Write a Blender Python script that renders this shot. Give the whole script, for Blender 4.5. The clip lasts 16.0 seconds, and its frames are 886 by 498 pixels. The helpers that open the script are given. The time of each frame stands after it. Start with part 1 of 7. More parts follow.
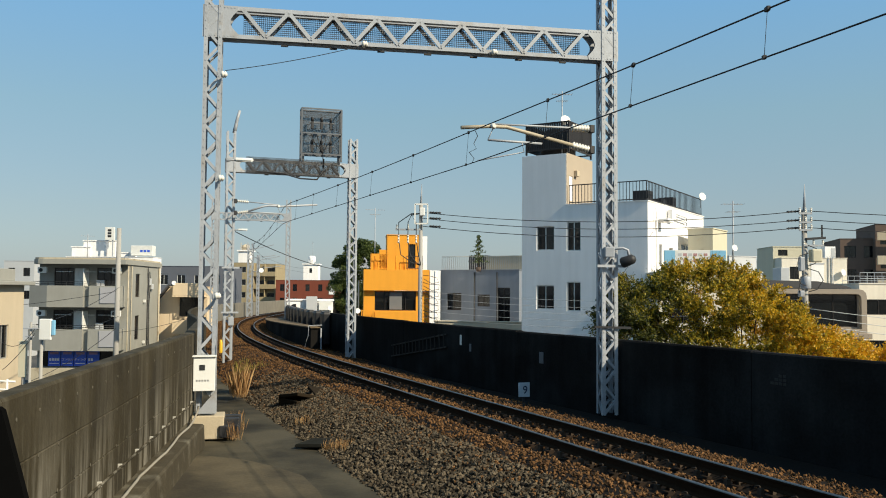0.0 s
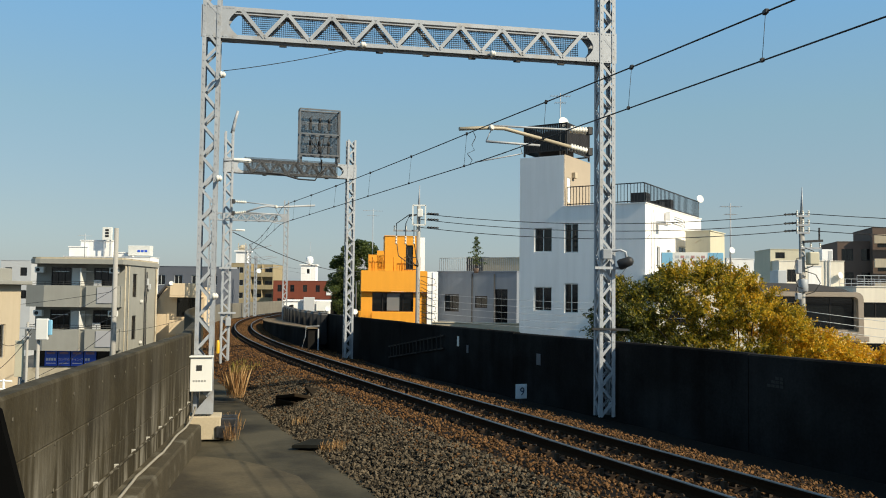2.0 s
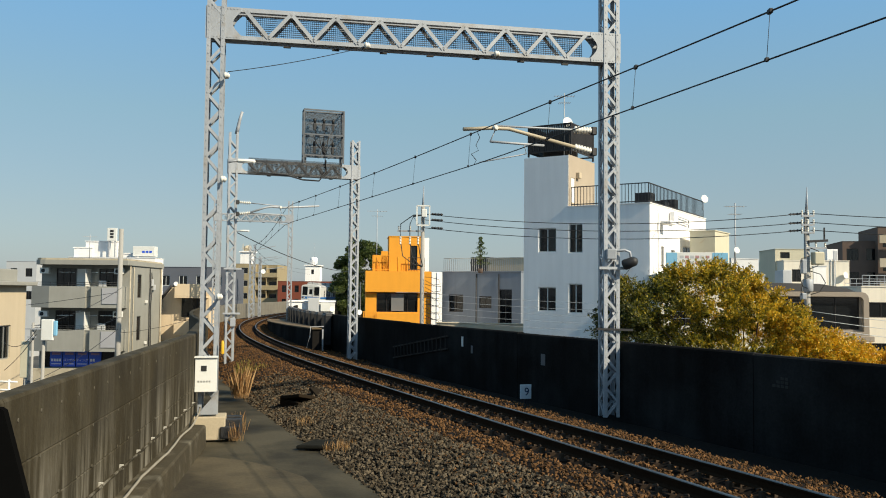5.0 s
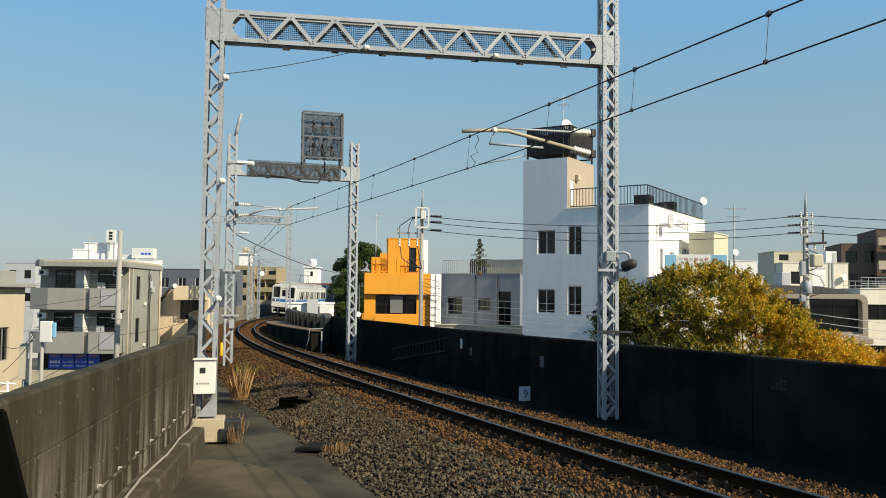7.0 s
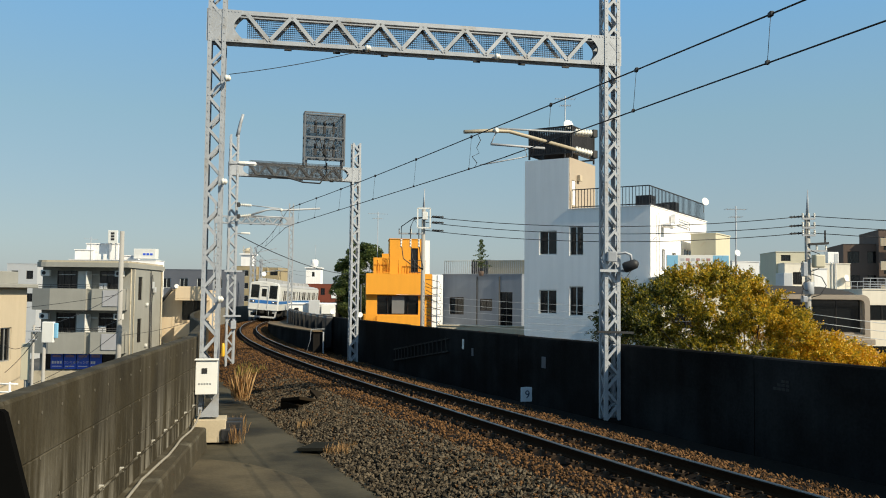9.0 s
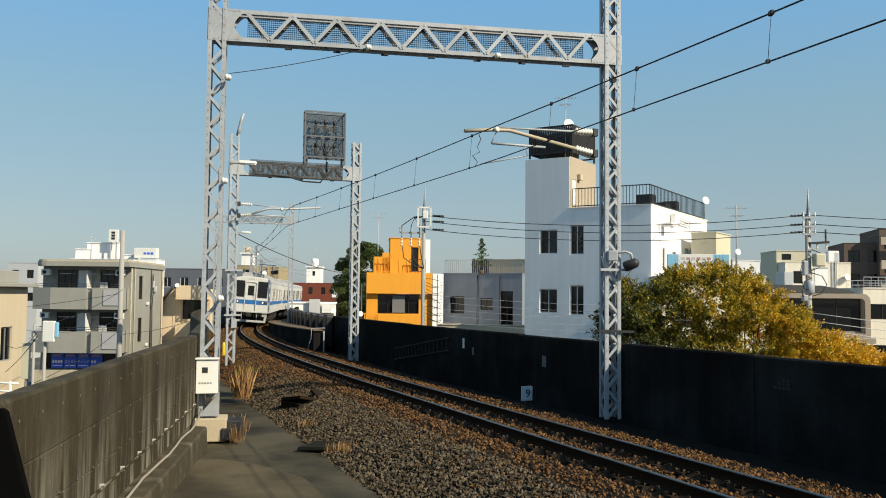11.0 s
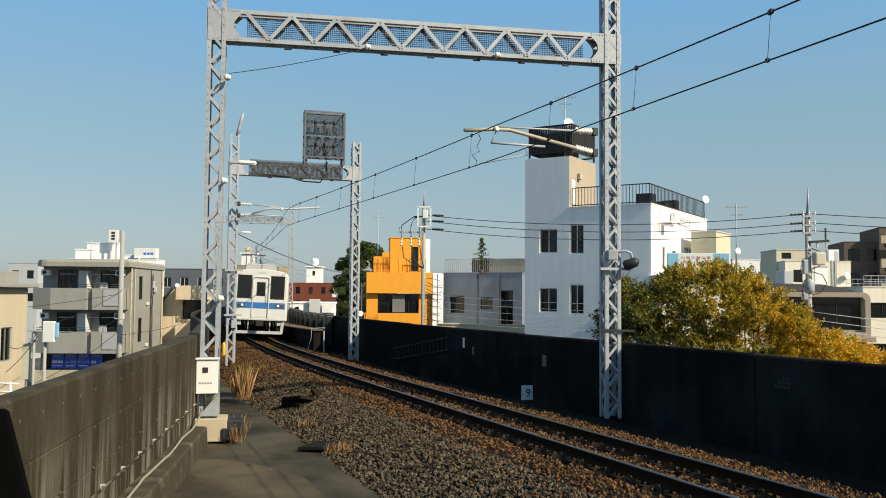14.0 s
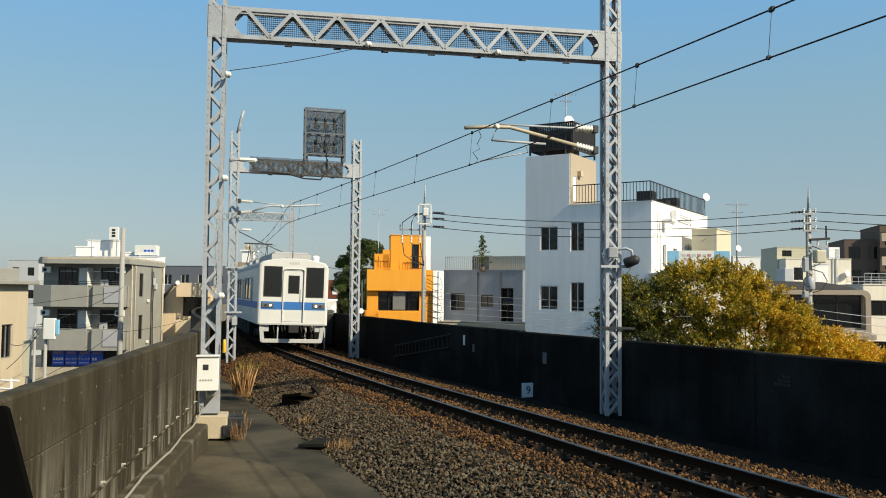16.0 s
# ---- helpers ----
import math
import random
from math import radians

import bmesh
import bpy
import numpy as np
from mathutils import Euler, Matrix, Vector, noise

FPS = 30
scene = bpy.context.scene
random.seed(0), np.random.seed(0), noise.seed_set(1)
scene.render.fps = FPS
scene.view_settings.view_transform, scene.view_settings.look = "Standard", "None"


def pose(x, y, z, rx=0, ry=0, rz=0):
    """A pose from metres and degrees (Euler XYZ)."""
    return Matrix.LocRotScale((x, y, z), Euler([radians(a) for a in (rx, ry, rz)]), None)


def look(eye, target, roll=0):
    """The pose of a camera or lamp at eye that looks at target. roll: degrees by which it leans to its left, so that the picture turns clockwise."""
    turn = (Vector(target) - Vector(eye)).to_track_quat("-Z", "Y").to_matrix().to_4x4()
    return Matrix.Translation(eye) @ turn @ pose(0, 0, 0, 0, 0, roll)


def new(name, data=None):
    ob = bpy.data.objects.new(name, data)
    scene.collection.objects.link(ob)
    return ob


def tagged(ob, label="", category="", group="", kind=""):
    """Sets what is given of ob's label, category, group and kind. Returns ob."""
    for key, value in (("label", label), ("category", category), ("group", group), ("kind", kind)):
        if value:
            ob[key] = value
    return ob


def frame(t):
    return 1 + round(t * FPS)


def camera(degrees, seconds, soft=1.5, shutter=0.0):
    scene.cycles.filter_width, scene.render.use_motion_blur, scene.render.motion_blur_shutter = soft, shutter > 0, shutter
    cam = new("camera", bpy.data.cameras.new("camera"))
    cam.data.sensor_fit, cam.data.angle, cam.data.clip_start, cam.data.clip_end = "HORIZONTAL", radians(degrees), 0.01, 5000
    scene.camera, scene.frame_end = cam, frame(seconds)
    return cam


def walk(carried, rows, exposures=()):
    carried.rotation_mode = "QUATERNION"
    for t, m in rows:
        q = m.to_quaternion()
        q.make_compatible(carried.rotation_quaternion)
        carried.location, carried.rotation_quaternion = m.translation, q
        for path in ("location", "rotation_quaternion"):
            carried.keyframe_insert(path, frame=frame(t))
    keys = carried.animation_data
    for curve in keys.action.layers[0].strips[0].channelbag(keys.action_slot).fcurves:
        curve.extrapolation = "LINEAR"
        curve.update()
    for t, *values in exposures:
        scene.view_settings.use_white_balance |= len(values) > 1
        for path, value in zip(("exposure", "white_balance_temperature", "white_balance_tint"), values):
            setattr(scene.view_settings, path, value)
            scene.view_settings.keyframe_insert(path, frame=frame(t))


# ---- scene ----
FOV = 55.2
cam = camera(FOV, 16.0, 1.0)
EYE = (0.0, 0.0, 2.33)
# seconds, turn to the left, tilt upwards, lean to the left (degrees): a camera held in the fingers on one spot
SWAY = ((0.0, 0.000, 2.842, 0.412), (0.5, -0.001, 2.810, 0.507), (1.0, 0.024, 2.826, 0.627), (1.5, 0.045, 2.730, 0.625), (2.0, -0.156, 2.928, 0.638), (2.5, -0.065, 2.902, 0.653), (3.0, 0.021, 3.138, 0.601), (3.5, 0.077, 2.932, 0.658), (4.0, 0.084, 2.948, 0.595), (6.5, 0.157, 2.949, 0.581), (7.0, 0.064, 3.086, 0.597), (7.5, 0.114, 2.884, 0.517), (8.0, 0.059, 2.930, 0.520), (8.5, 0.120, 3.044, 0.576), (9.0, 0.177, 3.122, 0.607), (11.5, 0.227, 3.051, 0.567), (12.0, 0.175, 3.055, 0.475), (12.5, 0.191, 3.041, 0.501), (13.0, 0.183, 3.101, 0.474), (13.5, 0.173, 3.054, 0.461), (14.0, 0.204, 3.028, 0.464), (14.5, 0.180, 2.968, 0.373), (15.0, 0.234, 2.972, 0.422), (15.5, 0.272, 2.856, 0.407), (16.0, 0.233, 2.852, 0.510))


def aim(yaw, tilt, lean):
    a, b = radians(yaw), radians(tilt)
    way = Vector((-math.sin(a) * math.cos(b), math.cos(a) * math.cos(b), math.sin(b)))
    return look(EYE, Vector(EYE) + way * 10, lean)


walk(cam, [(t, aim(y, p, r)) for t, y, p, r in SWAY], exposures=[(0.0, 0.0, 6700, 4), (16.0, 0.0, 6700, 4)])

# ---- daylight ----
SUN_WAY = Vector((0.826, -0.564, 0.0)).normalized()
SUN_HEIGHT = radians(36)
world = bpy.data.worlds.new("sky")
scene.world = world
world.use_nodes = True
_n, _l = world.node_tree.nodes, world.node_tree.links
sky = _n.new("ShaderNodeTexSky")
sky.sky_type, sky.sun_disc = "NISHITA", False
sky.sun_elevation = SUN_HEIGHT
sky.sun_rotation = math.atan2(SUN_WAY.x, SUN_WAY.y)
sky.air_density, sky.dust_density, sky.ozone_density = 1.0, 1.0, 3.2
# an even haze over the sky: pale at the skyline, a clear blue higher up
_where, _parts, _tone, _haze = (_n.new("ShaderNode" + k) for k in ("TexCoord", "SeparateXYZ", "ValToRGB", "Mix"))
_l.new(_where.outputs["Generated"], _parts.inputs[0])
_l.new(_parts.outputs[2], _tone.inputs[0])
_stops = _tone.color_ramp.elements
_stops[0].position, _stops[0].color = 0.0, (0.375, 0.425, 0.53, 1)
_stops[1].position, _stops[1].color = 0.33, (0.225, 0.54, 0.93, 1)
for _at, _c in ((0.09, (0.36, 0.445, 0.518, 1)), (0.2, (0.312, 0.508, 0.622, 1)), (0.6, (0.22, 0.42, 0.63, 1))):
    _stops.new(_at).color = _c
_up = _n.new("ShaderNodeVectorMath")
_up.operation = "SCALE"
_up.inputs["Scale"].default_value = 8.0
_l.new(_tone.outputs[0], _up.inputs[0])
_haze.data_type = "RGBA"
_haze.inputs[0].default_value = 0.6
_l.new(_up.outputs[0], _haze.inputs[7])
_l.new(sky.outputs["Color"], _haze.inputs[6])
_l.new(_haze.outputs[2], _n["Background"].inputs["Color"])
_n["Background"].inputs["Strength"].default_value = 0.12
sun = new("sun", bpy.data.lights.new("sun", "SUN"))
sun.data.energy, sun.data.angle, sun.data.color = 6.4, radians(0.5), (1.0, 0.87, 0.69)
_toward = SUN_WAY * math.cos(SUN_HEIGHT) + Vector((0, 0, math.sin(SUN_HEIGHT)))
sun.matrix_world = look(_toward * 100, (0, 0, 0))


# ---- materials ----
def mat(name, col, rough=0.75, metal=0.0, var=0.25, scale=1.5, fine=30.0, bump=0.15, rnd=0.0, island=0.0,
        streak=0.0, dirt=None, clear=0.0, glow=0.0, gloss=None):
    """A painted, cast or weathered surface: large stains, fine grain, relief, rain streaks and piece to piece variation."""
    m = bpy.data.materials.new(name)
    m.use_nodes = True
    n, l = m.node_tree.nodes, m.node_tree.links
    b = n["Principled BSDF"]
    b.inputs["Roughness"].default_value, b.inputs["Metallic"].default_value = rough, metal
    b.inputs["Specular IOR Level"].default_value = gloss if gloss is not None else (0.2 if rough >= 0.8 else 0.5)
    if clear:
        b.inputs["Transmission Weight"].default_value = clear
    tc = n.new("ShaderNodeTexCoord")
    big = n.new("ShaderNodeTexNoise")
    big.inputs["Scale"].default_value, big.inputs["Detail"].default_value, big.inputs["Roughness"].default_value = scale, 6, 0.6
    small = n.new("ShaderNodeTexNoise")
    small.inputs["Scale"].default_value, small.inputs["Detail"].default_value = fine, 4
    l.new(tc.outputs["Object"], big.inputs["Vector"])
    l.new(tc.outputs["Object"], small.inputs["Vector"])

    def val(a, b2, op):
        k = n.new("ShaderNodeMath")
        k.operation = op
        for i, v in enumerate((a, b2)):
            if hasattr(v, "links"):
                l.new(v, k.inputs[i])
            else:
                k.inputs[i].default_value = v
        return k.outputs[0]

    f = val(val(big.outputs[0], 0.5, "SUBTRACT"), 2.6 * var, "MULTIPLY")
    f = val(f, val(val(small.outputs[0], 0.5, "SUBTRACT"), 1.4 * var, "MULTIPLY"), "ADD")
    if streak:
        sm = n.new("ShaderNodeMapping")
        sm.inputs["Scale"].default_value = (2.6, 2.6, 0.16)
        l.new(tc.outputs["Object"], sm.inputs["Vector"])
        sn = n.new("ShaderNodeTexNoise")
        sn.inputs["Scale"].default_value, sn.inputs["Detail"].default_value = 1.3, 5
        l.new(sm.outputs[0], sn.inputs["Vector"])
        f = val(f, val(val(sn.outputs[0], 0.5, "SUBTRACT"), 3.0 * streak, "MULTIPLY"), "ADD")
    if rnd:
        oi = n.new("ShaderNodeObjectInfo")
        f = val(f, val(val(oi.outputs["Random"], 0.5, "SUBTRACT"), 2 * rnd, "MULTIPLY"), "ADD")
    if island:
        gi = n.new("ShaderNodeNewGeometry")
        f = val(f, val(val(gi.outputs["Random Per Island"], 0.5, "SUBTRACT"), 2 * island, "MULTIPLY"), "ADD")
    f = val(f, 1.0, "ADD")
    f = val(f, 0.08, "MAXIMUM")
    mul = n.new("ShaderNodeVectorMath")
    mul.operation = "SCALE"
    base = n.new("ShaderNodeRGB")
    base.outputs[0].default_value = (*col, 1)
    src = base.outputs[0]
    if dirt:
        mx = n.new("ShaderNodeMix")
        mx.data_type = "RGBA"
        ramp = n.new("ShaderNodeValToRGB")
        ramp.color_ramp.elements[0].position, ramp.color_ramp.elements[1].position = dirt[1] - 0.1, dirt[1] + 0.12
        d2 = n.new("ShaderNodeTexNoise")
        d2.inputs["Scale"].default_value, d2.inputs["Detail"].default_value = dirt[2], 7
        l.new(tc.outputs["Object"], d2.inputs["Vector"])
        l.new(d2.outputs[0], ramp.inputs[0])
        l.new(ramp.outputs[0], mx.inputs[0])
        l.new(src, mx.inputs[6])
        mx.inputs[7].default_value = (*dirt[0], 1)
        src = mx.outputs[2]
    l.new(src, mul.inputs[0])
    l.new(f, mul.inputs["Scale"])
    l.new(mul.outputs[0], b.inputs["Base Color"])
    if bump:
        bp = n.new("ShaderNodeBump")
        bp.inputs["Strength"].default_value, bp.inputs["Distance"].default_value = bump, 0.02
        l.new(small.outputs[0], bp.inputs["Height"])
        l.new(bp.outputs[0], b.inputs["Normal"])
    if glow:
        b.inputs["Emission Color"].default_value = (*col, 1)
        b.inputs["Emission Strength"].default_value = glow
    return m


M_STEEL = mat("galvanised_steel", (0.345, 0.365, 0.395), 0.55, 0.1, 0.22, 2.0, 40, 0.1, rnd=0.06, dirt=((0.28, 0.25, 0.21), 0.68, 3.0))
M_WALL = mat("weathered_concrete", (0.037, 0.029, 0.015), 0.9, 0, 0.4, 1.1, 22, 0.3, streak=0.15, dirt=((0.032, 0.026, 0.016), 0.56, 0.9))


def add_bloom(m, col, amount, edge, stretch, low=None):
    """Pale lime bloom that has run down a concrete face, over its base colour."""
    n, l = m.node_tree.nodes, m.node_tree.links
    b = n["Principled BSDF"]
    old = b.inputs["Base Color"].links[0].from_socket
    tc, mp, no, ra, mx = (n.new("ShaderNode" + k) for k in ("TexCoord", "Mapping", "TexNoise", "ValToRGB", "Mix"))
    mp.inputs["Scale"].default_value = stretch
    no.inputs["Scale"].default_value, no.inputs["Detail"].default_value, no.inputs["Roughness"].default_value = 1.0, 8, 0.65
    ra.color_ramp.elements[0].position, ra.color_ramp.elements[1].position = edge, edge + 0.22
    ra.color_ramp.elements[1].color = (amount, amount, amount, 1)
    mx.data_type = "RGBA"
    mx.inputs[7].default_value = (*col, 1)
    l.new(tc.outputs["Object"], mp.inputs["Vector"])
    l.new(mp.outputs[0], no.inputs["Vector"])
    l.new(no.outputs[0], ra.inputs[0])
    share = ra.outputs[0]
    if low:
        # the pale share grows towards the foot of the wall
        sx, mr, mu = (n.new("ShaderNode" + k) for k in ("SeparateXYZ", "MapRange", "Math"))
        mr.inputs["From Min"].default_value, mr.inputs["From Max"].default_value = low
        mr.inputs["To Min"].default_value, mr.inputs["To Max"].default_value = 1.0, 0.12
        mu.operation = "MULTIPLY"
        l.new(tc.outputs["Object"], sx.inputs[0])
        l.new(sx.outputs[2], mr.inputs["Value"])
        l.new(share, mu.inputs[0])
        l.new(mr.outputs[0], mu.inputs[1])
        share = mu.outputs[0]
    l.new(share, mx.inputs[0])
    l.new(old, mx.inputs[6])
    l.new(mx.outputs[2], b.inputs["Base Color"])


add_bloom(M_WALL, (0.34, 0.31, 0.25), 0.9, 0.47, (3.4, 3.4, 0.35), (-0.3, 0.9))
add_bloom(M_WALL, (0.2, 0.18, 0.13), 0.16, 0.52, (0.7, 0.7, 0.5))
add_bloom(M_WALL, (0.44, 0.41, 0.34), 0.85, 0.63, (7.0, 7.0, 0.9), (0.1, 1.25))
# near-black base colour deepens the shadow on the parapet and raised walk
M_WALL_R = mat("shade_black_concrete", (0.0135, 0.0125, 0.0118), 0.9, 0, 0.5, 0.7, 20, 0.25, streak=0.25, dirt=((0.026, 0.026, 0.026), 0.54, 0.45), gloss=0.01)
M_CONC = mat("pale_concrete", (0.42, 0.37, 0.28), 0.9, 0, 0.18, 1.2, 25, 0.25, streak=0.12, dirt=((0.2, 0.17, 0.12), 0.66, 2.2))
M_BASE = mat("cream_concrete", (0.45, 0.38, 0.27), 0.9, 0, 0.2, 1.5, 25, 0.2, streak=0.12, dirt=((0.3, 0.24, 0.15), 0.66, 2.2))
M_FLOOR = mat("walkway_concrete", (0.068, 0.058, 0.037), 0.85, 0, 0.3, 0.5, 18, 0.2, dirt=((0.022, 0.019, 0.012), 0.5, 0.7))
M_RAIL = mat("rail_web_rust", (0.028, 0.016, 0.009), 0.85, 0.0, 0.25, 3, 30, 0.2, gloss=0.03)
M_HEAD = mat("polished_rail_head", (0.16, 0.155, 0.15), 0.4, 0.9, 0.08, 2, 30, 0.0)
# sleepers and bed near-black, so gaps and rail-side strips read as shade
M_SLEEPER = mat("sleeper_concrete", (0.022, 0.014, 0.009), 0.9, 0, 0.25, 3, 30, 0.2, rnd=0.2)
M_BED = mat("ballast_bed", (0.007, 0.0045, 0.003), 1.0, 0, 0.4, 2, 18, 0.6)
M_STONE = mat("grey_ballast", (0.068, 0.053, 0.035), 0.95, 0, 0.15, 8, 60, 0.2, island=0.95)
M_STONE_RUST = mat("rusty_ballast", (0.112, 0.057, 0.023), 0.95, 0, 0.15, 8, 60, 0.2, island=0.75)
M_DARK = mat("dark_steel", (0.03, 0.03, 0.032), 0.6, 0.3, 0.2, 2, 30, 0.05)
M_WIRE = mat("cable_black", (0.02, 0.02, 0.022), 0.6, 0.2, 0.1, 2, 30, 0.0)
M_WHITE = mat("white_enamel", (0.72, 0.72, 0.69), 0.45, 0, 0.07, 2, 30, 0.02)
M_INSUL = mat("white_porcelain", (0.7, 0.68, 0.62), 0.25, 0, 0.06, 3, 30, 0.0)


# ---- building blocks ----
def box(bm, lo, hi, m=None, bevel=0.0):
    sub = bmesh.new() if bevel else bm
    vs = [sub.verts.new((x, y, z)) for z in (lo[2], hi[2]) for y in (lo[1], hi[1]) for x in (lo[0], hi[0])]
    for q in ((0, 2, 3, 1), (4, 5, 7, 6), (0, 1, 5, 4), (1, 3, 7, 5), (3, 2, 6, 7), (2, 0, 4, 6)):
        sub.faces.new([vs[i] for i in q])
    if bevel:
        bmesh.ops.bevel(sub, geom=list(sub.edges), offset=bevel, segments=2, affect="EDGES", profile=0.5)
        if m is not None:
            sub.transform(m)
        me = bpy.data.meshes.new("tmp")
        sub.to_mesh(me)
        bm.from_mesh(me)
        sub.free()
        bpy.data.meshes.remove(me)
    elif m is not None:
        for v in vs:
            v.co = m @ v.co
    return bm


def bar(bm, a, b, w, h=None, up=(0, 0, 1)):
    """A straight bar of rectangular section from a to b; w across, h along up."""
    a, b = Vector(a), Vector(b)
    h = w if h is None else h
    y = (b - a).normalized()
    u = Vector(up)
    if abs(y.dot(u)) > 0.97:
        u = Vector((1, 0, 0)) if abs(y.x) < 0.9 else Vector((0, 1, 0))
    x = y.cross(u).normalized()
    z = x.cross(y)
    m = Matrix((x, y, z)).transposed().to_4x4()
    m.translation = a
    return box(bm, (-w / 2, 0, -h / 2), (w / 2, (b - a).length, h / 2), m)


def tube(bm, pts, r, n=8, r2=None, caps=True):
    """A round bar along pts, tapering from r to r2."""
    pts = [Vector(p) for p in pts]
    rings = []
    for i, p in enumerate(pts):
        d = (pts[min(i + 1, len(pts) - 1)] - pts[max(i - 1, 0)]).normalized()
        u = Vector((0, 0, 1)) if abs(d.z) < 0.95 else Vector((1, 0, 0))
        x = d.cross(u).normalized()
        y = x.cross(d)
        rr = r if r2 is None else r + (r2 - r) * i / (len(pts) - 1)
        rings.append([bm.verts.new(p + (x * math.cos(t) + y * math.sin(t)) * rr)
                      for t in (2 * math.pi * k / n for k in range(n))])
    for r0, r1 in zip(rings, rings[1:]):
        for k in range(n):
            f = bm.faces.new((r0[k], r0[(k + 1) % n], r1[(k + 1) % n], r1[k]))
            f.smooth = True
    if caps:
        bm.faces.new(rings[0])
        bm.faces.new(rings[-1][::-1])
    return bm


def lathe(bm, prof, m=None, n=16):
    """A turned shape: prof holds (radius, height) along z."""
    rings = []
    for r, z in prof:
        rings.append([bm.verts.new((m or Matrix()) @ Vector((r * math.cos(t), r * math.sin(t), z)))
                      for t in (2 * math.pi * k / n for k in range(n))])
    for r0, r1 in zip(rings, rings[1:]):
        for k in range(n):
            bm.faces.new((r0[k], r0[(k + 1) % n], r1[(k + 1) % n], r1[k])).smooth = True
    bm.faces.new(rings[0])
    bm.faces.new(rings[-1][::-1])
    return bm


def prism(bm, poly, z0, z1, m=None):
    """An upright prism over a polygon of (x, y)."""
    m = m or Matrix()
    lo = [bm.verts.new(m @ Vector((x, y, z0))) for x, y in poly]
    hi = [bm.verts.new(m @ Vector((x, y, z1))) for x, y in poly]
    k = len(poly)
    bm.faces.new(lo[::-1])
    bm.faces.new(hi)
    for i in range(k):
        bm.faces.new((lo[i], lo[(i + 1) % k], hi[(i + 1) % k], hi[i]))
    return bm


def sweep(bm, section, frames, closed=True, caps=True):
    """Carry a section of (x, z) along a list of matrices."""
    rings = [[bm.verts.new(m @ Vector((x, 0, z))) for x, z in section] for m in frames]
    k = len(section)
    for r0, r1 in zip(rings, rings[1:]):
        for i in range(k if closed else k - 1):
            bm.faces.new((r0[i], r0[(i + 1) % k], r1[(i + 1) % k], r1[i]))
    if caps and closed:
        bm.faces.new(rings[0][::-1])
        bm.faces.new(rings[-1])
    return bm


def finish(bm, material):
    bmesh.ops.recalc_face_normals(bm, faces=list(bm.faces))
    me = bpy.data.meshes.new("mesh")
    bm.to_mesh(me)
    bm.free()
    for one in (material if isinstance(material, (list, tuple)) else [material]):
        me.materials.append(one)
    return me


def part(name, bm, material, parent=None, label="", at=None):
    """One bmesh as one mesh object under a thing or a part."""
    ob = new(name, finish(bm, material))
    if parent is not None:
        ob.parent = parent
    if at is not None:
        ob.matrix_basis = at
    return tagged(ob, label)


def piece(name, mesh, parent, at):
    ob = new(name, mesh)
    ob.parent = parent
    ob.matrix_basis = at
    return ob


def thing(name, label, category, at=None, group="", kind=""):
    ob = new(name)
    if at is not None:
        ob.matrix_basis = at
    return tagged(ob, label, category, group, kind)


def solid(name, bm, material, label, category="", group="", kind="", at=None):
    """A thing that is a single mesh."""
    ob = part(name, bm, material, None, label, at)
    return tagged(ob, label, category, group, kind)


# ---- the line of the track ----
STEP = 0.5
BENDS = ((0.0, -0.0015), (25.0, 0.00323), (50.0, 0.00581), (70.0, 0.00521), (90.0, 0.0016), (110.0, 0.00403), (135.0, 0.00629), (400.0, 0.00629))


def between(table, s):
    """Straight steps between the rows of a table."""
    for (a, u), (b, v) in zip(table, table[1:]):
        if s <= b:
            return u + (v - u) * max(s - a, 0) / (b - a)
    return table[-1][1]


def _line():
    heading = a0 = -0.3866
    n0, n1 = 60, 460
    fwd, (x, y) = [], (4.10, 9.71)
    for i in range(n1):
        s = i * STEP
        fwd.append((s, x, y, heading))
        heading += between(BENDS, s) * STEP
        x += math.sin(heading) * STEP
        y += math.cos(heading) * STEP
    back = [(-i * STEP, 4.10 - math.sin(a0) * i * STEP, 9.71 - math.cos(a0) * i * STEP, a0) for i in range(n0, 0, -1)]
    return back + fwd
LINE = _line()


def along(s):
    """Place and heading of the track's centre line s metres along it, away from the camera."""
    i = min(max((s - LINE[0][0]) / STEP, 0), len(LINE) - 1.001)
    k, f = int(i), i - int(i)
    a, b = LINE[k], LINE[k + 1]
    return tuple(a[j] + (b[j] - a[j]) * f for j in (1, 2, 3))


def grade(s):
    g = min(max(s, 0.0), 60.0)
    return -0.00706 * g + 0.00005 * g * g - 0.004 * min(max(s - 60.0, 0.0), 50.0)


CANT = ((-30, 0.5), (0, 0.7), (30, 0.9), (38, 1.2), (47, 1.9), (57, 3.0), (70, 4.1), (110, 4.2), (140, 2.0), (400, 2.0))


def cant(s):
    """Degrees by which the track leans inwards in the curve."""
    return between(CANT, s)


def post(s, off=0.0, up=0.0):
    """A frame at the track: x to the right and y along it, away from the camera."""
    x, y, a = along(s)
    return pose(x, y, grade(s), 0, 0, -math.degrees(a)) @ Matrix.Translation((off, 0, up))


def bank(s, off=0.0, up=0.0):
    """A frame at the track that leans with its rails."""
    return post(s) @ pose(0, 0, 0, 0, cant(s), 0) @ Matrix.Translation((off, 0, up))


def at_track(s, off=0.0, up=0.0):
    return post(s, off, up).translation


def span(a, b, step):
    n = max(2, int(round((b - a) / step)) + 1)
    return [a + (b - a) * i / (n - 1) for i in range(n)]

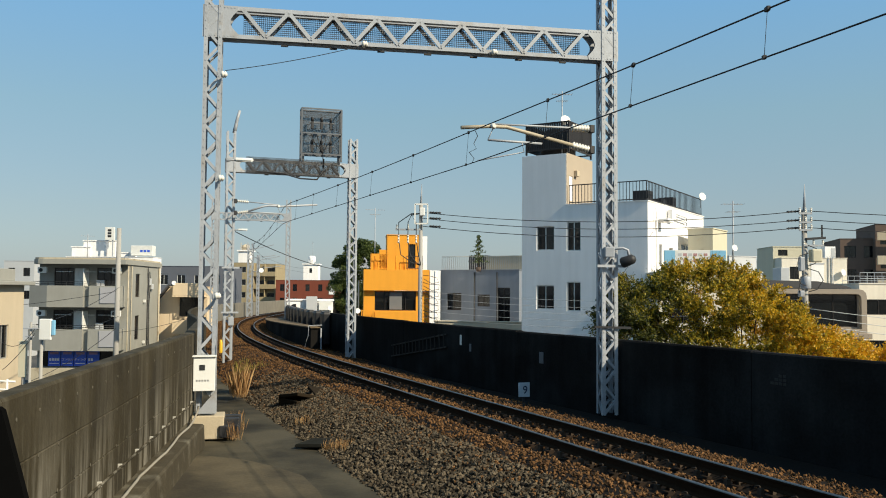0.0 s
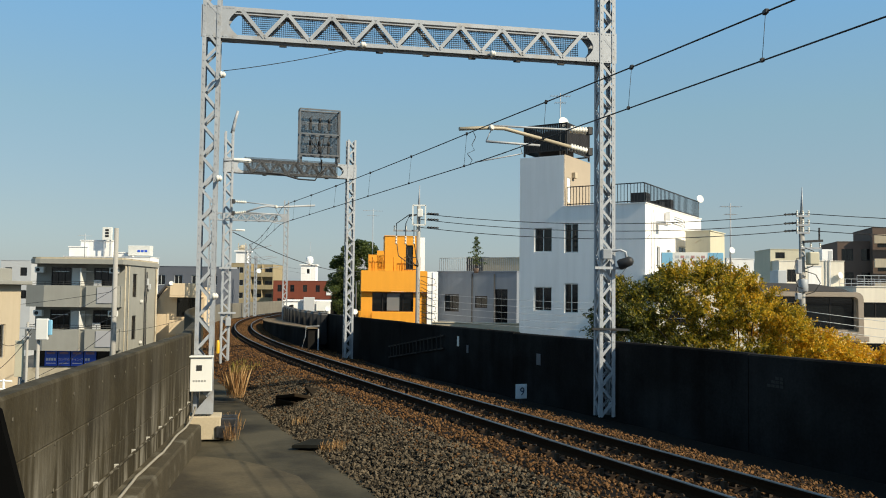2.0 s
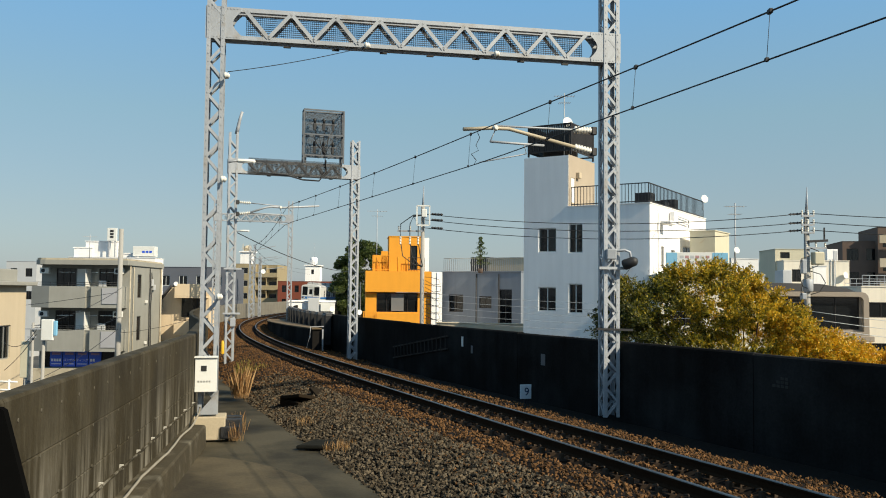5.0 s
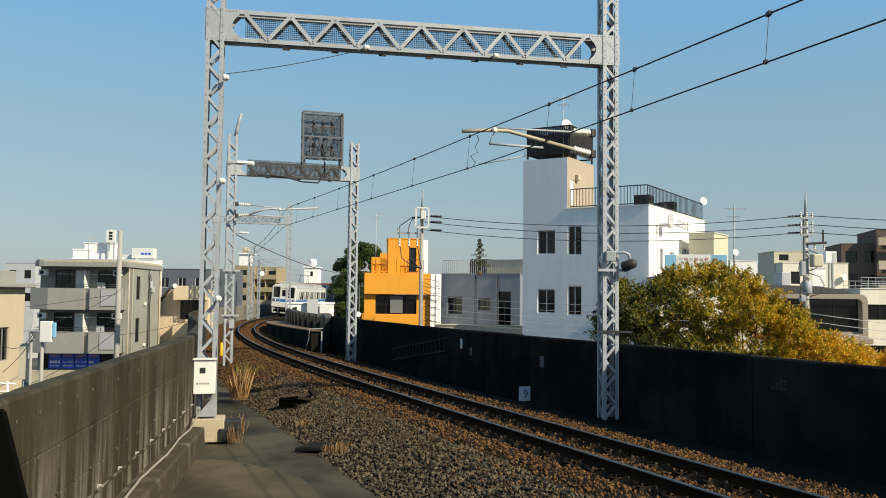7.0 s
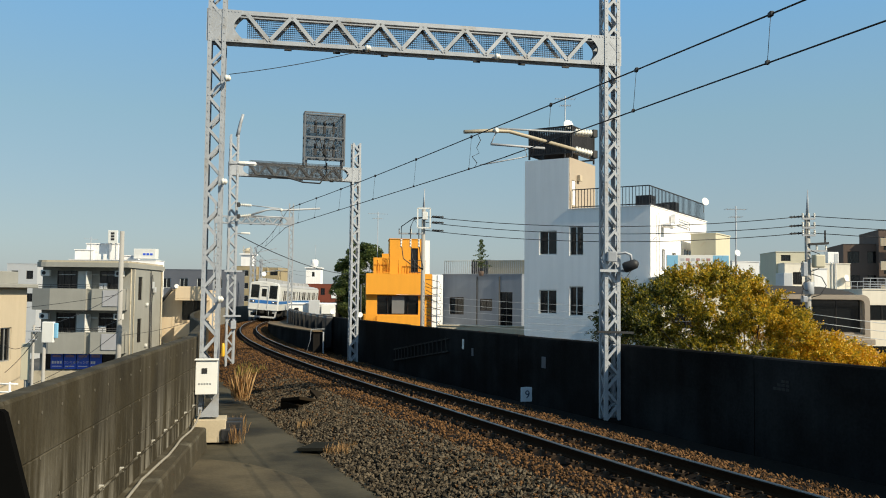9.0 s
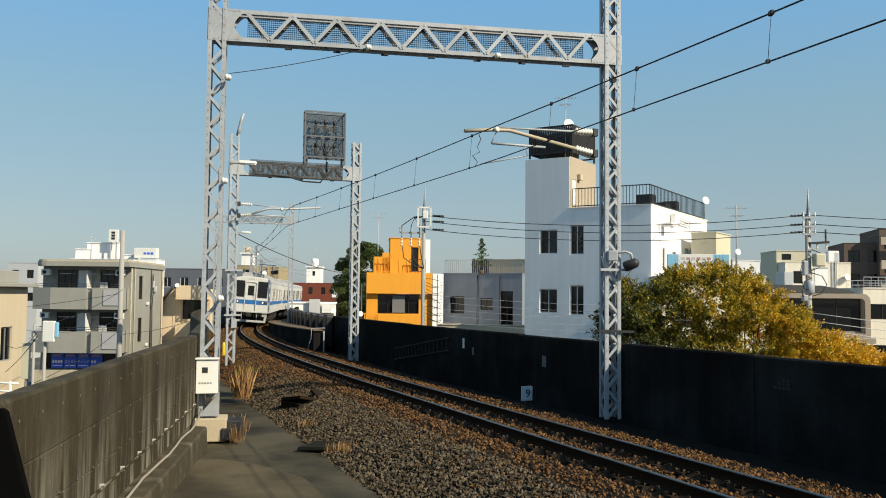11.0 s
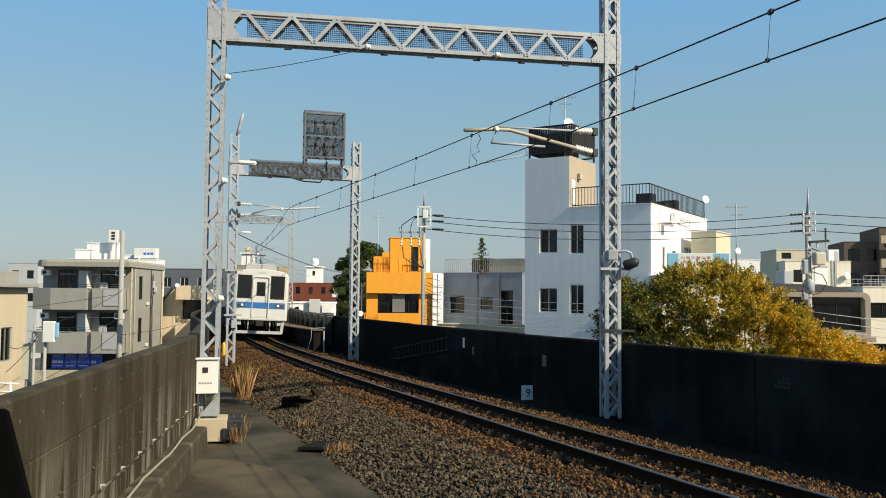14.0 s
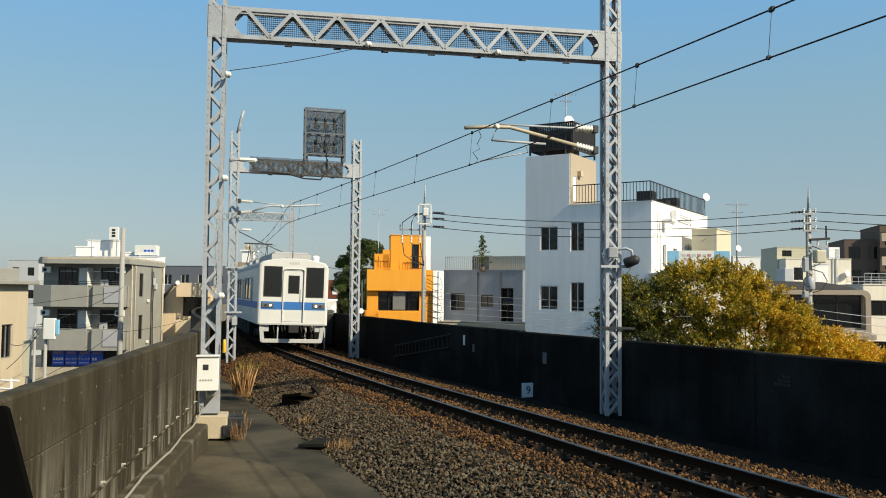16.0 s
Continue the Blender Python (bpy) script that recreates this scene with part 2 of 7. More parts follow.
# ---- ground, viaduct, walls ----
GROUND_Z = -6.6
M_GROUND = mat("street_asphalt", (0.06, 0.06, 0.06), 0.9, 0, 0.3, 0.2, 6, 0.2, dirt=((0.14, 0.13, 0.11), 0.55, 0.05))
bm = bmesh.new()
N = 24
for i in range(N):
    for j in range(N):
        x0, x1 = -2400 + 4800 * i / N, -2400 + 4800 * (i + 1) / N
        y0, y1 = -1200 + 4800 * j / N, -1200 + 4800 * (j + 1) / N
        bm.faces.new([bm.verts.new(p) for p in ((x0, y0, GROUND_Z), (x1, y0, GROUND_Z), (x1, y1, GROUND_Z), (x0, y1, GROUND_Z))])
bmesh.ops.remove_doubles(bm, verts=list(bm.verts), dist=0.01)
solid("ground", bm, M_GROUND, "grey asphalt ground of the town far below the viaduct", "ground", kind="structure")

S_NEAR, S_FAR = -22.0, 205.0
FLOOR = -0.75


def right_off(s):
    """Distance of the inner parapet from the track's centre."""
    return between(((-30, 3.95), (0, 3.9), (10, 3.74), (20, 3.36), (30, 3.3), (60, 3.37), (75, 3.5), (400, 3.5)), s)


# the outer parapet stands off where the platform ends, then keeps beside the track
LEFT_NEAR = ((-1.45, -8.0), (-3.6, 7.0), (-5.14, 17.6), (-7.75, 27.9))
LEFT_LINE = [Vector((x, y, 0)) for x, y in LEFT_NEAR] + [Vector((*at_track(s, -3.45).xy, grade(s))) for s in span(31, S_FAR, 3.0)]


def left_frames():
    out = []
    for i, p in enumerate(LEFT_LINE):
        d = LEFT_LINE[min(i + 1, len(LEFT_LINE) - 1)] - LEFT_LINE[max(i - 1, 0)]
        out.append(Matrix.Translation(p) @ pose(0, 0, 0, 0, 0, math.degrees(math.atan2(-d.x, d.y))))
    return out


LEFT_FRAMES = left_frames()
bm = bmesh.new()
# deck of the viaduct, between the parapets
ss = span(S_NEAR, S_FAR, 3.0)
rows_r = [at_track(s, right_off(s) + 0.25, 0) for s in ss]
left_pts = [m @ Vector((-0.25, 0, 0)) for m in LEFT_FRAMES]
def left_point(s):
    """The outer parapet abreast of the track at s."""
    p, (_, _, a) = at_track(s), along(s)
    n = Vector((-math.cos(a), math.sin(a), 0))
    best = None
    for q0, q1 in zip(left_pts, left_pts[1:]):
        e = q1 - q0
        den = n.x * e.y - n.y * e.x
        if abs(den) < 1e-6:
            continue
        w = q0 - p
        t = (w.x * e.y - w.y * e.x) / den
        k = (w.x * n.y - w.y * n.x) / den
        if -1e-3 <= k <= 1.001 and 0 < t < 14 and (best is None or t < best):
            best = t
    return p + n * (best or 3.7)
deck_top, deck_low = [], []
for s in ss:
    l, r = left_point(s), at_track(s, right_off(s) + 0.25)
    z = grade(s) + FLOOR
    deck_top.append((bm.verts.new((l.x, l.y, z)), bm.verts.new((r.x, r.y, z))))
    deck_low.append((bm.verts.new((l.x, l.y, z - 1.1)), bm.verts.new((r.x, r.y, z - 1.1))))
for i in range(len(ss) - 1):
    a, b, c, d = deck_top[i], deck_top[i + 1], deck_low[i], deck_low[i + 1]
    bm.faces.new((a[0], a[1], b[1], b[0]))
    bm.faces.new((c[0], d[0], d[1], c[1]))
    bm.faces.new((a[0], b[0], d[0], c[0]))
    bm.faces.new((a[1], c[1], d[1], b[1]))
solid("viaduct_deck", bm, M_FLOOR, "stained dark concrete deck and walkway of the viaduct", "floor", kind="structure")

# a thin, lighter brown sheet over the deck near the platform
bm = bmesh.new()
prism(bm, ((-4.95, 16.0), (-4.3, 15.8), (-3.6, 15.5), (-2.9, 14.9), (-2.3, 14.2), (-1.9, 13.2), (-1.4, 11.5), (-1.2, 6.0), (-3.4, 4.0), (-4.4, 10.0)), FLOOR + 0.004, FLOOR + 0.014)
solid("cement_apron", bm, mat("sandy_brown_floor", (0.092, 0.074, 0.045), 0.9, 0, 0.35, 0.6, 18, 0.2, dirt=((0.045, 0.037, 0.024), 0.5, 0.8)), "thin sandy brown sheet over the near walkway", "floor", kind="structure")

# piers that carry the deck
for s in span(-15, 195, 17.5):
    bm = bmesh.new()
    box(bm, (-2.6, -0.6, GROUND_Z - 0.1), (2.6, 0.6, grade(s) + FLOOR - 1.05), pose(*at_track(s).xy, 0, 0, 0, -math.degrees(along(s)[2])), 0.08)
    solid("viaduct_pier", bm, M_CONC, "square concrete pier under the viaduct", "pier", "viaduct piers", "structure")

WALL_TOP = 1.25
INNER_TOPS = ((-30, 1.28), (6, 1.29), (12, 1.31), (25, 1.34), (400, 1.34))
M_WALL_FAR = mat("grey_cast_concrete", (0.19, 0.175, 0.145), 0.9, 0, 0.2, 0.8, 20, 0.2, streak=0.25)
# inner parapet, cast in lengths with a narrow joint
bm = bmesh.new()
seams = [S_NEAR]
while seams[-1] < S_FAR:
    seams.append(seams[-1] + 9.0)
wall_r = thing("wall_inner", "tall concrete parapet along the track, coloured near-black for shadow", "wall", kind="structure")
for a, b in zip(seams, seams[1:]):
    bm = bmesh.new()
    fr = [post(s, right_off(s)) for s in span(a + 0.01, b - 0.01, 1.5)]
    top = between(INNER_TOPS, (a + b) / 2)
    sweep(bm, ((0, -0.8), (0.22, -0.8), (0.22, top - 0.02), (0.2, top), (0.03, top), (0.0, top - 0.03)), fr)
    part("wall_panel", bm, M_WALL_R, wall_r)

# outer parapet, with a footing along its base
wall_l = thing("wall_outer", "weathered grey-brown concrete parapet with rain streaks", "wall", kind="structure")
for i, (m0, m1) in enumerate(zip(LEFT_FRAMES, LEFT_FRAMES[1:])):
    near = i < 3
    top = 1.42 if near else WALL_TOP
    bm = bmesh.new()
    sec = ((-0.22, -0.9), (0.0, -0.9), (0.0, 0.29), (-0.012, 0.298), (-0.012, 0.306), (0.0, 0.314), (0.0, 0.79), (-0.012, 0.798), (-0.012, 0.806), (0.0, 0.814), (0.0, top - 0.03), (-0.02, top), (-0.2, top), (-0.22, top - 0.03))
    n = max(2, int((m1.translation - m0.translation).length / 5.2) + 1)
    for k in range(n - 1):
        p0, p1 = m0.translation.lerp(m1.translation, k / (n - 1)), m0.translation.lerp(m1.translation, (k + 1) / (n - 1))
        d = (p1 - p0).normalized()
        turn = pose(0, 0, 0, 0, 0, math.degrees(math.atan2(-d.x, d.y)))
        bm = bmesh.new()
        sweep(bm, sec, [Matrix.Translation(p0 + d * 0.006) @ turn, Matrix.Translation(p1 - d * 0.006) @ turn])
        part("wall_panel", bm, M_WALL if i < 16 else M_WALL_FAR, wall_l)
bm = bmesh.new()
d = (LEFT_LINE[2] - LEFT_LINE[1]).normalized()
turn = pose(0, 0, 0, 0, 0, math.degrees(math.atan2(-d.x, d.y)))
sweep(bm, ((0.0, FLOOR), (0.36, FLOOR), (0.34, -0.36), (0.31, -0.33), (0.0, -0.31)),
      [Matrix.Translation(LEFT_LINE[1] - d * 9) @ turn, Matrix.Translation(LEFT_LINE[1]) @ turn, Matrix.Translation(LEFT_LINE[1].lerp(LEFT_LINE[2], 0.93)) @ turn])
solid("wall_footing", bm, mat("stained_step_concrete", (0.055, 0.045, 0.028), 0.9, 0, 0.35, 1.2, 22, 0.3, streak=0.2, dirt=((0.15, 0.135, 0.1), 0.62, 2.5)), "low stained concrete step along the foot of the parapet", "kerb", kind="structure")
# conduit on white clips, and a bundled pale cable lying on the step
def wall_side(k, out, z):
    p = LEFT_LINE[1] + d * k
    return p + Vector((d.y, -d.x, 0)) * out + Vector((0, 0, z))
conduit = thing("conduit", "grey conduit on white clips along the concrete parapet", "cable")
bm = bmesh.new()
tube(bm, [wall_side(k, 0.05, 0.03) for k in span(-6, 10.7, 0.8)], 0.018, 8)
part("pipe", bm, M_WALL, conduit)
clip = bmesh.new()
box(clip, (0, -0.016, 0.0), (0.055, 0.016, 0.062), None, 0.006)
clip_mesh = finish(clip, mat("chalky_clip", (0.42, 0.4, 0.35), 0.7, 0, 0.2, 5, 40, 0.1))
for k in span(-5.2, 10.4, 1.04):
    piece("clip", clip_mesh, conduit, Matrix.Translation(wall_side(k, 0.0, 0.0)) @ turn)
# plugged tie holes left by the formwork
hole = bmesh.new()
lathe(hole, ((0.021, 0.0), (0.021, 0.004), (0.012, 0.006)), pose(0, 0, 0, 0, 90, 0), 8)
plug = finish(hole, mat("tie_hole_mortar", (0.09, 0.08, 0.06), 0.9, 0, 0.3, 6, 40, 0.1))
for k in span(-4.6, 10.2, 0.62):
    for z in (0.32, 0.78, 1.2):
        piece("tie_plug", plug, wall_l, Matrix.Translation(wall_side(k, 0.0, z)) @ turn)
bm = bmesh.new()
rng = random.Random(4)
tube(bm, [wall_side(k, 0.15 + 0.02 * math.sin(k * 2.1) + rng.uniform(-0.01, 0.01), -0.27 + 0.04 * (k > 9.4) * (k - 9.4) * 4) for k in span(-6, 10.6, 0.35)], 0.02, 8)
solid("wrapped_cable", bm, mat("pale_cable_wrap", (0.27, 0.24, 0.19), 0.7, 0, 0.25, 6, 50, 0.2), "pale wrapped cable lying on the concrete step", "cable")

# ---- ballast ----
BED = ((-3.25, FLOOR + 0.0), (-2.6, -0.52), (-1.9, -0.33), (-1.3, -0.19), (-0.9, -0.19), (-0.85, -0.255), (-0.47, -0.255), (-0.43, -0.19), (0.25, -0.19), (0.3, -0.255), (0.66, -0.255), (0.7, -0.19), (1.3, -0.19), (2.0, -0.3), (3.0, -0.46), (4.2, -0.5))
def bed_z(o, s=0.0):
    """Height of the ballast o metres from the centre line; beyond the walkway it fills the deck to the parapet."""
    lean = -math.tan(radians(cant(s))) * max(-1.6, min(o, 1.6))
    return lean + max(flank_z(o), -0.44 if s > 36 else (-1 if s < 26 else -1 + 0.56 * (s - 26) / 10))
def flank_z(o):
    for (a, u), (b, v) in zip(BED, BED[1:]):
        if o <= b:
            return u + (v - u) * (o - a) / (b - a)
    return BED[-1][1]
bm = bmesh.new()
offs = [BED[0][0] + (4.0 - BED[0][0]) * i / 90 for i in range(91)]
rings = []
for s in span(S_NEAR, S_FAR, 1.0):
    m, ring = post(s), []
    for o in offs:
        o2 = min(o, right_off(s) + 0.02)
        p = m @ Vector((o2 - (0.25 if o == offs[0] and s > 30 else 0), 0, bed_z(o2, s) - 0.02))
        p.z += 0.03 * noise.noise(p * 0.9)
        if o == offs[0] and s < 30:
            p.z = grade(s) + FLOOR - 0.03
        ring.append(bm.verts.new(p))
    rings.append(ring)
for r0, r1 in zip(rings, rings[1:]):
    for i in range(len(offs) - 1):
        bm.faces.new((r0[i], r0[i + 1], r1[i + 1], r1[i])).smooth = True
solid("ballast_bed", bm, M_BED, "compacted near-black brown ballast bed under the track", "ballast", kind="stuff")


def stones(name, label, material, count, pick, seed):
    """Broken stones heaped on the bed: one mesh of many little lumps."""
    g = np.random.default_rng(seed)
    base = np.array([(1, 0, 0), (-1, 0, 0), (0, 1, 0), (0, -1, 0), (0, 0, 1), (0, 0, -1)], float)
    tri = np.array([(0, 2, 4), (2, 1, 4), (1, 3, 4), (3, 0, 4), (2, 0, 5), (1, 2, 5), (3, 1, 5), (0, 3, 5)])
    vs, fs, k = [], [], 0
    for _ in range(count):
        s, o, size = pick(g)
        # stones kept off the rails and a strip beside them, near-black for shadow
        if o > right_off(s) - 0.03 or -0.25 < o - 0.567 < 0.08 or -0.27 < o + 0.567 < 0.08:
            continue
        # stones stop short of the inner parapet, leaving near-black bed for its shadow
        if s < 27 and o > 2.72 + 0.16 * noise.noise(Vector((s * 0.8, 3.0, 0.0))) + 0.05 * g.normal():
            continue
        m = post(s)
        p = m @ Vector((o, 0, bed_z(o, s)))
        p.z += 0.03 * noise.noise(p * 0.9) + g.uniform(-0.035, 0.028)
        q, _r = np.linalg.qr(g.normal(size=(3, 3)))
        v = (base * g.uniform(0.65, 1.25, (6, 1)) * size * np.array([1.15, 0.95, 0.75])) @ q + np.array(p)
        vs.append(v)
        fs.append(tri + k)
        k += 6
    me = bpy.data.meshes.new(name)
    me.from_pydata(np.concatenate(vs).tolist(), [], np.concatenate(fs).tolist())
    me.materials.append(material)
    ob = new(name, me)
    return tagged(ob, label, "ballast", kind="stuff")


def pick_grey(g):
    s = 1 + 18 * g.random() ** 1.15 + g.normal() * 1.2
    return s, g.uniform(-3.4, -1.55), g.uniform(0.022, 0.048)
def pick_rust(g):
    s = -6 + 90 * g.random() ** 1.4
    far = -3.35 if s > 14 + g.normal() * 3 else -1.85 - abs(g.normal()) * 0.45
    return s, g.choice([g.uniform(far, 1.7), g.uniform(far, 3.9)]), g.uniform(0.018, 0.037)
stones("grey_ballast", "loose grey crushed stone beside the track", M_STONE, 25000, pick_grey, 3)
stones("rusty_ballast", "rust-stained brown crushed stone between the rails", M_STONE_RUST, 88000, pick_rust, 5)

# ---- track ----
track = thing("railway_track", "single curved railway track with dark rusty rails", "track")
for side in (-1, 1):
    o = side * 0.567
    fr = [bank(s, o) for s in span(S_NEAR, S_FAR, 1.0)]
    bm = bmesh.new()
    sweep(bm, ((-0.063, -0.153), (0.063, -0.153), (0.06, -0.138), (0.012, -0.12), (0.009, -0.045), (0.032, -0.035), (0.032, -0.012),
               (-0.032, -0.012), (-0.032, -0.035), (-0.009, -0.045), (-0.012, -0.12), (-0.06, -0.138)), fr)
    rail = part("rail", bm, M_RAIL, track)
    bm = bmesh.new()
    sweep(bm, ((-0.031, -0.011), (0.031, -0.011), (0.027, 0.0), (-0.027, 0.0)), fr)
    part("rail_head", bm, M_HEAD, rail, "shiny worn rail head")
bm = bmesh.new()
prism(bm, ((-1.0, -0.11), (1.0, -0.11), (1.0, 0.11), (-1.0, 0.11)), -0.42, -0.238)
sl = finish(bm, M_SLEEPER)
bm = bmesh.new()
box(bm, (-0.03, -0.035, -0.24), (0.03, 0.035, -0.15))
tube(bm, [(0.05, -0.05, -0.13), (0.025, 0.0, -0.115), (0.05, 0.05, -0.12)], 0.011, 5)
fast = finish(bm, mat("clip_iron", (0.055, 0.036, 0.022), 0.7, 0.3, 0.2, 5, 40, 0.1))
for s in span(-10, 108, 0.62):
    one = piece("sleeper", sl, track, bank(s))
    if -1 < s < 42:
        for o in (-0.667, -0.467, 0.467, 0.667):
            piece("rail_clip", fast, one, Matrix.Translation((o, 0, 0)) @ pose(0, 0, 0, 0, 0, 180 if abs(o) < 0.567 and o > 0 or o < -0.6 else 0))

# ---- catenary gantries ----
def lattice_mast(parent, foot, top, turn, w=0.38, pitch=0.34, single=True, lab=""):
    """A square lattice mast: four corner angles laced with flat bars. Returns the mast part."""
    m = Matrix.Translation(foot) @ turn
    h = top - foot[2]
    bm = bmesh.new()
    t, a = 0.012, 0.085
    for sx in (-1, 1):
        for sy in (-1, 1):
            x, y = sx * w / 2, sy * w / 2
            box(bm, (min(x, x - sx * a), min(y, y - sy * t), 0), (max(x, x - sx * a), max(y, y - sy * t), h))
            box(bm, (min(x, x - sx * t), min(y - sy * t, y - sy * a), 0), (max(x, x - sx * t), max(y - sy * t, y - sy * a), h))
    k = 0.0
    rv = a / 2
    while k < h and w > 0.3:
        for sx in (-1, 1):
            for sy in (-1, 1):
                x = sx * (w / 2 - rv)
                box(bm, (x - 0.013, sy * (w / 2) - 0.008, k), (x + 0.013, sy * (w / 2) + 0.008, k + 0.026))
        k += pitch / 2
    mast = part("mast", bm, M_STEEL, parent, lab, m)
    n = int(h / pitch)
    bars = bmesh.new()
    length = math.hypot(w - a, pitch)
    if single:
        bar(bars, (-(w - a) / 2, 0, 0), ((w - a) / 2, 0, pitch), 0.06, 0.01, (0, 1, 0))
        bar(bars, (-(w - a) / 2 + 0.024, -0.028, 0.01), ((w - a) / 2 + 0.024, -0.028, pitch + 0.01), 0.008, 0.046, (0, 1, 0))
        me = finish(bars, M_STEEL)
        back = bmesh.new()
        bar(back, ((w - a) / 2, 0, 0), (-(w - a) / 2, 0, pitch), 0.06, 0.01, (0, 1, 0))
        bar(back, ((w - a) / 2 + 0.024, -0.028, 0.01), (-(w - a) / 2 + 0.024, -0.028, pitch + 0.01), 0.008, 0.046, (0, 1, 0))
        me_back = finish(back, M_STEEL)
    for face in range(4):
        f = pose(0, 0, 0, 0, 0, 90 * face)
        for i in range(n):
            flip = (i + face // 2) % 2
            loc = f @ Matrix.Translation((0, w / 2 - 0.018, i * pitch))
            if single:
                piece("lacing_bar", me_back if flip else me, mast, loc)
            else:
                k = (a - w) / 2 if flip else (w - a) / 2
                p0, p1 = loc @ Vector((-k, 0, 0)), loc @ Vector((k, 0, pitch))
                bar(bars, p0, p1, 0.06, 0.01, f.to_3x3() @ Vector((0, 1, 0)))
    if not single:
        part("lacing", bars, M_STEEL, mast)
    return mast


def gantry(label, left, right, low, ext=1.6, single=True, grating=0.055, lfoot=-0.2, rfoot=-0.4, depth=0.66, panels=None):
    """A portal of two lattice masts and a box truss beam across the track."""
    a, b = Vector((*left, 0)), Vector((*right, 0))
    d = (b - a).normalized()
    L = (b - a).length
    turn = pose(0, 0, 0, 0, 0, math.degrees(math.atan2(d.y, d.x)))
    g = thing("catenary_gantry", label, "gantry", group="catenary gantries")
    lattice_mast(g, (a.x, a.y, lfoot), low + depth + ext, turn, single=single)
    lattice_mast(g, (b.x, b.y, rfoot), low + depth + ext, turn, single=single)
    m = Matrix.Translation((a.x, a.y, low)) @ turn
    wy = 0.15
    bp = None
    for y in (-wy, wy):
        for z0 in (0.0, depth - 0.09):
            chord = bmesh.new()
            box(chord, (-0.2, y - 0.012, z0), (L + 0.2, y + 0.012, z0 + 0.09))
            zf = z0 if z0 else z0 + 0.078
            box(chord, (-0.2, y - 0.112 if y > 0 else y + 0.012, zf), (L + 0.2, y - 0.012 if y > 0 else y + 0.112, zf + 0.012))
            if bp is None:
                bp = part("beam", chord, M_STEEL, g, "", m)
            else:
                part("chord", chord, M_STEEL, bp)
    ends = 0.72
    for x0, sgn in ((-0.22, 1), (L + 0.22, -1)):
        for y in (-wy - 0.017, wy + 0.017):
            bm = bmesh.new()
            pts = [(0, 0), (ends, 0)] + [(ends + 0.02 - 0.17 * math.sin(math.pi * t / 8), 0.09 + (depth - 0.18) * t / 8) for t in range(9)] + [(ends, depth), (0, depth)]
            lo = [bm.verts.new((x0 + sgn * px, y - 0.006, pz)) for px, pz in pts]
            hi = [bm.verts.new((x0 + sgn * px, y + 0.006, pz)) for px, pz in pts]
            bm.faces.new(lo)
            bm.faces.new(hi[::-1])
            for i in range(len(pts)):
                j = (i + 1) % len(pts)
                bm.faces.new((lo[i], hi[i], hi[j], lo[j]))
            for i in range(10):
                for z in (0.03, depth - 0.05):
                    x = x0 + sgn * (0.05 + i * 0.068)
                    box(bm, (x - 0.012, y - 0.014, z), (x + 0.012, y + 0.014, z + 0.024))
            part("gusset_plate", bm, M_STEEL, bp)
    n = panels or max(3, int(round((L - 2 * ends) / 0.45)))
    x0, x1 = ends - 0.1, L - ends + 0.1
    step = (x1 - x0) / n
    for y in (-wy, wy):
        for i in range(n):
            bm = bmesh.new()
            z = (depth - 0.07, 0.07) if i % 2 == 0 else (0.07, depth - 0.07)
            sgn = 1 if y > 0 else -1
            bar(bm, (x0 + i * step, y + sgn * 0.02, z[0]), (x0 + (i + 1) * step, y + sgn * 0.02, z[1]), 0.012, 0.08, (0, 0, 1))
            part("diagonal", bm, M_STEEL, bp)
    if grating:
        bm = bmesh.new()
        k = x0
        while k < x1:
            box(bm, (k - 0.004, wy - 0.03, 0.1), (k + 0.004, wy - 0.02, depth - 0.1))
            k += grating
        for z in span(0.12, depth - 0.12, 0.045):
            box(bm, (x0, wy - 0.036, z - 0.006), (x1, wy - 0.03, z + 0.006))
        part("mesh_screen", bm, M_DARK, bp, "fine dark steel mesh")
        if grating < 0.04:
            bm = bmesh.new()
            k = x0
            while k < x1:
                box(bm, (k - 0.006, -wy - 0.065, -0.03), (k + 0.006, -wy - 0.06, depth + 0.06))
                k += 0.026
            for i in range(18):
                z = -0.03 + (depth + 0.09) * i / 17
                box(bm, (x0, -wy - 0.059, z - 0.005), (x1, -wy - 0.055, z + 0.005))
            part("mesh_screen", bm, M_DARK, bp, "fine dark steel mesh")
        for k in span(x0 + 0.8, x1 - 0.5, 1.1):
            bm = bmesh.new()
            box(bm, (k, wy - 0.05, -0.035), (k + 0.16, wy + 0.01, -0.002))
            part("cable_clamp", bm, M_DARK, bp)
    return g, m


G1, G1M = gantry("grey lattice steel portal over the track beside the concrete walkway", (-4.975, 18.025), (3.811, 19.673), 7.717, ext=1.65, single=True, grating=0.042, panels=16, depth=0.70, lfoot=-0.28, rfoot=-0.47)
G2, G2M = gantry("grey lattice steel portal carrying a signal board", (-8.92, 35.3), (-3.99, 37.0), 7.24, depth=0.61, ext=1.1, single=True, grating=0.03, lfoot=-0.9, rfoot=-0.6, panels=11)
G3, G3M = gantry("slender grey lattice portal at the far curve", (-17.3, 63.8), (-11.9, 65.0), 7.58, depth=0.6, ext=1.05, single=True, grating=0.06, lfoot=-1.0, rfoot=-0.8, panels=11)
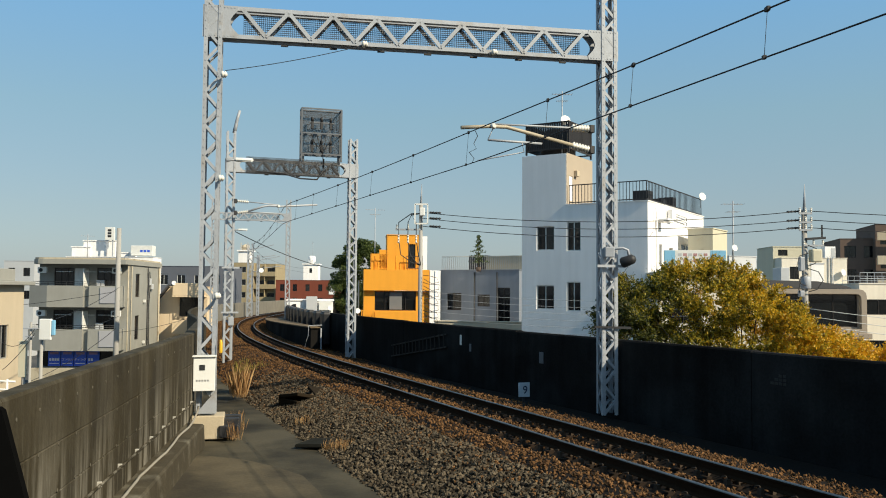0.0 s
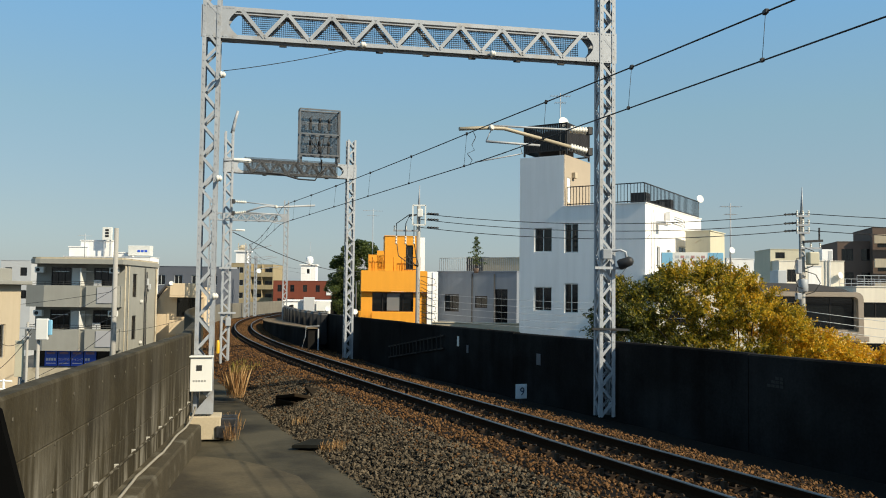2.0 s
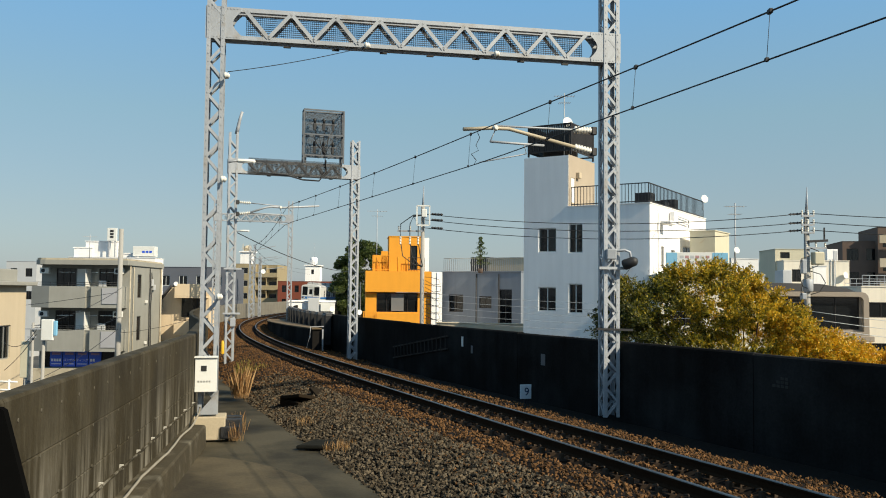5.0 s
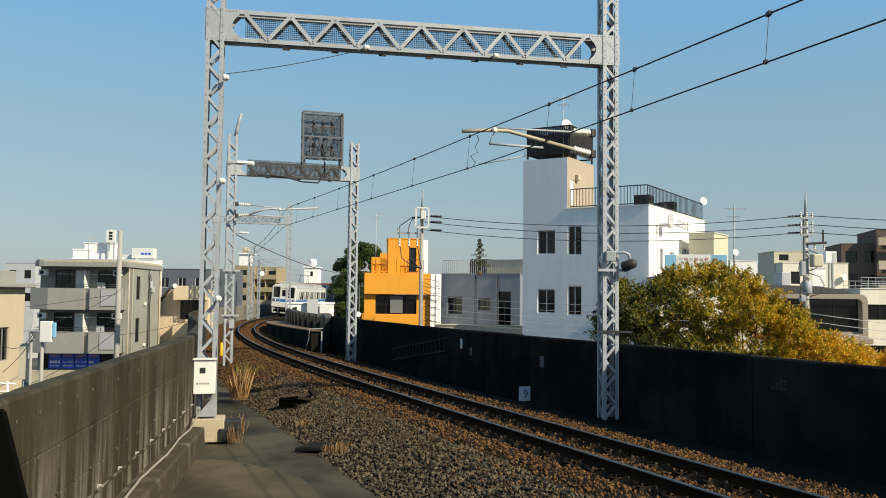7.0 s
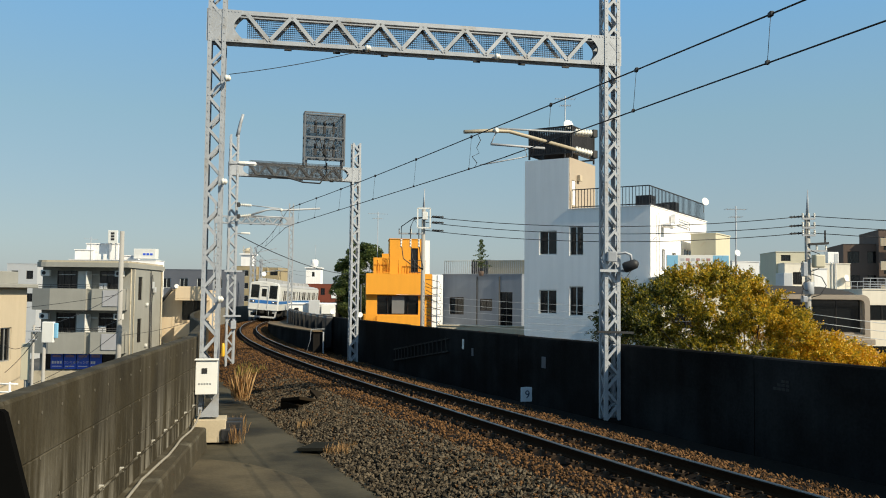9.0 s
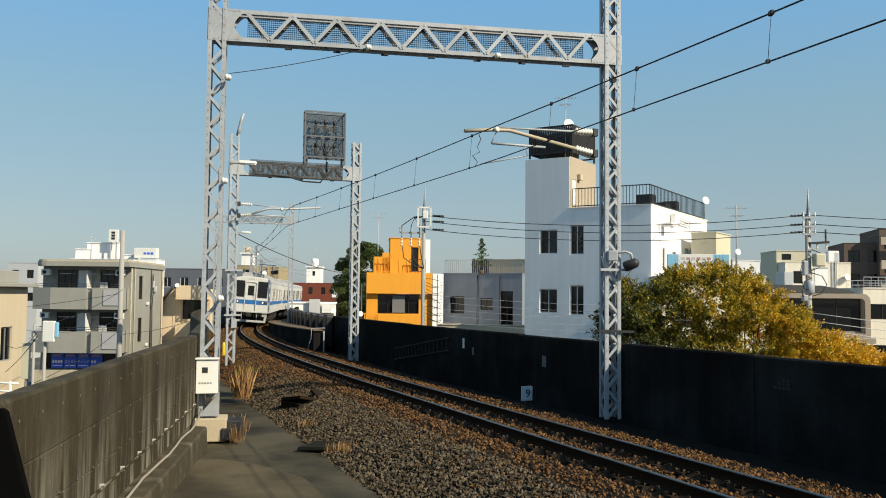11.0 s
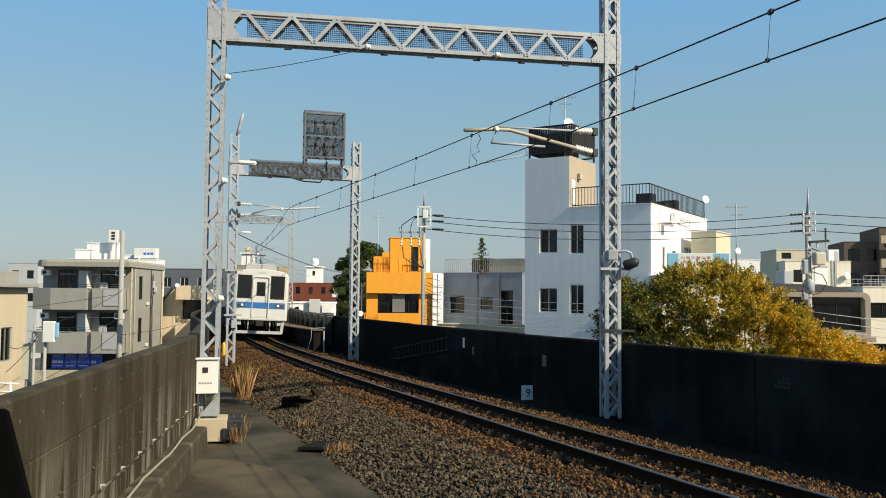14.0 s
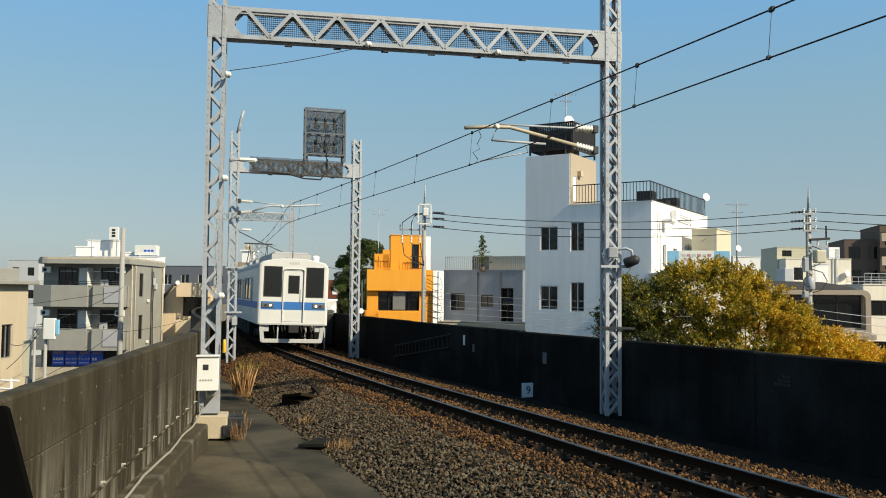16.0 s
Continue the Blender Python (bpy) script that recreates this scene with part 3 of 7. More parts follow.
for x, y, top, w in ((-20.0, 88.0, 7.1, 0.55), (-20.7, 95.0, 6.2, 0.3)):
    lone = thing("lattice_pole", "distant grey lattice catenary pole beyond the curve", "pole", group="lattice poles")
    lattice_mast(lone, (x, y, -1.3), top, Matrix(), w, 0.5, False)
    bm = bmesh.new()
    bar(bm, (x, y, top - 0.6), (x + 2.4, y, top - 0.1), 0.07)
    bar(bm, (x, y, top - 1.5), (x + 2.6, y, top - 1.2), 0.07)
    part("bracket_arm", bm, M_STEEL, lone)

bm = bmesh.new()
box(bm, (-0.34, -0.30, FLOOR - 0.03), (0.34, 0.36, -0.3), pose(-4.934, 18.025, 0, 0, 0, 12), 0.02)
solid("concrete_block", bm, M_BASE, "cream concrete footing block under the lattice mast", "footing")

# fittings on the second portal's outer mast
for z, w in ((3.2, 0.62), (1.35, 0.6)):
    bm = bmesh.new()
    box(bm, (-0.3, -0.3, 0), (w - 0.2, -0.22, 0.07), pose(-8.92, 35.3, z, 0, 0, 18))
    part("crossbar", bm, M_STEEL, G2)
bm = bmesh.new()
box(bm, (0.0, -0.32, 0), (0.22, -0.2, 0.34), pose(-8.92, 35.3, 0.85, 0, 0, 18), 0.01)
part("junction_box", bm, M_STEEL, G2)
bm = bmesh.new()
tube(bm, [(-8.8, 35.3, 8.9), (-8.74, 35.3, 9.2), (-8.68, 35.3, 9.5), (-8.58, 35.3, 9.85)], 0.085, 8, 0.06)
part("terminal", bm, M_STEEL, G2)
for z in (2.9,):
    bm = bmesh.new()
    box(bm, (-0.35, -0.3, 0), (0.35, -0.24, 0.06), pose(3.811, 19.673, z, 0, 0, 11))
    part("crossbar", bm, M_STEEL, G1)

# ---- walls with openings, windows ----
M_PANE = mat("window_glass", (0.012, 0.014, 0.016), 0.04, 0, 0.05, 1, 20, 0.0, clear=0.35, gloss=0.4)
M_FRAME = mat("window_aluminium", (0.45, 0.45, 0.44), 0.4, 0.6, 0.08, 3, 30, 0.0)
M_FRAME_WHITE = mat("white_window_frame", (0.62, 0.62, 0.61), 0.4, 0.2, 0.06, 3, 30, 0.0)
M_BOARD = mat("board_steel", (0.105, 0.115, 0.13), 0.55, 0.2, 0.15, 3, 30, 0.05)
M_FRAME_DARK = mat("bronze_window_frame", (0.035, 0.03, 0.028), 0.45, 0.5, 0.08, 3, 30, 0.0)
M_ROOM = mat("dim_room_paint", (0.10, 0.10, 0.10), 0.9, 0, 0.2, 1, 10, 0.0)
M_CURTAIN = mat("pale_curtain", (0.5, 0.5, 0.47), 0.9, 0, 0.12, 5, 40, 0.1)


def facade(bm, W, H, holes, t=0.15, m=None):
    """A wall in x and z with its outer face at y = 0, and rectangular openings (x0, z0, x1, z1) cut through it."""
    m = m or Matrix()
    xs = sorted({0.0, W, *(h[0] for h in holes), *(h[2] for h in holes)})
    zs = sorted({0.0, H, *(h[1] for h in holes), *(h[3] for h in holes)})
    cut = lambda x, z: any(h[0] < x < h[2] and h[1] < z < h[3] for h in holes)
    vs = {}
    def v(x, y, z):
        k = (x, y, z)
        if k not in vs:
            vs[k] = bm.verts.new(m @ Vector(k))
        return vs[k]
    nx, nz = len(xs) - 1, len(zs) - 1
    full = [[not cut((xs[i] + xs[i + 1]) / 2, (zs[j] + zs[j + 1]) / 2) for j in range(nz)] for i in range(nx)]
    for i in range(nx):
        for j in range(nz):
            if not full[i][j]:
                continue
            x0, x1, z0, z1 = xs[i], xs[i + 1], zs[j], zs[j + 1]
            bm.faces.new((v(x0, 0, z0), v(x1, 0, z0), v(x1, 0, z1), v(x0, 0, z1)))
            bm.faces.new((v(x0, t, z0), v(x0, t, z1), v(x1, t, z1), v(x1, t, z0)))
            if i == 0 or not full[i - 1][j]:
                bm.faces.new((v(x0, 0, z0), v(x0, 0, z1), v(x0, t, z1), v(x0, t, z0)))
            if i == nx - 1 or not full[i + 1][j]:
                bm.faces.new((v(x1, 0, z0), v(x1, t, z0), v(x1, t, z1), v(x1, 0, z1)))
            if j == 0 or not full[i][j - 1]:
                bm.faces.new((v(x0, 0, z0), v(x0, t, z0), v(x1, t, z0), v(x1, 0, z0)))
            if j == nz - 1 or not full[i][j + 1]:
                bm.faces.new((v(x0, 0, z1), v(x1, 0, z1), v(x1, t, z1), v(x0, t, z1)))
    return bm


def window(parent, m, hole, t=0.15, frame_mat=None, bars=1, fw=0.05, sill=False, curtain=0.0, name="window"):
    """A framed window in an opening of a facade; bars: upright mullions; curtain: share of its width that is drawn."""
    x0, z0, x1, z1 = hole
    w, h = x1 - x0, z1 - z0
    bm = bmesh.new()
    a, b = t * 0.35, t * 0.75
    cuts = [(w * i / (bars + 1) + (fw if i == 0 else fw * 0.45), w * (i + 1) / (bars + 1) - (fw if i == bars else fw * 0.45)) for i in range(bars + 1)]
    facade(bm, w, h, [(u, fw, v, h - fw) for u, v in cuts], b - a, Matrix.Translation((0, a, 0)))
    at = m @ Matrix.Translation((x0, 0, z0))
    ob = part(name, bm, frame_mat or M_FRAME, parent, "", at)
    if sill:
        bm = bmesh.new()
        box(bm, (-0.04, -0.07, -0.05), (w + 0.04, a, 0.0))
        part("sill", bm, frame_mat or M_FRAME, ob)
    bm = bmesh.new()
    box(bm, (fw, (a + b) / 2 - 0.004, fw), (w - fw, (a + b) / 2 + 0.004, h - fw))
    pane = part("pane", bm, M_PANE, ob)
    pane.visible_shadow = False
    if curtain:
        bm = bmesh.new()
        n = 14
        pts = [(fw + (w * curtain - fw) * i / n, b + 0.06 + (0.02 if i % 2 else -0.02)) for i in range(n + 1)]
        lo = [bm.verts.new((x, y, fw)) for x, y in pts]
        hi = [bm.verts.new((x, y, h - fw)) for x, y in pts]
        for i in range(n):
            bm.faces.new((lo[i], lo[i + 1], hi[i + 1], hi[i]))
        part("curtain", bm, M_CURTAIN, ob)
    return ob


# ---- the train ----
M_CREAM = mat("cream_train_paint", (0.58, 0.575, 0.55), 0.5, 0, 0.05, 1.2, 25, 0.02, streak=0.03)
M_BLUE = mat("blue_train_stripe", (0.02, 0.13, 0.38), 0.55, 0, 0.06, 2, 25, 0.0)
M_SKIRT = mat("grey_skirt_paint", (0.42, 0.42, 0.41), 0.5, 0, 0.15, 2, 30, 0.05)
M_ROOF = mat("grey_roof_paint", (0.36, 0.36, 0.36), 0.7, 0, 0.15, 1, 20, 0.1)
M_UNDER = mat("sooty_undergear", (0.035, 0.033, 0.03), 0.8, 0.2, 0.3, 3, 25, 0.2)
M_RUBBER = mat("black_rubber", (0.015, 0.015, 0.016), 0.6, 0, 0.1, 3, 25, 0.0)
M_LAMPBOX = mat("lamp_surround", (0.13, 0.13, 0.135), 0.4, 0.4, 0.1, 3, 25, 0.0)
M_LAMP = mat("lit_headlamp", (1.0, 0.95, 0.85), 0.3, 0, 0.0, 2, 20, 0.0, glow=1.2)
CAR_L, HALF = 19.5, 1.42
ROOF_SEC = [(-HALF, 3.27), (-1.39, 3.42), (-1.28, 3.53), (-0.95, 3.61), (-0.5, 3.67), (0, 3.69), (0.5, 3.67), (0.95, 3.61), (1.28, 3.53), (1.39, 3.42), (HALF, 3.27)]
NOSE_HOLES = [(-1.22, 2.1, -0.48, 3.34), (0.48, 2.1, 1.22, 3.34)]


def train_car(label, cab, pantograph):
    """A commuter car. Its front stands at the origin, at rail height; it reaches back along +y."""
    car = thing("train", label, "train")
    body = bmesh.new()
    holes = []
    doors = [2.7, 7.45, 12.15, 16.9]
    side_wins = []
    for c in doors:
        holes += [(c - 0.5, 1.25, c + 0.5, 2.95)]
    for a, b in zip([0.4] + [c + 0.5 for c in doors], [c - 0.5 for c in doors] + [CAR_L - 0.25]):
        w = b - a
        if w > 2:
            side_wins += [(a + 0.4, 1.95, a + w / 2 - 0.04, 2.92), (a + w / 2 + 0.04, 1.95, b - 0.4, 2.92)]
        elif w > 1.2 and not (cab and a < 1):
            side_wins += [(a + 0.3, 1.95, b - 0.3, 2.92)]
    sides = [(x0, z0 - 1.0, x1, z1 - 1.0) for x0, z0, x1, z1 in side_wins]
    dh = [(x0, z0 - 1.0, x1, z1 - 1.0) for x0, z0, x1, z1 in holes]
    right = Matrix.Translation((HALF, 0, 1.0)) @ pose(0, 0, 0, 0, 0, 90)
    left = Matrix.Translation((-HALF, CAR_L, 1.0)) @ pose(0, 0, 0, 0, 0, -90)
    flip = lambda h: (CAR_L - h[2], h[1], CAR_L - h[0], h[3])
    facade(body, CAR_L, 2.27, sides + dh, 0.07, right)
    facade(body, CAR_L, 2.27, [flip(h) for h in sides + dh], 0.07, left)
    front = [(x0 + HALF, z0 - 1.0, x1 + HALF, z1 - 1.0) for x0, z0, x1, z1 in NOSE_HOLES] if cab else []
    # the nose: a mask with the corners rounded off
    if cab:
        cut = NOSE_HOLES + [(-0.40, 1.12, 0.40, 3.2)]
        g0 = Matrix.Translation((-1.30, -0.10, 1.0))
        facade(body, 2.60, 2.39, [(x0 + 1.30, z0 - 1.0, x1 + 1.30, z1 - 1.0) for x0, z0, x1, z1 in cut], 0.08, g0)
        for sx in (-1, 1):
            arc = [(sx * 1.30, -0.10), (sx * 1.365, -0.085), (sx * 1.405, -0.045), (sx * HALF, 0.0), (sx * 1.34, 0.0), (sx * 1.30, -0.02)]
            prism(body, arc if sx < 0 else arc[::-1], 1.0, 3.34)
        cap = [(x * 0.93, z - 0.0) for x, z in ROOF_SEC]
        low = [body.verts.new((x, -0.1, min(3.39, z - 0.04))) for i, (x, z) in enumerate(cap)]
        mid = [body.verts.new((x, -0.1, z - 0.03)) for x, z in cap]
        bev = [body.verts.new((x * 0.98, -0.06, z - 0.005)) for x, z in ROOF_SEC]
        end = [body.verts.new((x, 0.06, z)) for x, z in ROOF_SEC]
        for r0, r1 in ((low, mid), (mid, bev), (bev, end)):
            for i in range(len(ROOF_SEC) - 1):
                body.faces.new((r0[i], r0[i + 1], r1[i + 1], r1[i]))
    else:
        box(body, (-HALF + 0.07, 0, 1.0), (HALF - 0.07, 0.07, 3.3))
    box(body, (-HALF + 0.07, CAR_L - 0.07, 1.0), (HALF - 0.07, CAR_L, 3.3))
    box(body, (-HALF + 0.07, 0.07, 1.0), (HALF - 0.07, CAR_L - 0.07, 1.1))
    bp = part("body", body, M_CREAM, car)
    bm = bmesh.new()
    sweep(bm, ROOF_SEC, [Matrix.Translation((0, 0.05, 0)), Matrix.Translation((0, CAR_L, 0))])
    part("roof", bm, M_ROOF, car, "grey painted roof")
    # blue band round the car, a hair proud of the paint
    for x in (-1, 1):
        bm = bmesh.new()
        box(bm, (x * HALF - 0.004 * (x < 0), 0.0, 1.62), (x * HALF + 0.004 * (x > 0), CAR_L, 1.90))
        part("stripe", bm, M_BLUE, bp)
    for hole in sides:
        window(bp, right, hole, 0.07, M_RUBBER, 0, 0.04, name="side_window")
        window(bp, left, flip(hole), 0.07, M_RUBBER, 0, 0.04, name="side_window")
    for hole in dh:
        for m, h in ((right, hole), (left, flip(hole))):
            for k in (0, 1):
                w = (h[2] - h[0]) / 2
                bm = bmesh.new()
                u0 = h[0] + k * w
                facade(bm, w - 0.012, h[3] - h[1], [(0.07, 0.62, w - 0.082, h[3] - h[1] - 0.08)], 0.03, m @ Matrix.Translation((u0 + 0.006, 0.02, h[1])))
                leaf = part("door_leaf", bm, M_CREAM, bp)
                bm = bmesh.new()
                box(bm, (u0 + 0.07, 0.03, h[1] + 0.62), (u0 + w - 0.07, 0.04, h[3] - 0.08), m)
                part("pane", bm, M_PANE, leaf)
    if cab:
        bm = bmesh.new()
        box(bm, (-1.29, -0.106, 1.60), (-0.43, -0.1, 1.92))
        part("stripe", bm, M_BLUE, bp)
        bm = bmesh.new()
        box(bm, (0.43, -0.106, 1.60), (1.29, -0.1, 1.92))
        part("stripe", bm, M_BLUE, bp)
        nose = Matrix.Translation((0, -0.1, 0))
        for h in NOSE_HOLES:
            window(bp, nose, h, 0.08, M_RUBBER, 0, 0.045, name="windscreen")
            bm = bmesh.new()
            bar(bm, (h[0] + 0.2, -0.115, 2.16), (h[0] + 0.48, -0.115, 2.75), 0.02, 0.012, (0, 1, 0))
            part("wiper", bm, M_RUBBER, bp)
        # end door with its surround
        bm = bmesh.new()
        facade(bm, 0.78, 2.06, [(0.16, 1.12, 0.62, 1.86)], 0.04, Matrix.Translation((-0.39, -0.075, 1.13)))
        door = part("end_door", bm, M_CREAM, bp)
        window(door, Matrix.Translation((-0.39, -0.075, 1.13)), (0.16, 1.12, 0.62, 1.86), 0.05, M_RUBBER, 0, 0.035, name="door_window")
        bm = bmesh.new()
        box(bm, (-0.385, -0.082, 1.60), (0.385, -0.076, 1.92))
        part("stripe", bm, M_BLUE, door)
        bm = bmesh.new()
        for x in (-0.42, 0.42):
            box(bm, (x - 0.02, -0.14, 1.12), (x + 0.02, -0.1, 3.16))
        tube(bm, [(-0.42, -0.12, 3.16), (-0.38, -0.12, 3.23), (-0.3, -0.12, 3.26), (0.3, -0.12, 3.26), (0.38, -0.12, 3.23), (0.42, -0.12, 3.16)], 0.022, 6)
        tube(bm, [(0.3, -0.1, 1.9), (0.3, -0.13, 2.0), (0.3, -0.13, 2.4), (0.3, -0.1, 2.45)], 0.012, 6)
        part("door_surround", bm, M_CREAM, door)
        for x in (-1.02, 1.02):
            bm = bmesh.new()
            box(bm, (x - 0.24, -0.13, 1.67), (x + 0.24, -0.107, 1.86), None, 0.01)
            lamp = part("lamp_housing", bm, M_LAMPBOX, bp, "dark headlamp surround")
            inner = 1 if x < 0 else -1
            bm = bmesh.new()
            lathe(bm, ((0.05, 0), (0.052, 0.012), (0.035, 0.02)), Matrix.Translation((x + inner * 0.1, -0.128, 1.765)) @ pose(0, 0, 0, 90), 14)
            part("headlamp", bm, M_LAMP, lamp, "bright white headlamp")
            bm = bmesh.new()
            lathe(bm, ((0.05, 0), (0.052, 0.012), (0.035, 0.02)), Matrix.Translation((x - inner * 0.08, -0.128, 1.765)) @ pose(0, 0, 0, 90), 14)
            part("tail_lamp", bm, M_RUBBER, lamp)
        # fleet number, as plain bars
        for i in range(4):
            bm = bmesh.new()
            box(bm, (-0.21 + i * 0.11, -0.106, 3.44), (-0.14 + i * 0.11, -0.1, 3.53))
            part("number_bar", bm, M_SKIRT, bp)
        bm = bmesh.new()
        box(bm, (-1.33, -0.12, 0.98), (1.33, 0.05, 1.06), None, 0.01)
        part("buffer_sill", bm, M_SKIRT, bp)
        # skirt of grey steel: two corner plates, posts and a lower bar
        sk = bmesh.new()
        for sx in (-1, 1):
            prism(sk, ((0.93, 0), (1.3, 0), (1.3, 0.05), (0.93, 0.05)) if sx > 0 else ((-1.3, 0), (-0.93, 0), (-0.93, 0.05), (-1.3, 0.05)), 0.72, 0.98)
            bar(sk, (sx * 1.24, 0.0, 0.98), (sx * 1.16, 0.0, 0.3), 0.16, 0.05, (0, 1, 0))
            bar(sk, (sx * 0.56, 0.02, 0.98), (sx * 0.56, 0.02, 0.35), 0.06, 0.05, (0, 1, 0))
        box(sk, (-1.2, -0.04, 0.26), (1.2, 0.04, 0.42), None, 0.015)
        part("skirt", sk, M_SKIRT, car, "grey steel pilot skirt")
        bm = bmesh.new()
        box(bm, (-0.14, -0.42, 0.72), (0.14, 0.2, 0.98), None, 0.03)
        box(bm, (-0.2, -0.5, 0.68), (0.2, -0.38, 1.0), None, 0.03)
        part("coupler", bm, M_UNDER, car, "black steel coupler")
        for x in (-0.42, -0.3, 0.35, 0.5, 0.72, 0.86, -0.75):
            bm = bmesh.new()
            tube(bm, [(x, -0.02, 0.98), (x, -0.16, 0.82), (x + 0.04, -0.18, 0.62), (x + 0.08, -0.02, 0.5)], 0.022, 6)
            part("hose", bm, M_UNDER, car)
    # a solid box in the dark undergear colour makes the inside look unlit
    bm = bmesh.new()
    box(bm, (-1.3, 0.4, 1.12), (1.3, CAR_L - 0.3, 3.3))
    part("interior", bm, M_UNDER, car, "solid dark box behind the windows, for the unlit inside")
    # underframe gear and bogies
    rng = random.Random(3)
    y = 5.2
    while y < 14:
        w = rng.uniform(1.1, 2.2)
        bm = bmesh.new()
        box(bm, (-1.25, y, 0.35), (1.25, y + w, 1.0), None, 0.02)
        part("equipment_box", bm, M_UNDER, car)
        y += w + 0.3
    for c in (2.9, 16.7):
        bm = bmesh.new()
        for x in (-1.0, 1.0):
            box(bm, (x - 0.08, c - 1.5, 0.42), (x + 0.08, c + 1.5, 0.66), None, 0.02)
            for yy in (c - 1.05, c + 1.05):
                box(bm, (x - 0.12, yy - 0.18, 0.3), (x + 0.12, yy + 0.18, 0.62), None, 0.02)
        box(bm, (-1.0, c - 0.25, 0.4), (1.0, c + 0.25, 0.7))
        bogie = part("bogie", bm, M_UNDER, car)
        for yy in (c - 1.05, c + 1.05):
            bm = bmesh.new()
            for x in (-0.57, 0.57):
                lathe(bm, ((0.43, -0.06), (0.43, 0.06)), Matrix.Translation((x, yy, 0.43)) @ pose(0, 0, 0, 0, 90), 20)
            tube(bm, [(-0.6, yy, 0.43), (0.6, yy, 0.43)], 0.07, 8)
            part("wheelset", bm, M_UNDER, bogie)
    # roof: cooling units, a wireless mast, gutters
    for y in (1.9, 5.4, 8.9, 12.4):
        bm = bmesh.new()
        w = 0.82
        prism(bm, ((-w, -0.95), (w, -0.95), (w, 0.95), (-w, 0.95)), 3.62, 3.9, Matrix.Translation((0, y, 0)))
        box(bm, (-w + 0.1, y - 0.85, 3.88), (w - 0.1, y + 0.85, 3.99), None, 0.04)
        part("cooling_unit", bm, M_ROOF, car)
    for x in (-1.33, 1.33):
        bm = bmesh.new()
        box(bm, (x - 0.03, 0.1, 3.4), (x + 0.03, CAR_L - 0.05, 3.45))
        part("gutter", bm, M_ROOF, car)
    if cab:
        bm = bmesh.new()
        tube(bm, [(0, 0.6, 3.68), (0, 0.6, 3.98), (0, 0.68, 4.02)], 0.02, 6)
        part("aerial", bm, M_DARK, car)
    if pantograph:
        bm = bmesh.new()
        for x in (-0.55, 0.55):
            bar(bm, (x, 14.6, 3.95), (x, 17.0, 3.95), 0.05)
            bar(bm, (x, 14.7, 4.0), (x * 0.9, 15.2, 4.55), 0.04)
            bar(bm, (x, 16.9, 4.0), (x * 0.9, 16.4, 4.55), 0.04)
            bar(bm, (x * 0.9, 15.2, 4.55), (x * 0.9, 15.8, 5.12), 0.035)
            bar(bm, (x * 0.9, 16.4, 4.55), (x * 0.9, 15.8, 5.12), 0.035)
        for y in (15.6, 16.0):
            bar(bm, (-0.8, y, 5.14), (0.8, y, 5.14), 0.05)
        part("pantograph", bm, M_DARK, car, "dark diamond pantograph")
        for x in (-0.55, 0.55):
            for y in (14.7, 16.9):
                bm = bmesh.new()
                lathe(bm, ((0.05, 3.68), (0.09, 3.75), (0.05, 3.8), (0.09, 3.86), (0.05, 3.95)), Matrix.Translation((x, y, 0)), 10)
                part("insulator", bm, M_INSUL, car)
    return car


def full_size(car):
    """The body is a little larger than its drawing."""
    for ob in car.children_recursive:
        ob.data.transform(Matrix.Diagonal((1.034, 1.034, 1.034, 1)))
        ob.matrix_basis.translation = ob.matrix_basis.translation * 1.034
    return car


TRAIN = full_size(train_car("cream commuter train's leading car with a blue stripe, rounding the curve", True, True))
TRAILER = full_size(train_car("cream commuter train's second car with a blue stripe, coupled behind", False, False))
COUPLED = 20.35
# seconds, and how far along the line the train's front has come
RUN = ((-2.0, 229.0), (0.0, 194.5), (2.0, 163.3), (3.0, 148.2), (4.0, 133.9), (5.0, 120.5), (6.0, 108.2), (7.0, 96.8), (8.0, 86.3), (9.0, 76.5), (10.0, 67.6), (11.0, 59.5), (12.0, 52.2),
       (13.0, 45.5), (14.0, 39.3), (15.0, 33.3), (16.0, 28.0), (17.0, 23.1))


def front_at(t):
    for i in range(1, len(RUN) - 2):
        (t0, a), (t1, b), (t2, c), (t3, d) = RUN[i - 1:i + 3]
        if t <= t2 or i == len(RUN) - 3:
            k = (t - t1) / (t2 - t1)
            m1, m2 = (c - a) / (t2 - t0) * (t2 - t1), (d - b) / (t3 - t1) * (t2 - t1)
            return (2 * k**3 - 3 * k**2 + 1) * b + (k**3 - 2 * k**2 + k) * m1 + (-2 * k**3 + 3 * k**2) * c + (k**3 - k**2) * m2


def car_pose(s):
    """The pose of a car whose front is s along the line: its bogies keep to the rails."""
    p, q = at_track(s + 3.0), at_track(s + 17.3)
    d = (q - p).normalized()
    m = Matrix.Translation(p) @ pose(0, 0, 0, math.degrees(math.asin(d.z)), 0, math.degrees(math.atan2(-d.x, d.y)))
    return m @ pose(0, 0, 0, 0, (cant(s + 3.0) + cant(s + 17.3)) / 2, 0) @ Matrix.Translation((0, -3.0, 0))


def motions():
    walk(TRAILER, [(k * 0.5, car_pose(front_at(k * 0.5) + COUPLED)) for k in range(33)])
    walk(TRAIN, [(k * 0.5, car_pose(front_at(k * 0.5))) for k in range(33)])


# ---- overhead line ----
def wire(name, label, pts, r, n=6, material=None):
    bm = bmesh.new()
    tube(bm, pts, r, n)
    return solid(name, bm, material or M_WIRE, label, "wire")


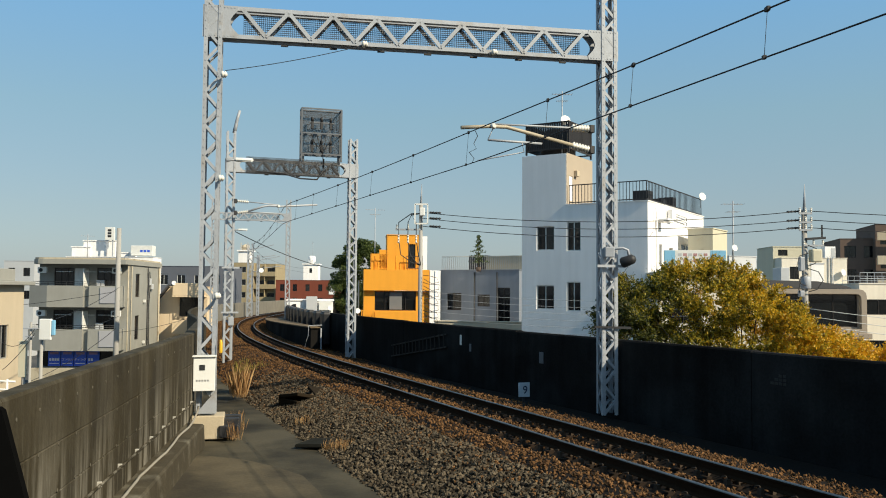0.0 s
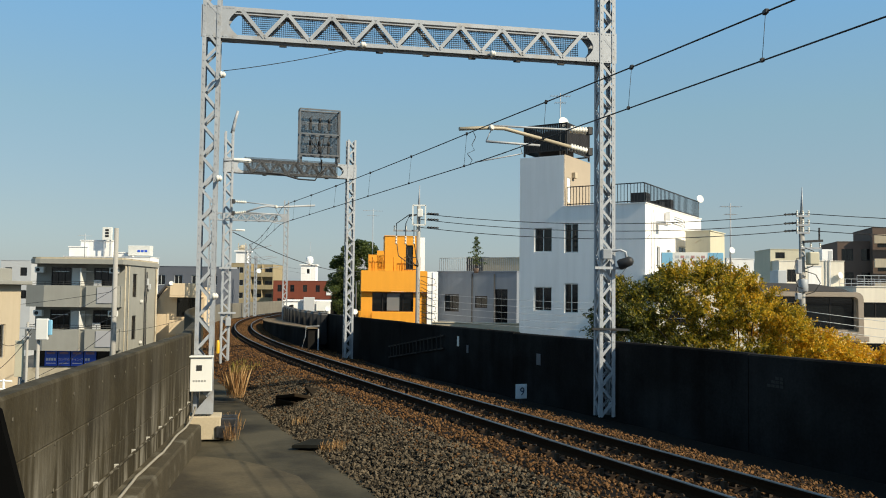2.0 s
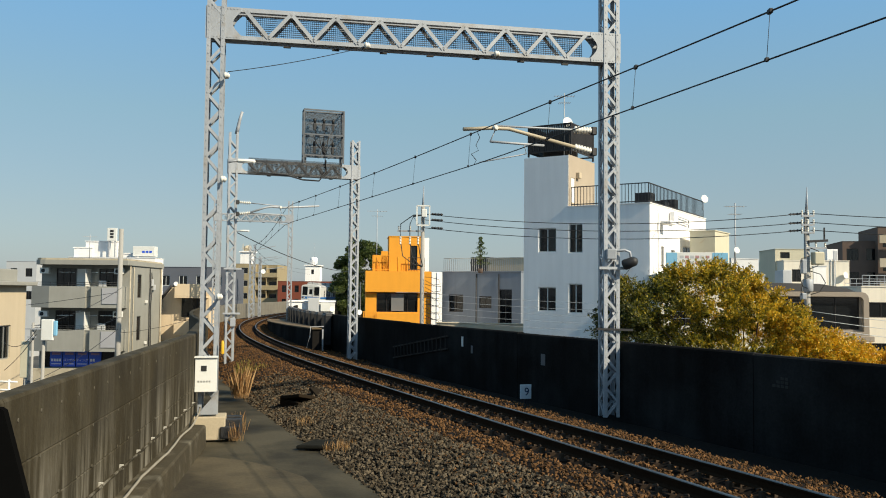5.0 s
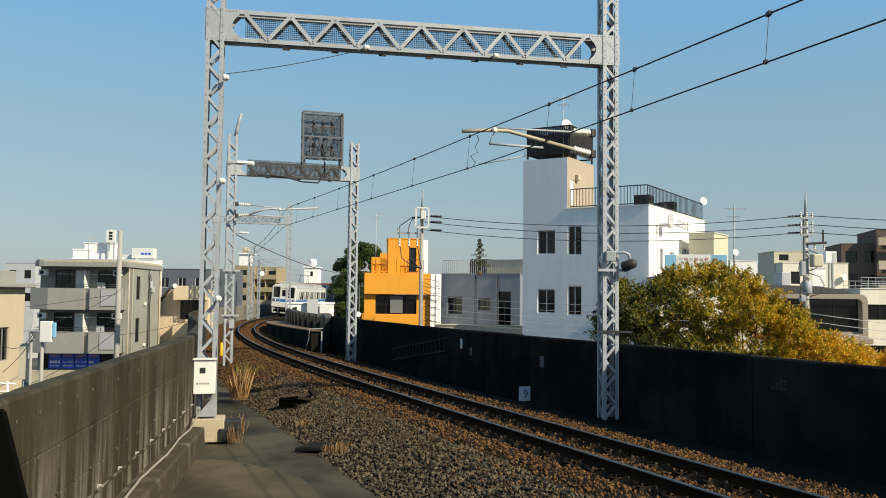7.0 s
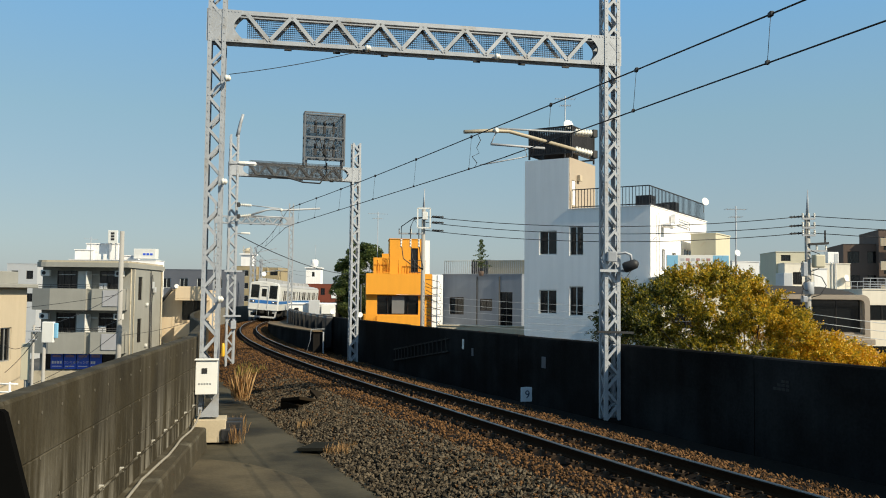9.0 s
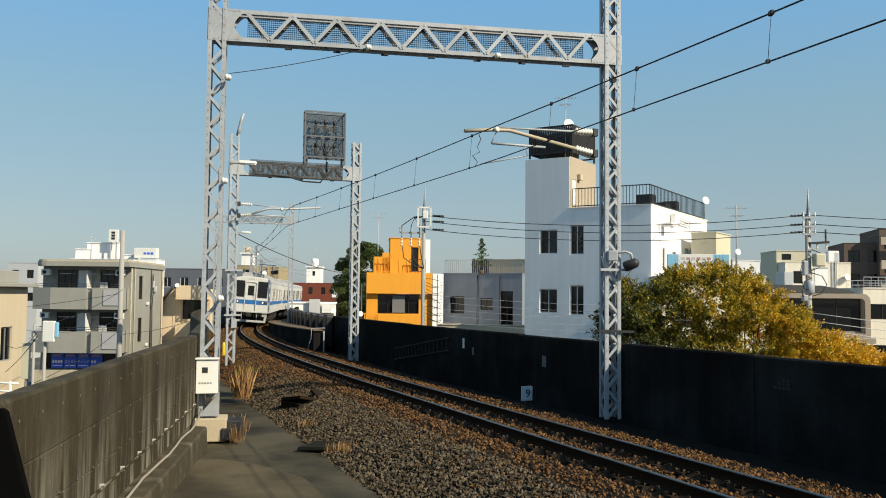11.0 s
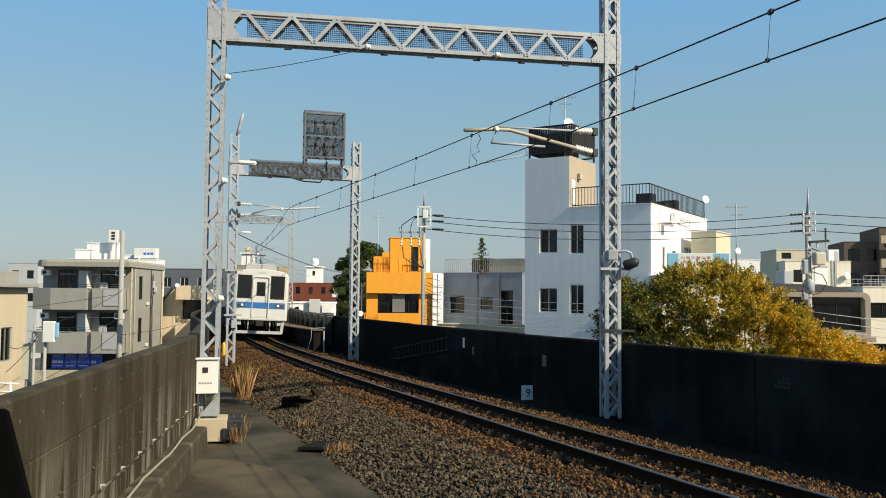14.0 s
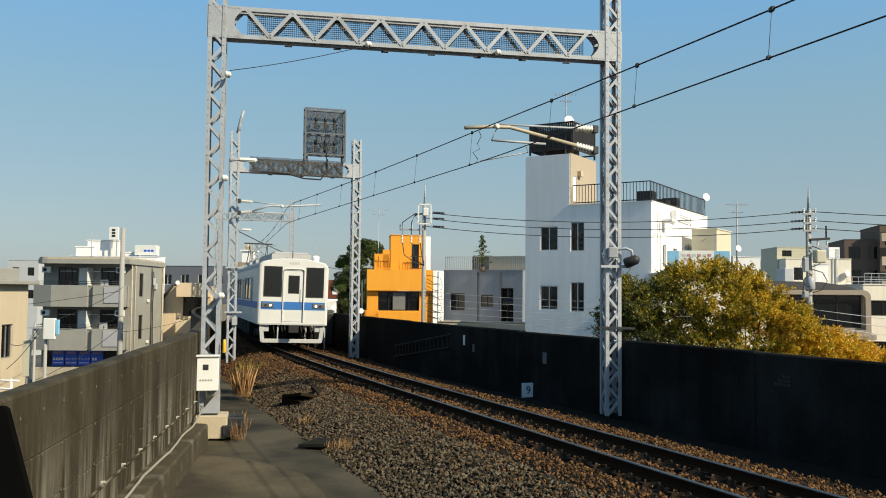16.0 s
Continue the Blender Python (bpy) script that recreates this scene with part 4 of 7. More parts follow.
# where the wires are held along the line, how far from the track's centre, and the sag of the messenger beyond
HELD = ((-24.0, -0.63, 0.18), (9.0, 0.22, 0.05), (27.0, -0.52, 0.36), (57.0, 0.2, 0.3), (86.0, -0.2, 0.3), (118.0, 0.2, 0.3), (150.0, -0.2, 0.3))


def overhead(s, lift, extra=0.0, sag=0.0):
    """A wire drawn straight from hold to hold."""
    for (a, u, d), (b, v, _) in zip(HELD, HELD[1:]):
        if s <= b:
            k = (s - a) / (b - a)
            p = at_track(a, u + extra, lift).lerp(at_track(b, v + extra, lift), k)
            return p - Vector((0, 0, sag * d * 4 * k * (1 - k)))


def contact(s):
    return overhead(s, 5.23)


def messenger(s):
    return overhead(s, 5.98, 0.06, 1.0)


wire("contact_wire", "dark copper contact wire above the track", [contact(s) for s in span(-22, 118, 1.5)], 0.0105)
wire("messenger_wire", "dark steel messenger wire above the contact wire", [messenger(s) for s in span(-22, 118, 1.5)], 0.0115)
for s in (-6.5, 0.5, 3.4, 6.2, 9.9, 13.2, 16.4, 19.8, 22.8, 25.2, 31, 36, 41, 46, 52, 65, 72, 79):
    bm = bmesh.new()
    a, b = contact(s), messenger(s)
    tube(bm, [a, b], 0.004, 5)
    box(bm, (-0.025, -0.05, -0.03), (0.025, 0.05, 0.03), Matrix.Translation(b), 0.01)
    box(bm, (-0.02, -0.03, -0.015), (0.02, 0.03, 0.03), Matrix.Translation(a))
    solid("dropper", bm, M_WIRE, "thin dropper wire with a clamp between the overhead wires", "wire", "overhead droppers")
bm = bmesh.new()
a, b = contact(9.6), messenger(9.6)
tube(bm, [a, a + Vector((0.05, 0, 0.1)), a + Vector((-0.06, 0, 0.24)), a + Vector((0.1, 0.05, 0.33)), a + Vector((0.04, 0, 0.44)), a.lerp(b, 0.82) + Vector((0.08, 0, 0)), b + Vector((0.02, 0, -0.02))], 0.009, 6)
solid("jumper_cable", bm, M_WIRE, "looped jumper cable between the overhead wires", "wire")

M_ARM = mat("weathered_beige_tube", (0.37, 0.32, 0.235), 0.6, 0.1, 0.25, 4, 30, 0.1)
def insulator(bm, a, b, r=0.09, n=6):
    a, b = Vector(a), Vector(b)
    q = (b - a).to_track_quat("Z", "Y").to_matrix().to_4x4()
    L = (b - a).length
    prof = [(0.03, 0.0)]
    for i in range(n):
        z = L * (0.12 + 0.76 * i / (n - 1))
        prof += [(0.035, z - L * 0.05), (r, z), (0.035, z + L * 0.02)]
    prof.append((0.03, L))
    lathe(bm, prof, Matrix.Translation(a) @ q, 14)


def bracket(label, s, reach, top, flip=1, tube_paint=None):
    """A hinged catenary arm: a bent tube, a strut, ribbed insulators and a registration arm; reach: where its mast stands."""
    arm = thing("catenary_bracket", label, "bracket", post(s), "catenary brackets")
    f = flip
    o = reach
    bm = bmesh.new()
    tube(bm, [(f * -0.15 - (0.9 if f < 0 else 0) * f, 0, top + (0.1 if f < 0 else -0.12)), (f * 0.5, 0, top - 0.04), (f * 0.95, 0, top - 0.02), (f * 1.2, 0, top - 0.06), (f * (o - 0.75), 0, top - 0.3)], 0.042, 10)
    part("arm_tube", bm, tube_paint or M_ARM, arm, "steel tube")
    bm = bmesh.new()
    tube(bm, [(f * 0.6, 0, top + 0.02), (f * (o - 0.75), 0, top + 0.1)], 0.022, 8)
    part("strut", bm, M_STEEL, arm)
    for z0, z1 in ((top - 0.3, top - 0.38), (top + 0.1, top + 0.11)):
        bm = bmesh.new()
        insulator(bm, (f * (o - 0.78), 0, z0), (f * (o - 0.28), 0, z1))
        part("insulator", bm, M_INSUL, arm, "ribbed white porcelain insulator")
        bm = bmesh.new()
        box(bm, (min(f * (o - 0.3), f * (o - 0.18)), -0.07, z1 - 0.09), (max(f * (o - 0.3), f * (o - 0.18)), 0.07, z1 + 0.09), None, 0.01)
        part("hinge", bm, M_DARK, arm)
    bm = bmesh.new()
    tube(bm, [(f * 0.65, 0, top - 0.02), (f * 0.5, 0, top - 0.34)], 0.012, 6)
    tube(bm, [(f * 0.5, 0, top - 0.34), (f * 1.85, 0, top - 0.33)], 0.028, 8)
    part("registration_tube", bm, M_STEEL, arm)
    bm = bmesh.new()
    tube(bm, [(f * 1.35, 0, top - 0.36), (f * 1.4, 0, top - 0.55), (f * 1.2, 0, top - 0.6), (f * 0.25, 0, 5.26)], 0.016, 6)
    part("steady_arm", bm, M_STEEL, arm)
    bm = bmesh.new()
    lathe(bm, ((0.05, 0), (0.07, 0.05), (0.04, 0.1)), Matrix.Translation((f * 0.6, -0.02, top - 0.04)) @ pose(0, 0, 0, 90), 10)
    part("clamp", bm, M_INSUL, arm)
    return arm
bracket("beige catenary bracket with white insulators on the lattice mast", 9.4, 3.4, 6.08)
bracket("catenary bracket reaching out from the second portal's outer mast", 28.0, 2.6, 6.03, -1, M_STEEL)
wire("feeder_wire", "thin slack wire from the mast to the beam of the portal", [Vector((-4.635, 17.716, 6.955)).lerp(Vector((-1.772, 18.396, 7.717)), k / 12) - Vector((0, 0, 0.05 * 4 * (k / 12) * (1 - k / 12))) for k in range(13)], 0.008)

# ---- on the portals ----
# signal board seen from behind
def signal_board():
    ob = thing("signal_board", "grey steel framed signal board seen from behind on the portal", "signal", Matrix.Translation((-5.27, 36.3, 7.88)) @ pose(0, 0, 0, 0, 0, 17))
    W, H, D = 1.72, 2.27, 0.42
    for x in (-W / 2, W / 2):
        for y in (0, D):
            bm = bmesh.new()
            bar(bm, (x, y, 0), (x, y, H), 0.06)
            part("post", bm, M_BOARD, ob)
    for z in (0.3, 1.2, H):
        bm = bmesh.new()
        for y in (0, D):
            bar(bm, (-W / 2, y, z), (W / 2, y, z), 0.06)
        for x in (-W / 2, W / 2):
            bar(bm, (x, 0, z), (x, D, z), 0.05)
        part("frame", bm, M_BOARD, ob)
    bm = bmesh.new()
    k = -W / 2
    while k < W / 2:
        box(bm, (k - 0.008, D, 0.25), (k + 0.008, D + 0.012, H))
        k += 0.028
    k = 0.3
    while k < H:
        box(bm, (-W / 2, D + 0.013, k - 0.008), (W / 2, D + 0.02, k + 0.008))
        k += 0.028
    for x in (-W / 2, W / 2):
        j = 0.05
        while j < D:
            box(bm, (x - 0.005, j - 0.005, 0.3), (x + 0.005, j + 0.005, H))
            j += 0.06
    part("mesh_panel", bm, mat("board_back", (0.07, 0.075, 0.085), 0.6, 0.2, 0.15, 3, 30, 0.05), ob)
    for row, z in ((0, 1.68), (1, 0.68)):
        bm = bmesh.new()
        bar(bm, (-0.55, 0.1, z), (0.55, 0.1, z), 0.06)
        part("lamp_rail", bm, M_BOARD, ob)
        for x in (-0.4, 0.0, 0.4):
            bm = bmesh.new()
            box(bm, (x - 0.06, 0.03, z - 0.28), (x + 0.06, 0.12, z + 0.02), None, 0.015)
            lathe(bm, ((0.05, 0.0), (0.07, 0.14), (0.03, 0.2)), Matrix.Translation((x, 0.09, z + 0.05)), 10)
            tube(bm, [(x, 0.05, z - 0.25), (x * 0.9, -0.02, z - 0.4), (x * 0.5, 0.0, z - 0.5)], 0.018, 6)
            part("lamp_unit", bm, M_DARK, ob)
    bm = bmesh.new()
    for x in (-0.45, -0.2, 0.0, 0.2, 0.45):
        tube(bm, [(x, 0.03, 1.15), (x * 0.7, -0.04, 0.8), (0.05, -0.03, 0.4), (0.08, 0.0, -0.3)], 0.02, 6)
    part("cable", bm, M_WIRE, ob)
    for x in (-W / 2 + 0.1, W / 2 - 0.1):
        bm = bmesh.new()
        bar(bm, (x, 0.2, -0.05), (x, 0.2, 0.3), 0.08)
        part("bracket", bm, M_BOARD, ob)
    bm = bmesh.new()
    pts = [(-3.6, 0.05, -0.55), (-1.6, -0.06, -0.62), (-0.9, -0.1, -0.8), (-0.2, -0.12, -0.82), (0.1, -0.05, -0.4), (0.1, 0.0, 0.1)]
    tube(bm, pts, 0.035, 6)
    part("cable_loom", bm, M_WIRE, ob)
signal_board()


def flood_lamp(m):
    ob = thing("mast_lamp", "white enamelled street-style lamp on a short arm", "lamp", m, "mast lamps")
    bm = bmesh.new()
    tube(bm, [(0, 0, 0), (0.12, 0, 0.03), (0.25, 0, 0.03)], 0.025, 8)
    part("arm", bm, M_STEEL, ob)
    bm = bmesh.new()
    prism(bm, ((0.0, -0.06), (0.18, -0.08), (0.38, -0.05), (0.41, 0.0), (0.38, 0.05), (0.18, 0.08), (0.0, 0.06)), 0.0, 0.08, Matrix.Translation((0.18, 0, 0)))
    bmesh.ops.bevel(bm, geom=list(bm.edges), offset=0.025, segments=2, affect="EDGES")
    part("head", bm, M_WHITE, ob, "white enamelled lamp head")
    return ob
flood_lamp(pose(-4.697, 18.179, 5.101, 0, 0, 15))
flood_lamp(pose(-8.78, 35.4, 4.8, 0, 0, 15))


def round_insulator(m):
    bm = bmesh.new()
    prof = ((0.02, -0.07), (0.065, -0.05), (0.075, -0.01), (0.05, 0.01), (0.075, 0.03), (0.02, 0.07))
    lathe(bm, prof, pose(0, 0, 0, 0, 90), 16)
    box(bm, (-0.02, 0.06, -0.02), (0.02, 0.2, 0.02))
    solid("spool_insulator", bm, M_INSUL, "white porcelain spool insulator bolted to the steel", "insulator", "spool insulators", at=m)
for x, y, z in ((-4.656, 17.716, 6.872), (-4.676, 17.716, 4.668), (-4.697, 17.716, 2.196), (-1.751, 18.375, 7.737), (1.133, 18.931, 7.737)):
    round_insulator(pose(x, y, z, 0, 0, 11))

# white control box on the first mast
cb = thing("control_box", "white steel control cabinet fixed to the lattice mast", "cabinet", pose(-4.944, 17.737, 0.239, 0, 0, 14))
bm = bmesh.new()
box(bm, (-0.22, -0.2, 0.0), (0.22, 0.07, 0.7), None, 0.012)
part("body", bm, M_WHITE, cb)
bm = bmesh.new()
box(bm, (-0.25, -0.24, 0.7), (0.24, 0.06, 0.725), None, 0.005)
part("lid", bm, M_WHITE, cb)
bm = bmesh.new()
box(bm, (-0.095, -0.212, 0.43), (0.015, -0.198, 0.54), None, 0.004)
part("lock", bm, M_DARK, cb, "black latch plate")
for i in range(5):
    bm = bmesh.new()
    box(bm, (-0.16 + i * 0.055, -0.204, 0.2), (-0.125 + i * 0.055, -0.2, 0.235))
    part("label_bar", bm, M_FRAME, cb)
# gusset plate and junk behind it
bm = bmesh.new()
prism(bm, ((0, 0), (0.42, 0), (0.42, 0.5)), 0, 0.02, pose(-5.119, 17.768, -0.255, 90, 0, 12))
solid("mast_stiffener", bm, M_STEEL, "triangular steel plate at the mast's foot", "plate")
bm = bmesh.new()
lathe(bm, ((0.028, 0.0), (0.036, 0.02), (0.036, 0.22), (0.02, 0.28)), pose(-4.635, 17.819, 1.001), 12)
solid("cable_cover", bm, mat("yellow_plastic", (0.75, 0.42, 0.03), 0.45, 0, 0.08, 4, 30, 0.0), "yellow plastic sleeve on a stay at the mast", "cover")
# loudspeaker lamp on the inner mast
ob = thing("mast_floodlight", "grey floodlight on a curved arm on the lattice mast", "lamp", pose(4.017, 19.416, 3.247, 0, 0, 0))
bm = bmesh.new()
tube(bm, [(-0.25, 0, 0.05), (0.1, -0.02, 0.1), (0.22, -0.03, 0.05), (0.25, -0.03, -0.15)], 0.03, 8)
part("arm", bm, M_STEEL, ob)
bm = bmesh.new()
lathe(bm, ((0.05, 0.2), (0.11, 0.14), (0.125, -0.1), (0.11, -0.14)), Matrix.Translation((0.2, -0.05, -0.2)) @ pose(0, 0, 0, 70, 0, 60), 16)
part("head", bm, M_DARK, ob, "dark floodlight head")
bm = bmesh.new()
box(bm, (-0.32, -0.12, -0.12), (-0.1, 0.05, 0.12), None, 0.02)
part("junction_box", bm, M_STEEL, ob)
bm = bmesh.new()
bar(bm, (3.481, 19.416, 1.537), (4.326, 19.518, 1.516), 0.05)
solid("mast_crossbar", bm, M_DARK, "dark steel crossbar on the lattice mast", "bar")

# ---- the town ----
M_TOWER = mat("white_stucco", (0.89, 0.87, 0.85), 0.85, 0, 0.05, 0.6, 25, 0.12, streak=0.07)
M_CREAMWALL = mat("cream_render", (0.5, 0.42, 0.305), 0.85, 0, 0.07, 0.8, 25, 0.15, streak=0.08)
M_BEIGE = mat("beige_render", (0.55, 0.47, 0.35), 0.85, 0, 0.09, 0.8, 25, 0.15, streak=0.1)
M_GREYTILE = mat("grey_beige_tile", (0.285, 0.283, 0.258), 0.8, 0, 0.12, 0.8, 25, 0.12, streak=0.05)
M_YELLOW = mat("orange_yellow_render", (0.74, 0.315, 0.022), 0.75, 0, 0.06, 0.8, 25, 0.1, streak=0.05)
M_BLUEGREY = mat("blue_grey_siding", (0.2, 0.225, 0.265), 0.8, 0, 0.08, 0.8, 25, 0.1, streak=0.08)
M_BRICK = mat("red_brick_render", (0.2, 0.058, 0.036), 0.85, 0, 0.12, 0.6, 25, 0.15, streak=0.06)
M_BROWN = mat("brown_tile", (0.14, 0.10, 0.08), 0.8, 0, 0.12, 0.8, 25, 0.1)
M_CHARCOAL = mat("charcoal_roof", (0.05, 0.05, 0.055), 0.7, 0, 0.15, 1, 20, 0.1)
M_CREAMBOX = mat("pale_yellow_panel", (0.55, 0.51, 0.38), 0.7, 0, 0.05, 0.8, 25, 0.08, streak=0.05)
M_LBLUE = mat("pale_blue_board", (0.22, 0.48, 0.68), 0.5, 0, 0.06, 1, 20, 0.0)
M_SIGNBLUE = mat("deep_blue_film", (0.03, 0.1, 0.62), 0.4, 0, 0.1, 2, 20, 0.0)
M_SHEET = mat("grey_sheet", (0.52, 0.53, 0.54), 0.55, 0.2, 0.08, 1, 20, 0.05)
M_BLACKPIT = mat("black_screen", (0.022, 0.018, 0.016), 0.6, 0.1, 0.15, 2, 20, 0.05)


def frame_of(x, y, turn):
    return pose(x, y, 0, 0, 0, turn)


def sides_of(W, D, z0):
    """Where the four facades stand, in a house's own space."""
    return {"front": Matrix.Translation((0, 0, z0)), "right": Matrix.Translation((W, 0, z0)) @ pose(0, 0, 0, 0, 0, 90),
            "back": Matrix.Translation((W, D, z0)) @ pose(0, 0, 0, 0, 0, 180), "left": Matrix.Translation((0, D, z0)) @ pose(0, 0, 0, 0, 0, -90)}


def storey_box(house, W, D, z0, z1, wall_mat, wins=None, t=0.18, at=None, parapet=0.0, roof_mat=None, fmat=None, sill=False, bars=1, curtains=0.0, coping=0.04):
    """A block with four real walls, its windows {side: [(x0, z0, x1, z1)]} with z above the ground datum, and a flat roof."""
    at = at or Matrix()
    wins = wins or {}
    top = z1 + parapet
    rng = random.Random(int(W * 100 + z1 * 10))
    for side, m in sides_of(W, D, z0).items():
        length = W if side in ("front", "back") else D
        inset = 0 if side in ("front", "back") else t
        holes = [(a - inset, b - z0, c - inset, d - z0) for a, b, c, d in wins.get(side, ())]
        mm = at @ m @ Matrix.Translation((inset, 0, 0))
        bm = bmesh.new()
        facade(bm, length - 2 * inset, top - z0, holes, t, mm)
        part("wall", bm, wall_mat, house)
        for h in holes:
            window(house, mm, h, t, fmat or M_FRAME, bars, 0.05, sill, curtain=rng.choice((0, 0.45, 0.8)) if curtains else 0.0)
    bm = bmesh.new()
    box(bm, (t, t, z1 - 0.12), (W - t, D - t, z1), at)
    part("roof", bm, roof_mat or M_CHARCOAL, house)
    if coping:
        bm = bmesh.new()
        o = 0.04
        for lo, hi in (((-o, -o), (W + o, t + o)), ((-o, D - t - o), (W + o, D + o)), ((-o, t + o), (t + o, D - t - o)), ((W - t - o, t + o), (W + o, D - t - o))):
            box(bm, (*lo, top), (*hi, top + coping), at)
        part("coping", bm, wall_mat, house)
    bm = bmesh.new()
    for z in (z0 + 0.05,):
        box(bm, (t, t, z), (W - t, D - t, z + 0.1), at)
    part("inner_floor", bm, M_ROOM, house)


def railing(house, pts, h=1.0, gap=0.12, material=None, mid=0):
    """Upright bars between a top and a bottom rail along pts."""
    material = material or M_DARK
    rail = None
    for a, b in zip(pts, pts[1:]):
        a, b = Vector(a), Vector(b)
        for z in [h] + [h * (i + 1) / (mid + 1) for i in range(mid)] + [0.08]:
            bm = bmesh.new()
            bar(bm, a + Vector((0, 0, z)), b + Vector((0, 0, z)), 0.045)
            one = part("handrail" if rail is None else "rail", bm, material, house)
            rail = rail or one
    bm = bmesh.new()
    for a, b in zip(pts, pts[1:]):
        a, b = Vector(a), Vector(b)
        n = max(1, int((b - a).length / gap))
        for i in range(n + 1):
            p = a.lerp(b, i / n)
            box(bm, (p.x - 0.012, p.y - 0.012, p.z), (p.x + 0.012, p.y + 0.012, p.z + h))
    tagged(part("railing_infill", bm, material, rail), kind="stuff")


def air_unit(parent, m):
    bm = bmesh.new()
    box(bm, (-0.3, -0.15, 0.1), (0.3, 0.15, 0.5), m, 0.02)
    unit = part("air_conditioner", bm, M_WHITE, parent, "white air conditioner outdoor unit")
    bm = bmesh.new()
    lathe(bm, ((0.13, 0), (0.13, 0.02), (0.04, 0.03)), m @ Matrix.Translation((-0.08, -0.152, 0.3)) @ pose(0, 0, 0, 90), 16)
    part("fan_grille", bm, M_DARK, unit)


def dish(m, size=0.45):
    ob = thing("satellite_dish", "round white satellite dish on a short bracket", "dish", m, "satellite dishes")
    bm = bmesh.new()
    prof = [(size * k / 6, 0.12 * size * (k / 6) ** 2) for k in range(1, 7)] + [(size * 0.98, 0.12 * size + 0.015)] + [(size * k / 6, 0.12 * size * (k / 6) ** 2 + 0.015) for k in range(5, 0, -1)]
    lathe(bm, prof, pose(0, 0, 0, 78, 0, 20), 18)
    part("reflector", bm, M_WHITE, ob)
    bm = bmesh.new()
    tube(bm, [(0, 0.05, 0), (0, 0.25, -0.1), (0, 0.25, -0.6)], 0.025, 6)
    part("bracket", bm, M_STEEL, ob)
    return ob


def aerial(x, y, z0, z1, label="thin steel rooftop television aerial", turn=0, w=1.2):
    ob = thing("tv_aerial", label, "aerial", pose(x, y, z0, 0, 0, turn), "rooftop aerials")
    bm = bmesh.new()
    tube(bm, [(0, 0, 0), (0, 0, z1 - z0)], 0.03, 6)
    part("mast", bm, M_STEEL, ob)
    bm = bmesh.new()
    for dz, ww in ((-0.15, w), (-0.5, w * 0.55)):
        bar(bm, (-ww / 2, 0, z1 - z0 + dz), (ww / 2, 0, z1 - z0 + dz), 0.025)
        for i in range(7):
            x0 = -ww / 2 + ww * i / 6
            bar(bm, (x0, -0.25, z1 - z0 + dz), (x0, 0.25, z1 - z0 + dz), 0.012)
    tagged(part("aerial_array", bm, M_STEEL, ob), kind="stuff")
    return ob


# white office building with a stair tower
WB = thing("office_building", "white stuccoed office building with a taller stair tower", "building", frame_of(3.9, 43.5, -32))
storey_box(WB, 2.45, 3.4, GROUND_Z, 9.27, M_TOWER, {"front": [(0.83, 4.42, 1.81, 5.64), (0.83, 1.45, 1.81, 2.66), (0.83, -1.6, 1.81, -0.4)]}, fmat=M_FRAME_WHITE, sill=False, coping=0.0, at=Matrix.Translation((0.17, 0, 0)))
storey_box(WB, 4.17, 9.8, GROUND_Z, 6.66, M_TOWER, {"front": [(0.04, 4.36, 0.78, 5.82), (0.04, 1.38, 0.78, 2.84), (0.04, -1.6, 0.78, -0.2)],
           "right": [(3.3, 3.1, 4.0, 4.6), (1.7, 3.6, 2.2, 4.7), (5.4, 2.9, 7.4, 4.9), (3.3, 0.2, 4.0, 1.6)]}, at=Matrix.Translation((2.62, 0, 0)), fmat=M_FRAME_WHITE, sill=False)
storey_box(WB, 2.45, 5.8, GROUND_Z, 6.66, M_TOWER, {}, at=Matrix.Translation((0.17, 3.4, 0)), coping=0.0)
bm = bmesh.new()
facade(bm, 3.36, 2.62, [(0.3, 0.25, 0.75, 1.5)], 0.03, Matrix.Translation((2.622 + 0.03, 0.03, 6.68)) @ pose(0, 0, 0, 0, 0, 90))
part("tower_flank", bm, mat("tan_paint", (0.40, 0.335, 0.26), 0.85, 0, 0.07, 0.8, 25, 0.1), WB, "beige painted flank of the tower")
railing(WB, [(2.75, 0.12, 6.7), (6.69, 0.12, 6.7)], 0.95, 0.16)
railing(WB, [(6.69, 0.18, 6.7), (6.69, 9.7, 6.7)], 0.95, 0.22)
# plant and pipework behind the roof railing
for y, w, h in ((2.2, 0.7, 0.75), (4.4, 0.9, 0.55), (6.3, 0.6, 0.8)):
    bm = bmesh.new()
    box(bm, (5.3, y, 6.7), (6.1, y + w, 6.7 + h), None, 0.03)
    part("roof_plant", bm, M_DARK, WB, "dark rooftop machine")
for z in (6.1, 6.35):
    bm = bmesh.new()
    tube(bm, [(6.86, 3.9, z), (6.9, 4.2, z), (6.9, 6.0, z - 0.05), (6.86, 6.2, z - 0.2)], 0.03, 6)
    part("wall_pipe", bm, M_SHEET, WB)
bm = bmesh.new()
tube(bm, [(6.92, 0.35, 5.2), (5.2, -0.3, 2.6), (4.4, -0.6, 0.9)], 0.012, 5)
part("stay_wire", bm, M_WIRE, WB)
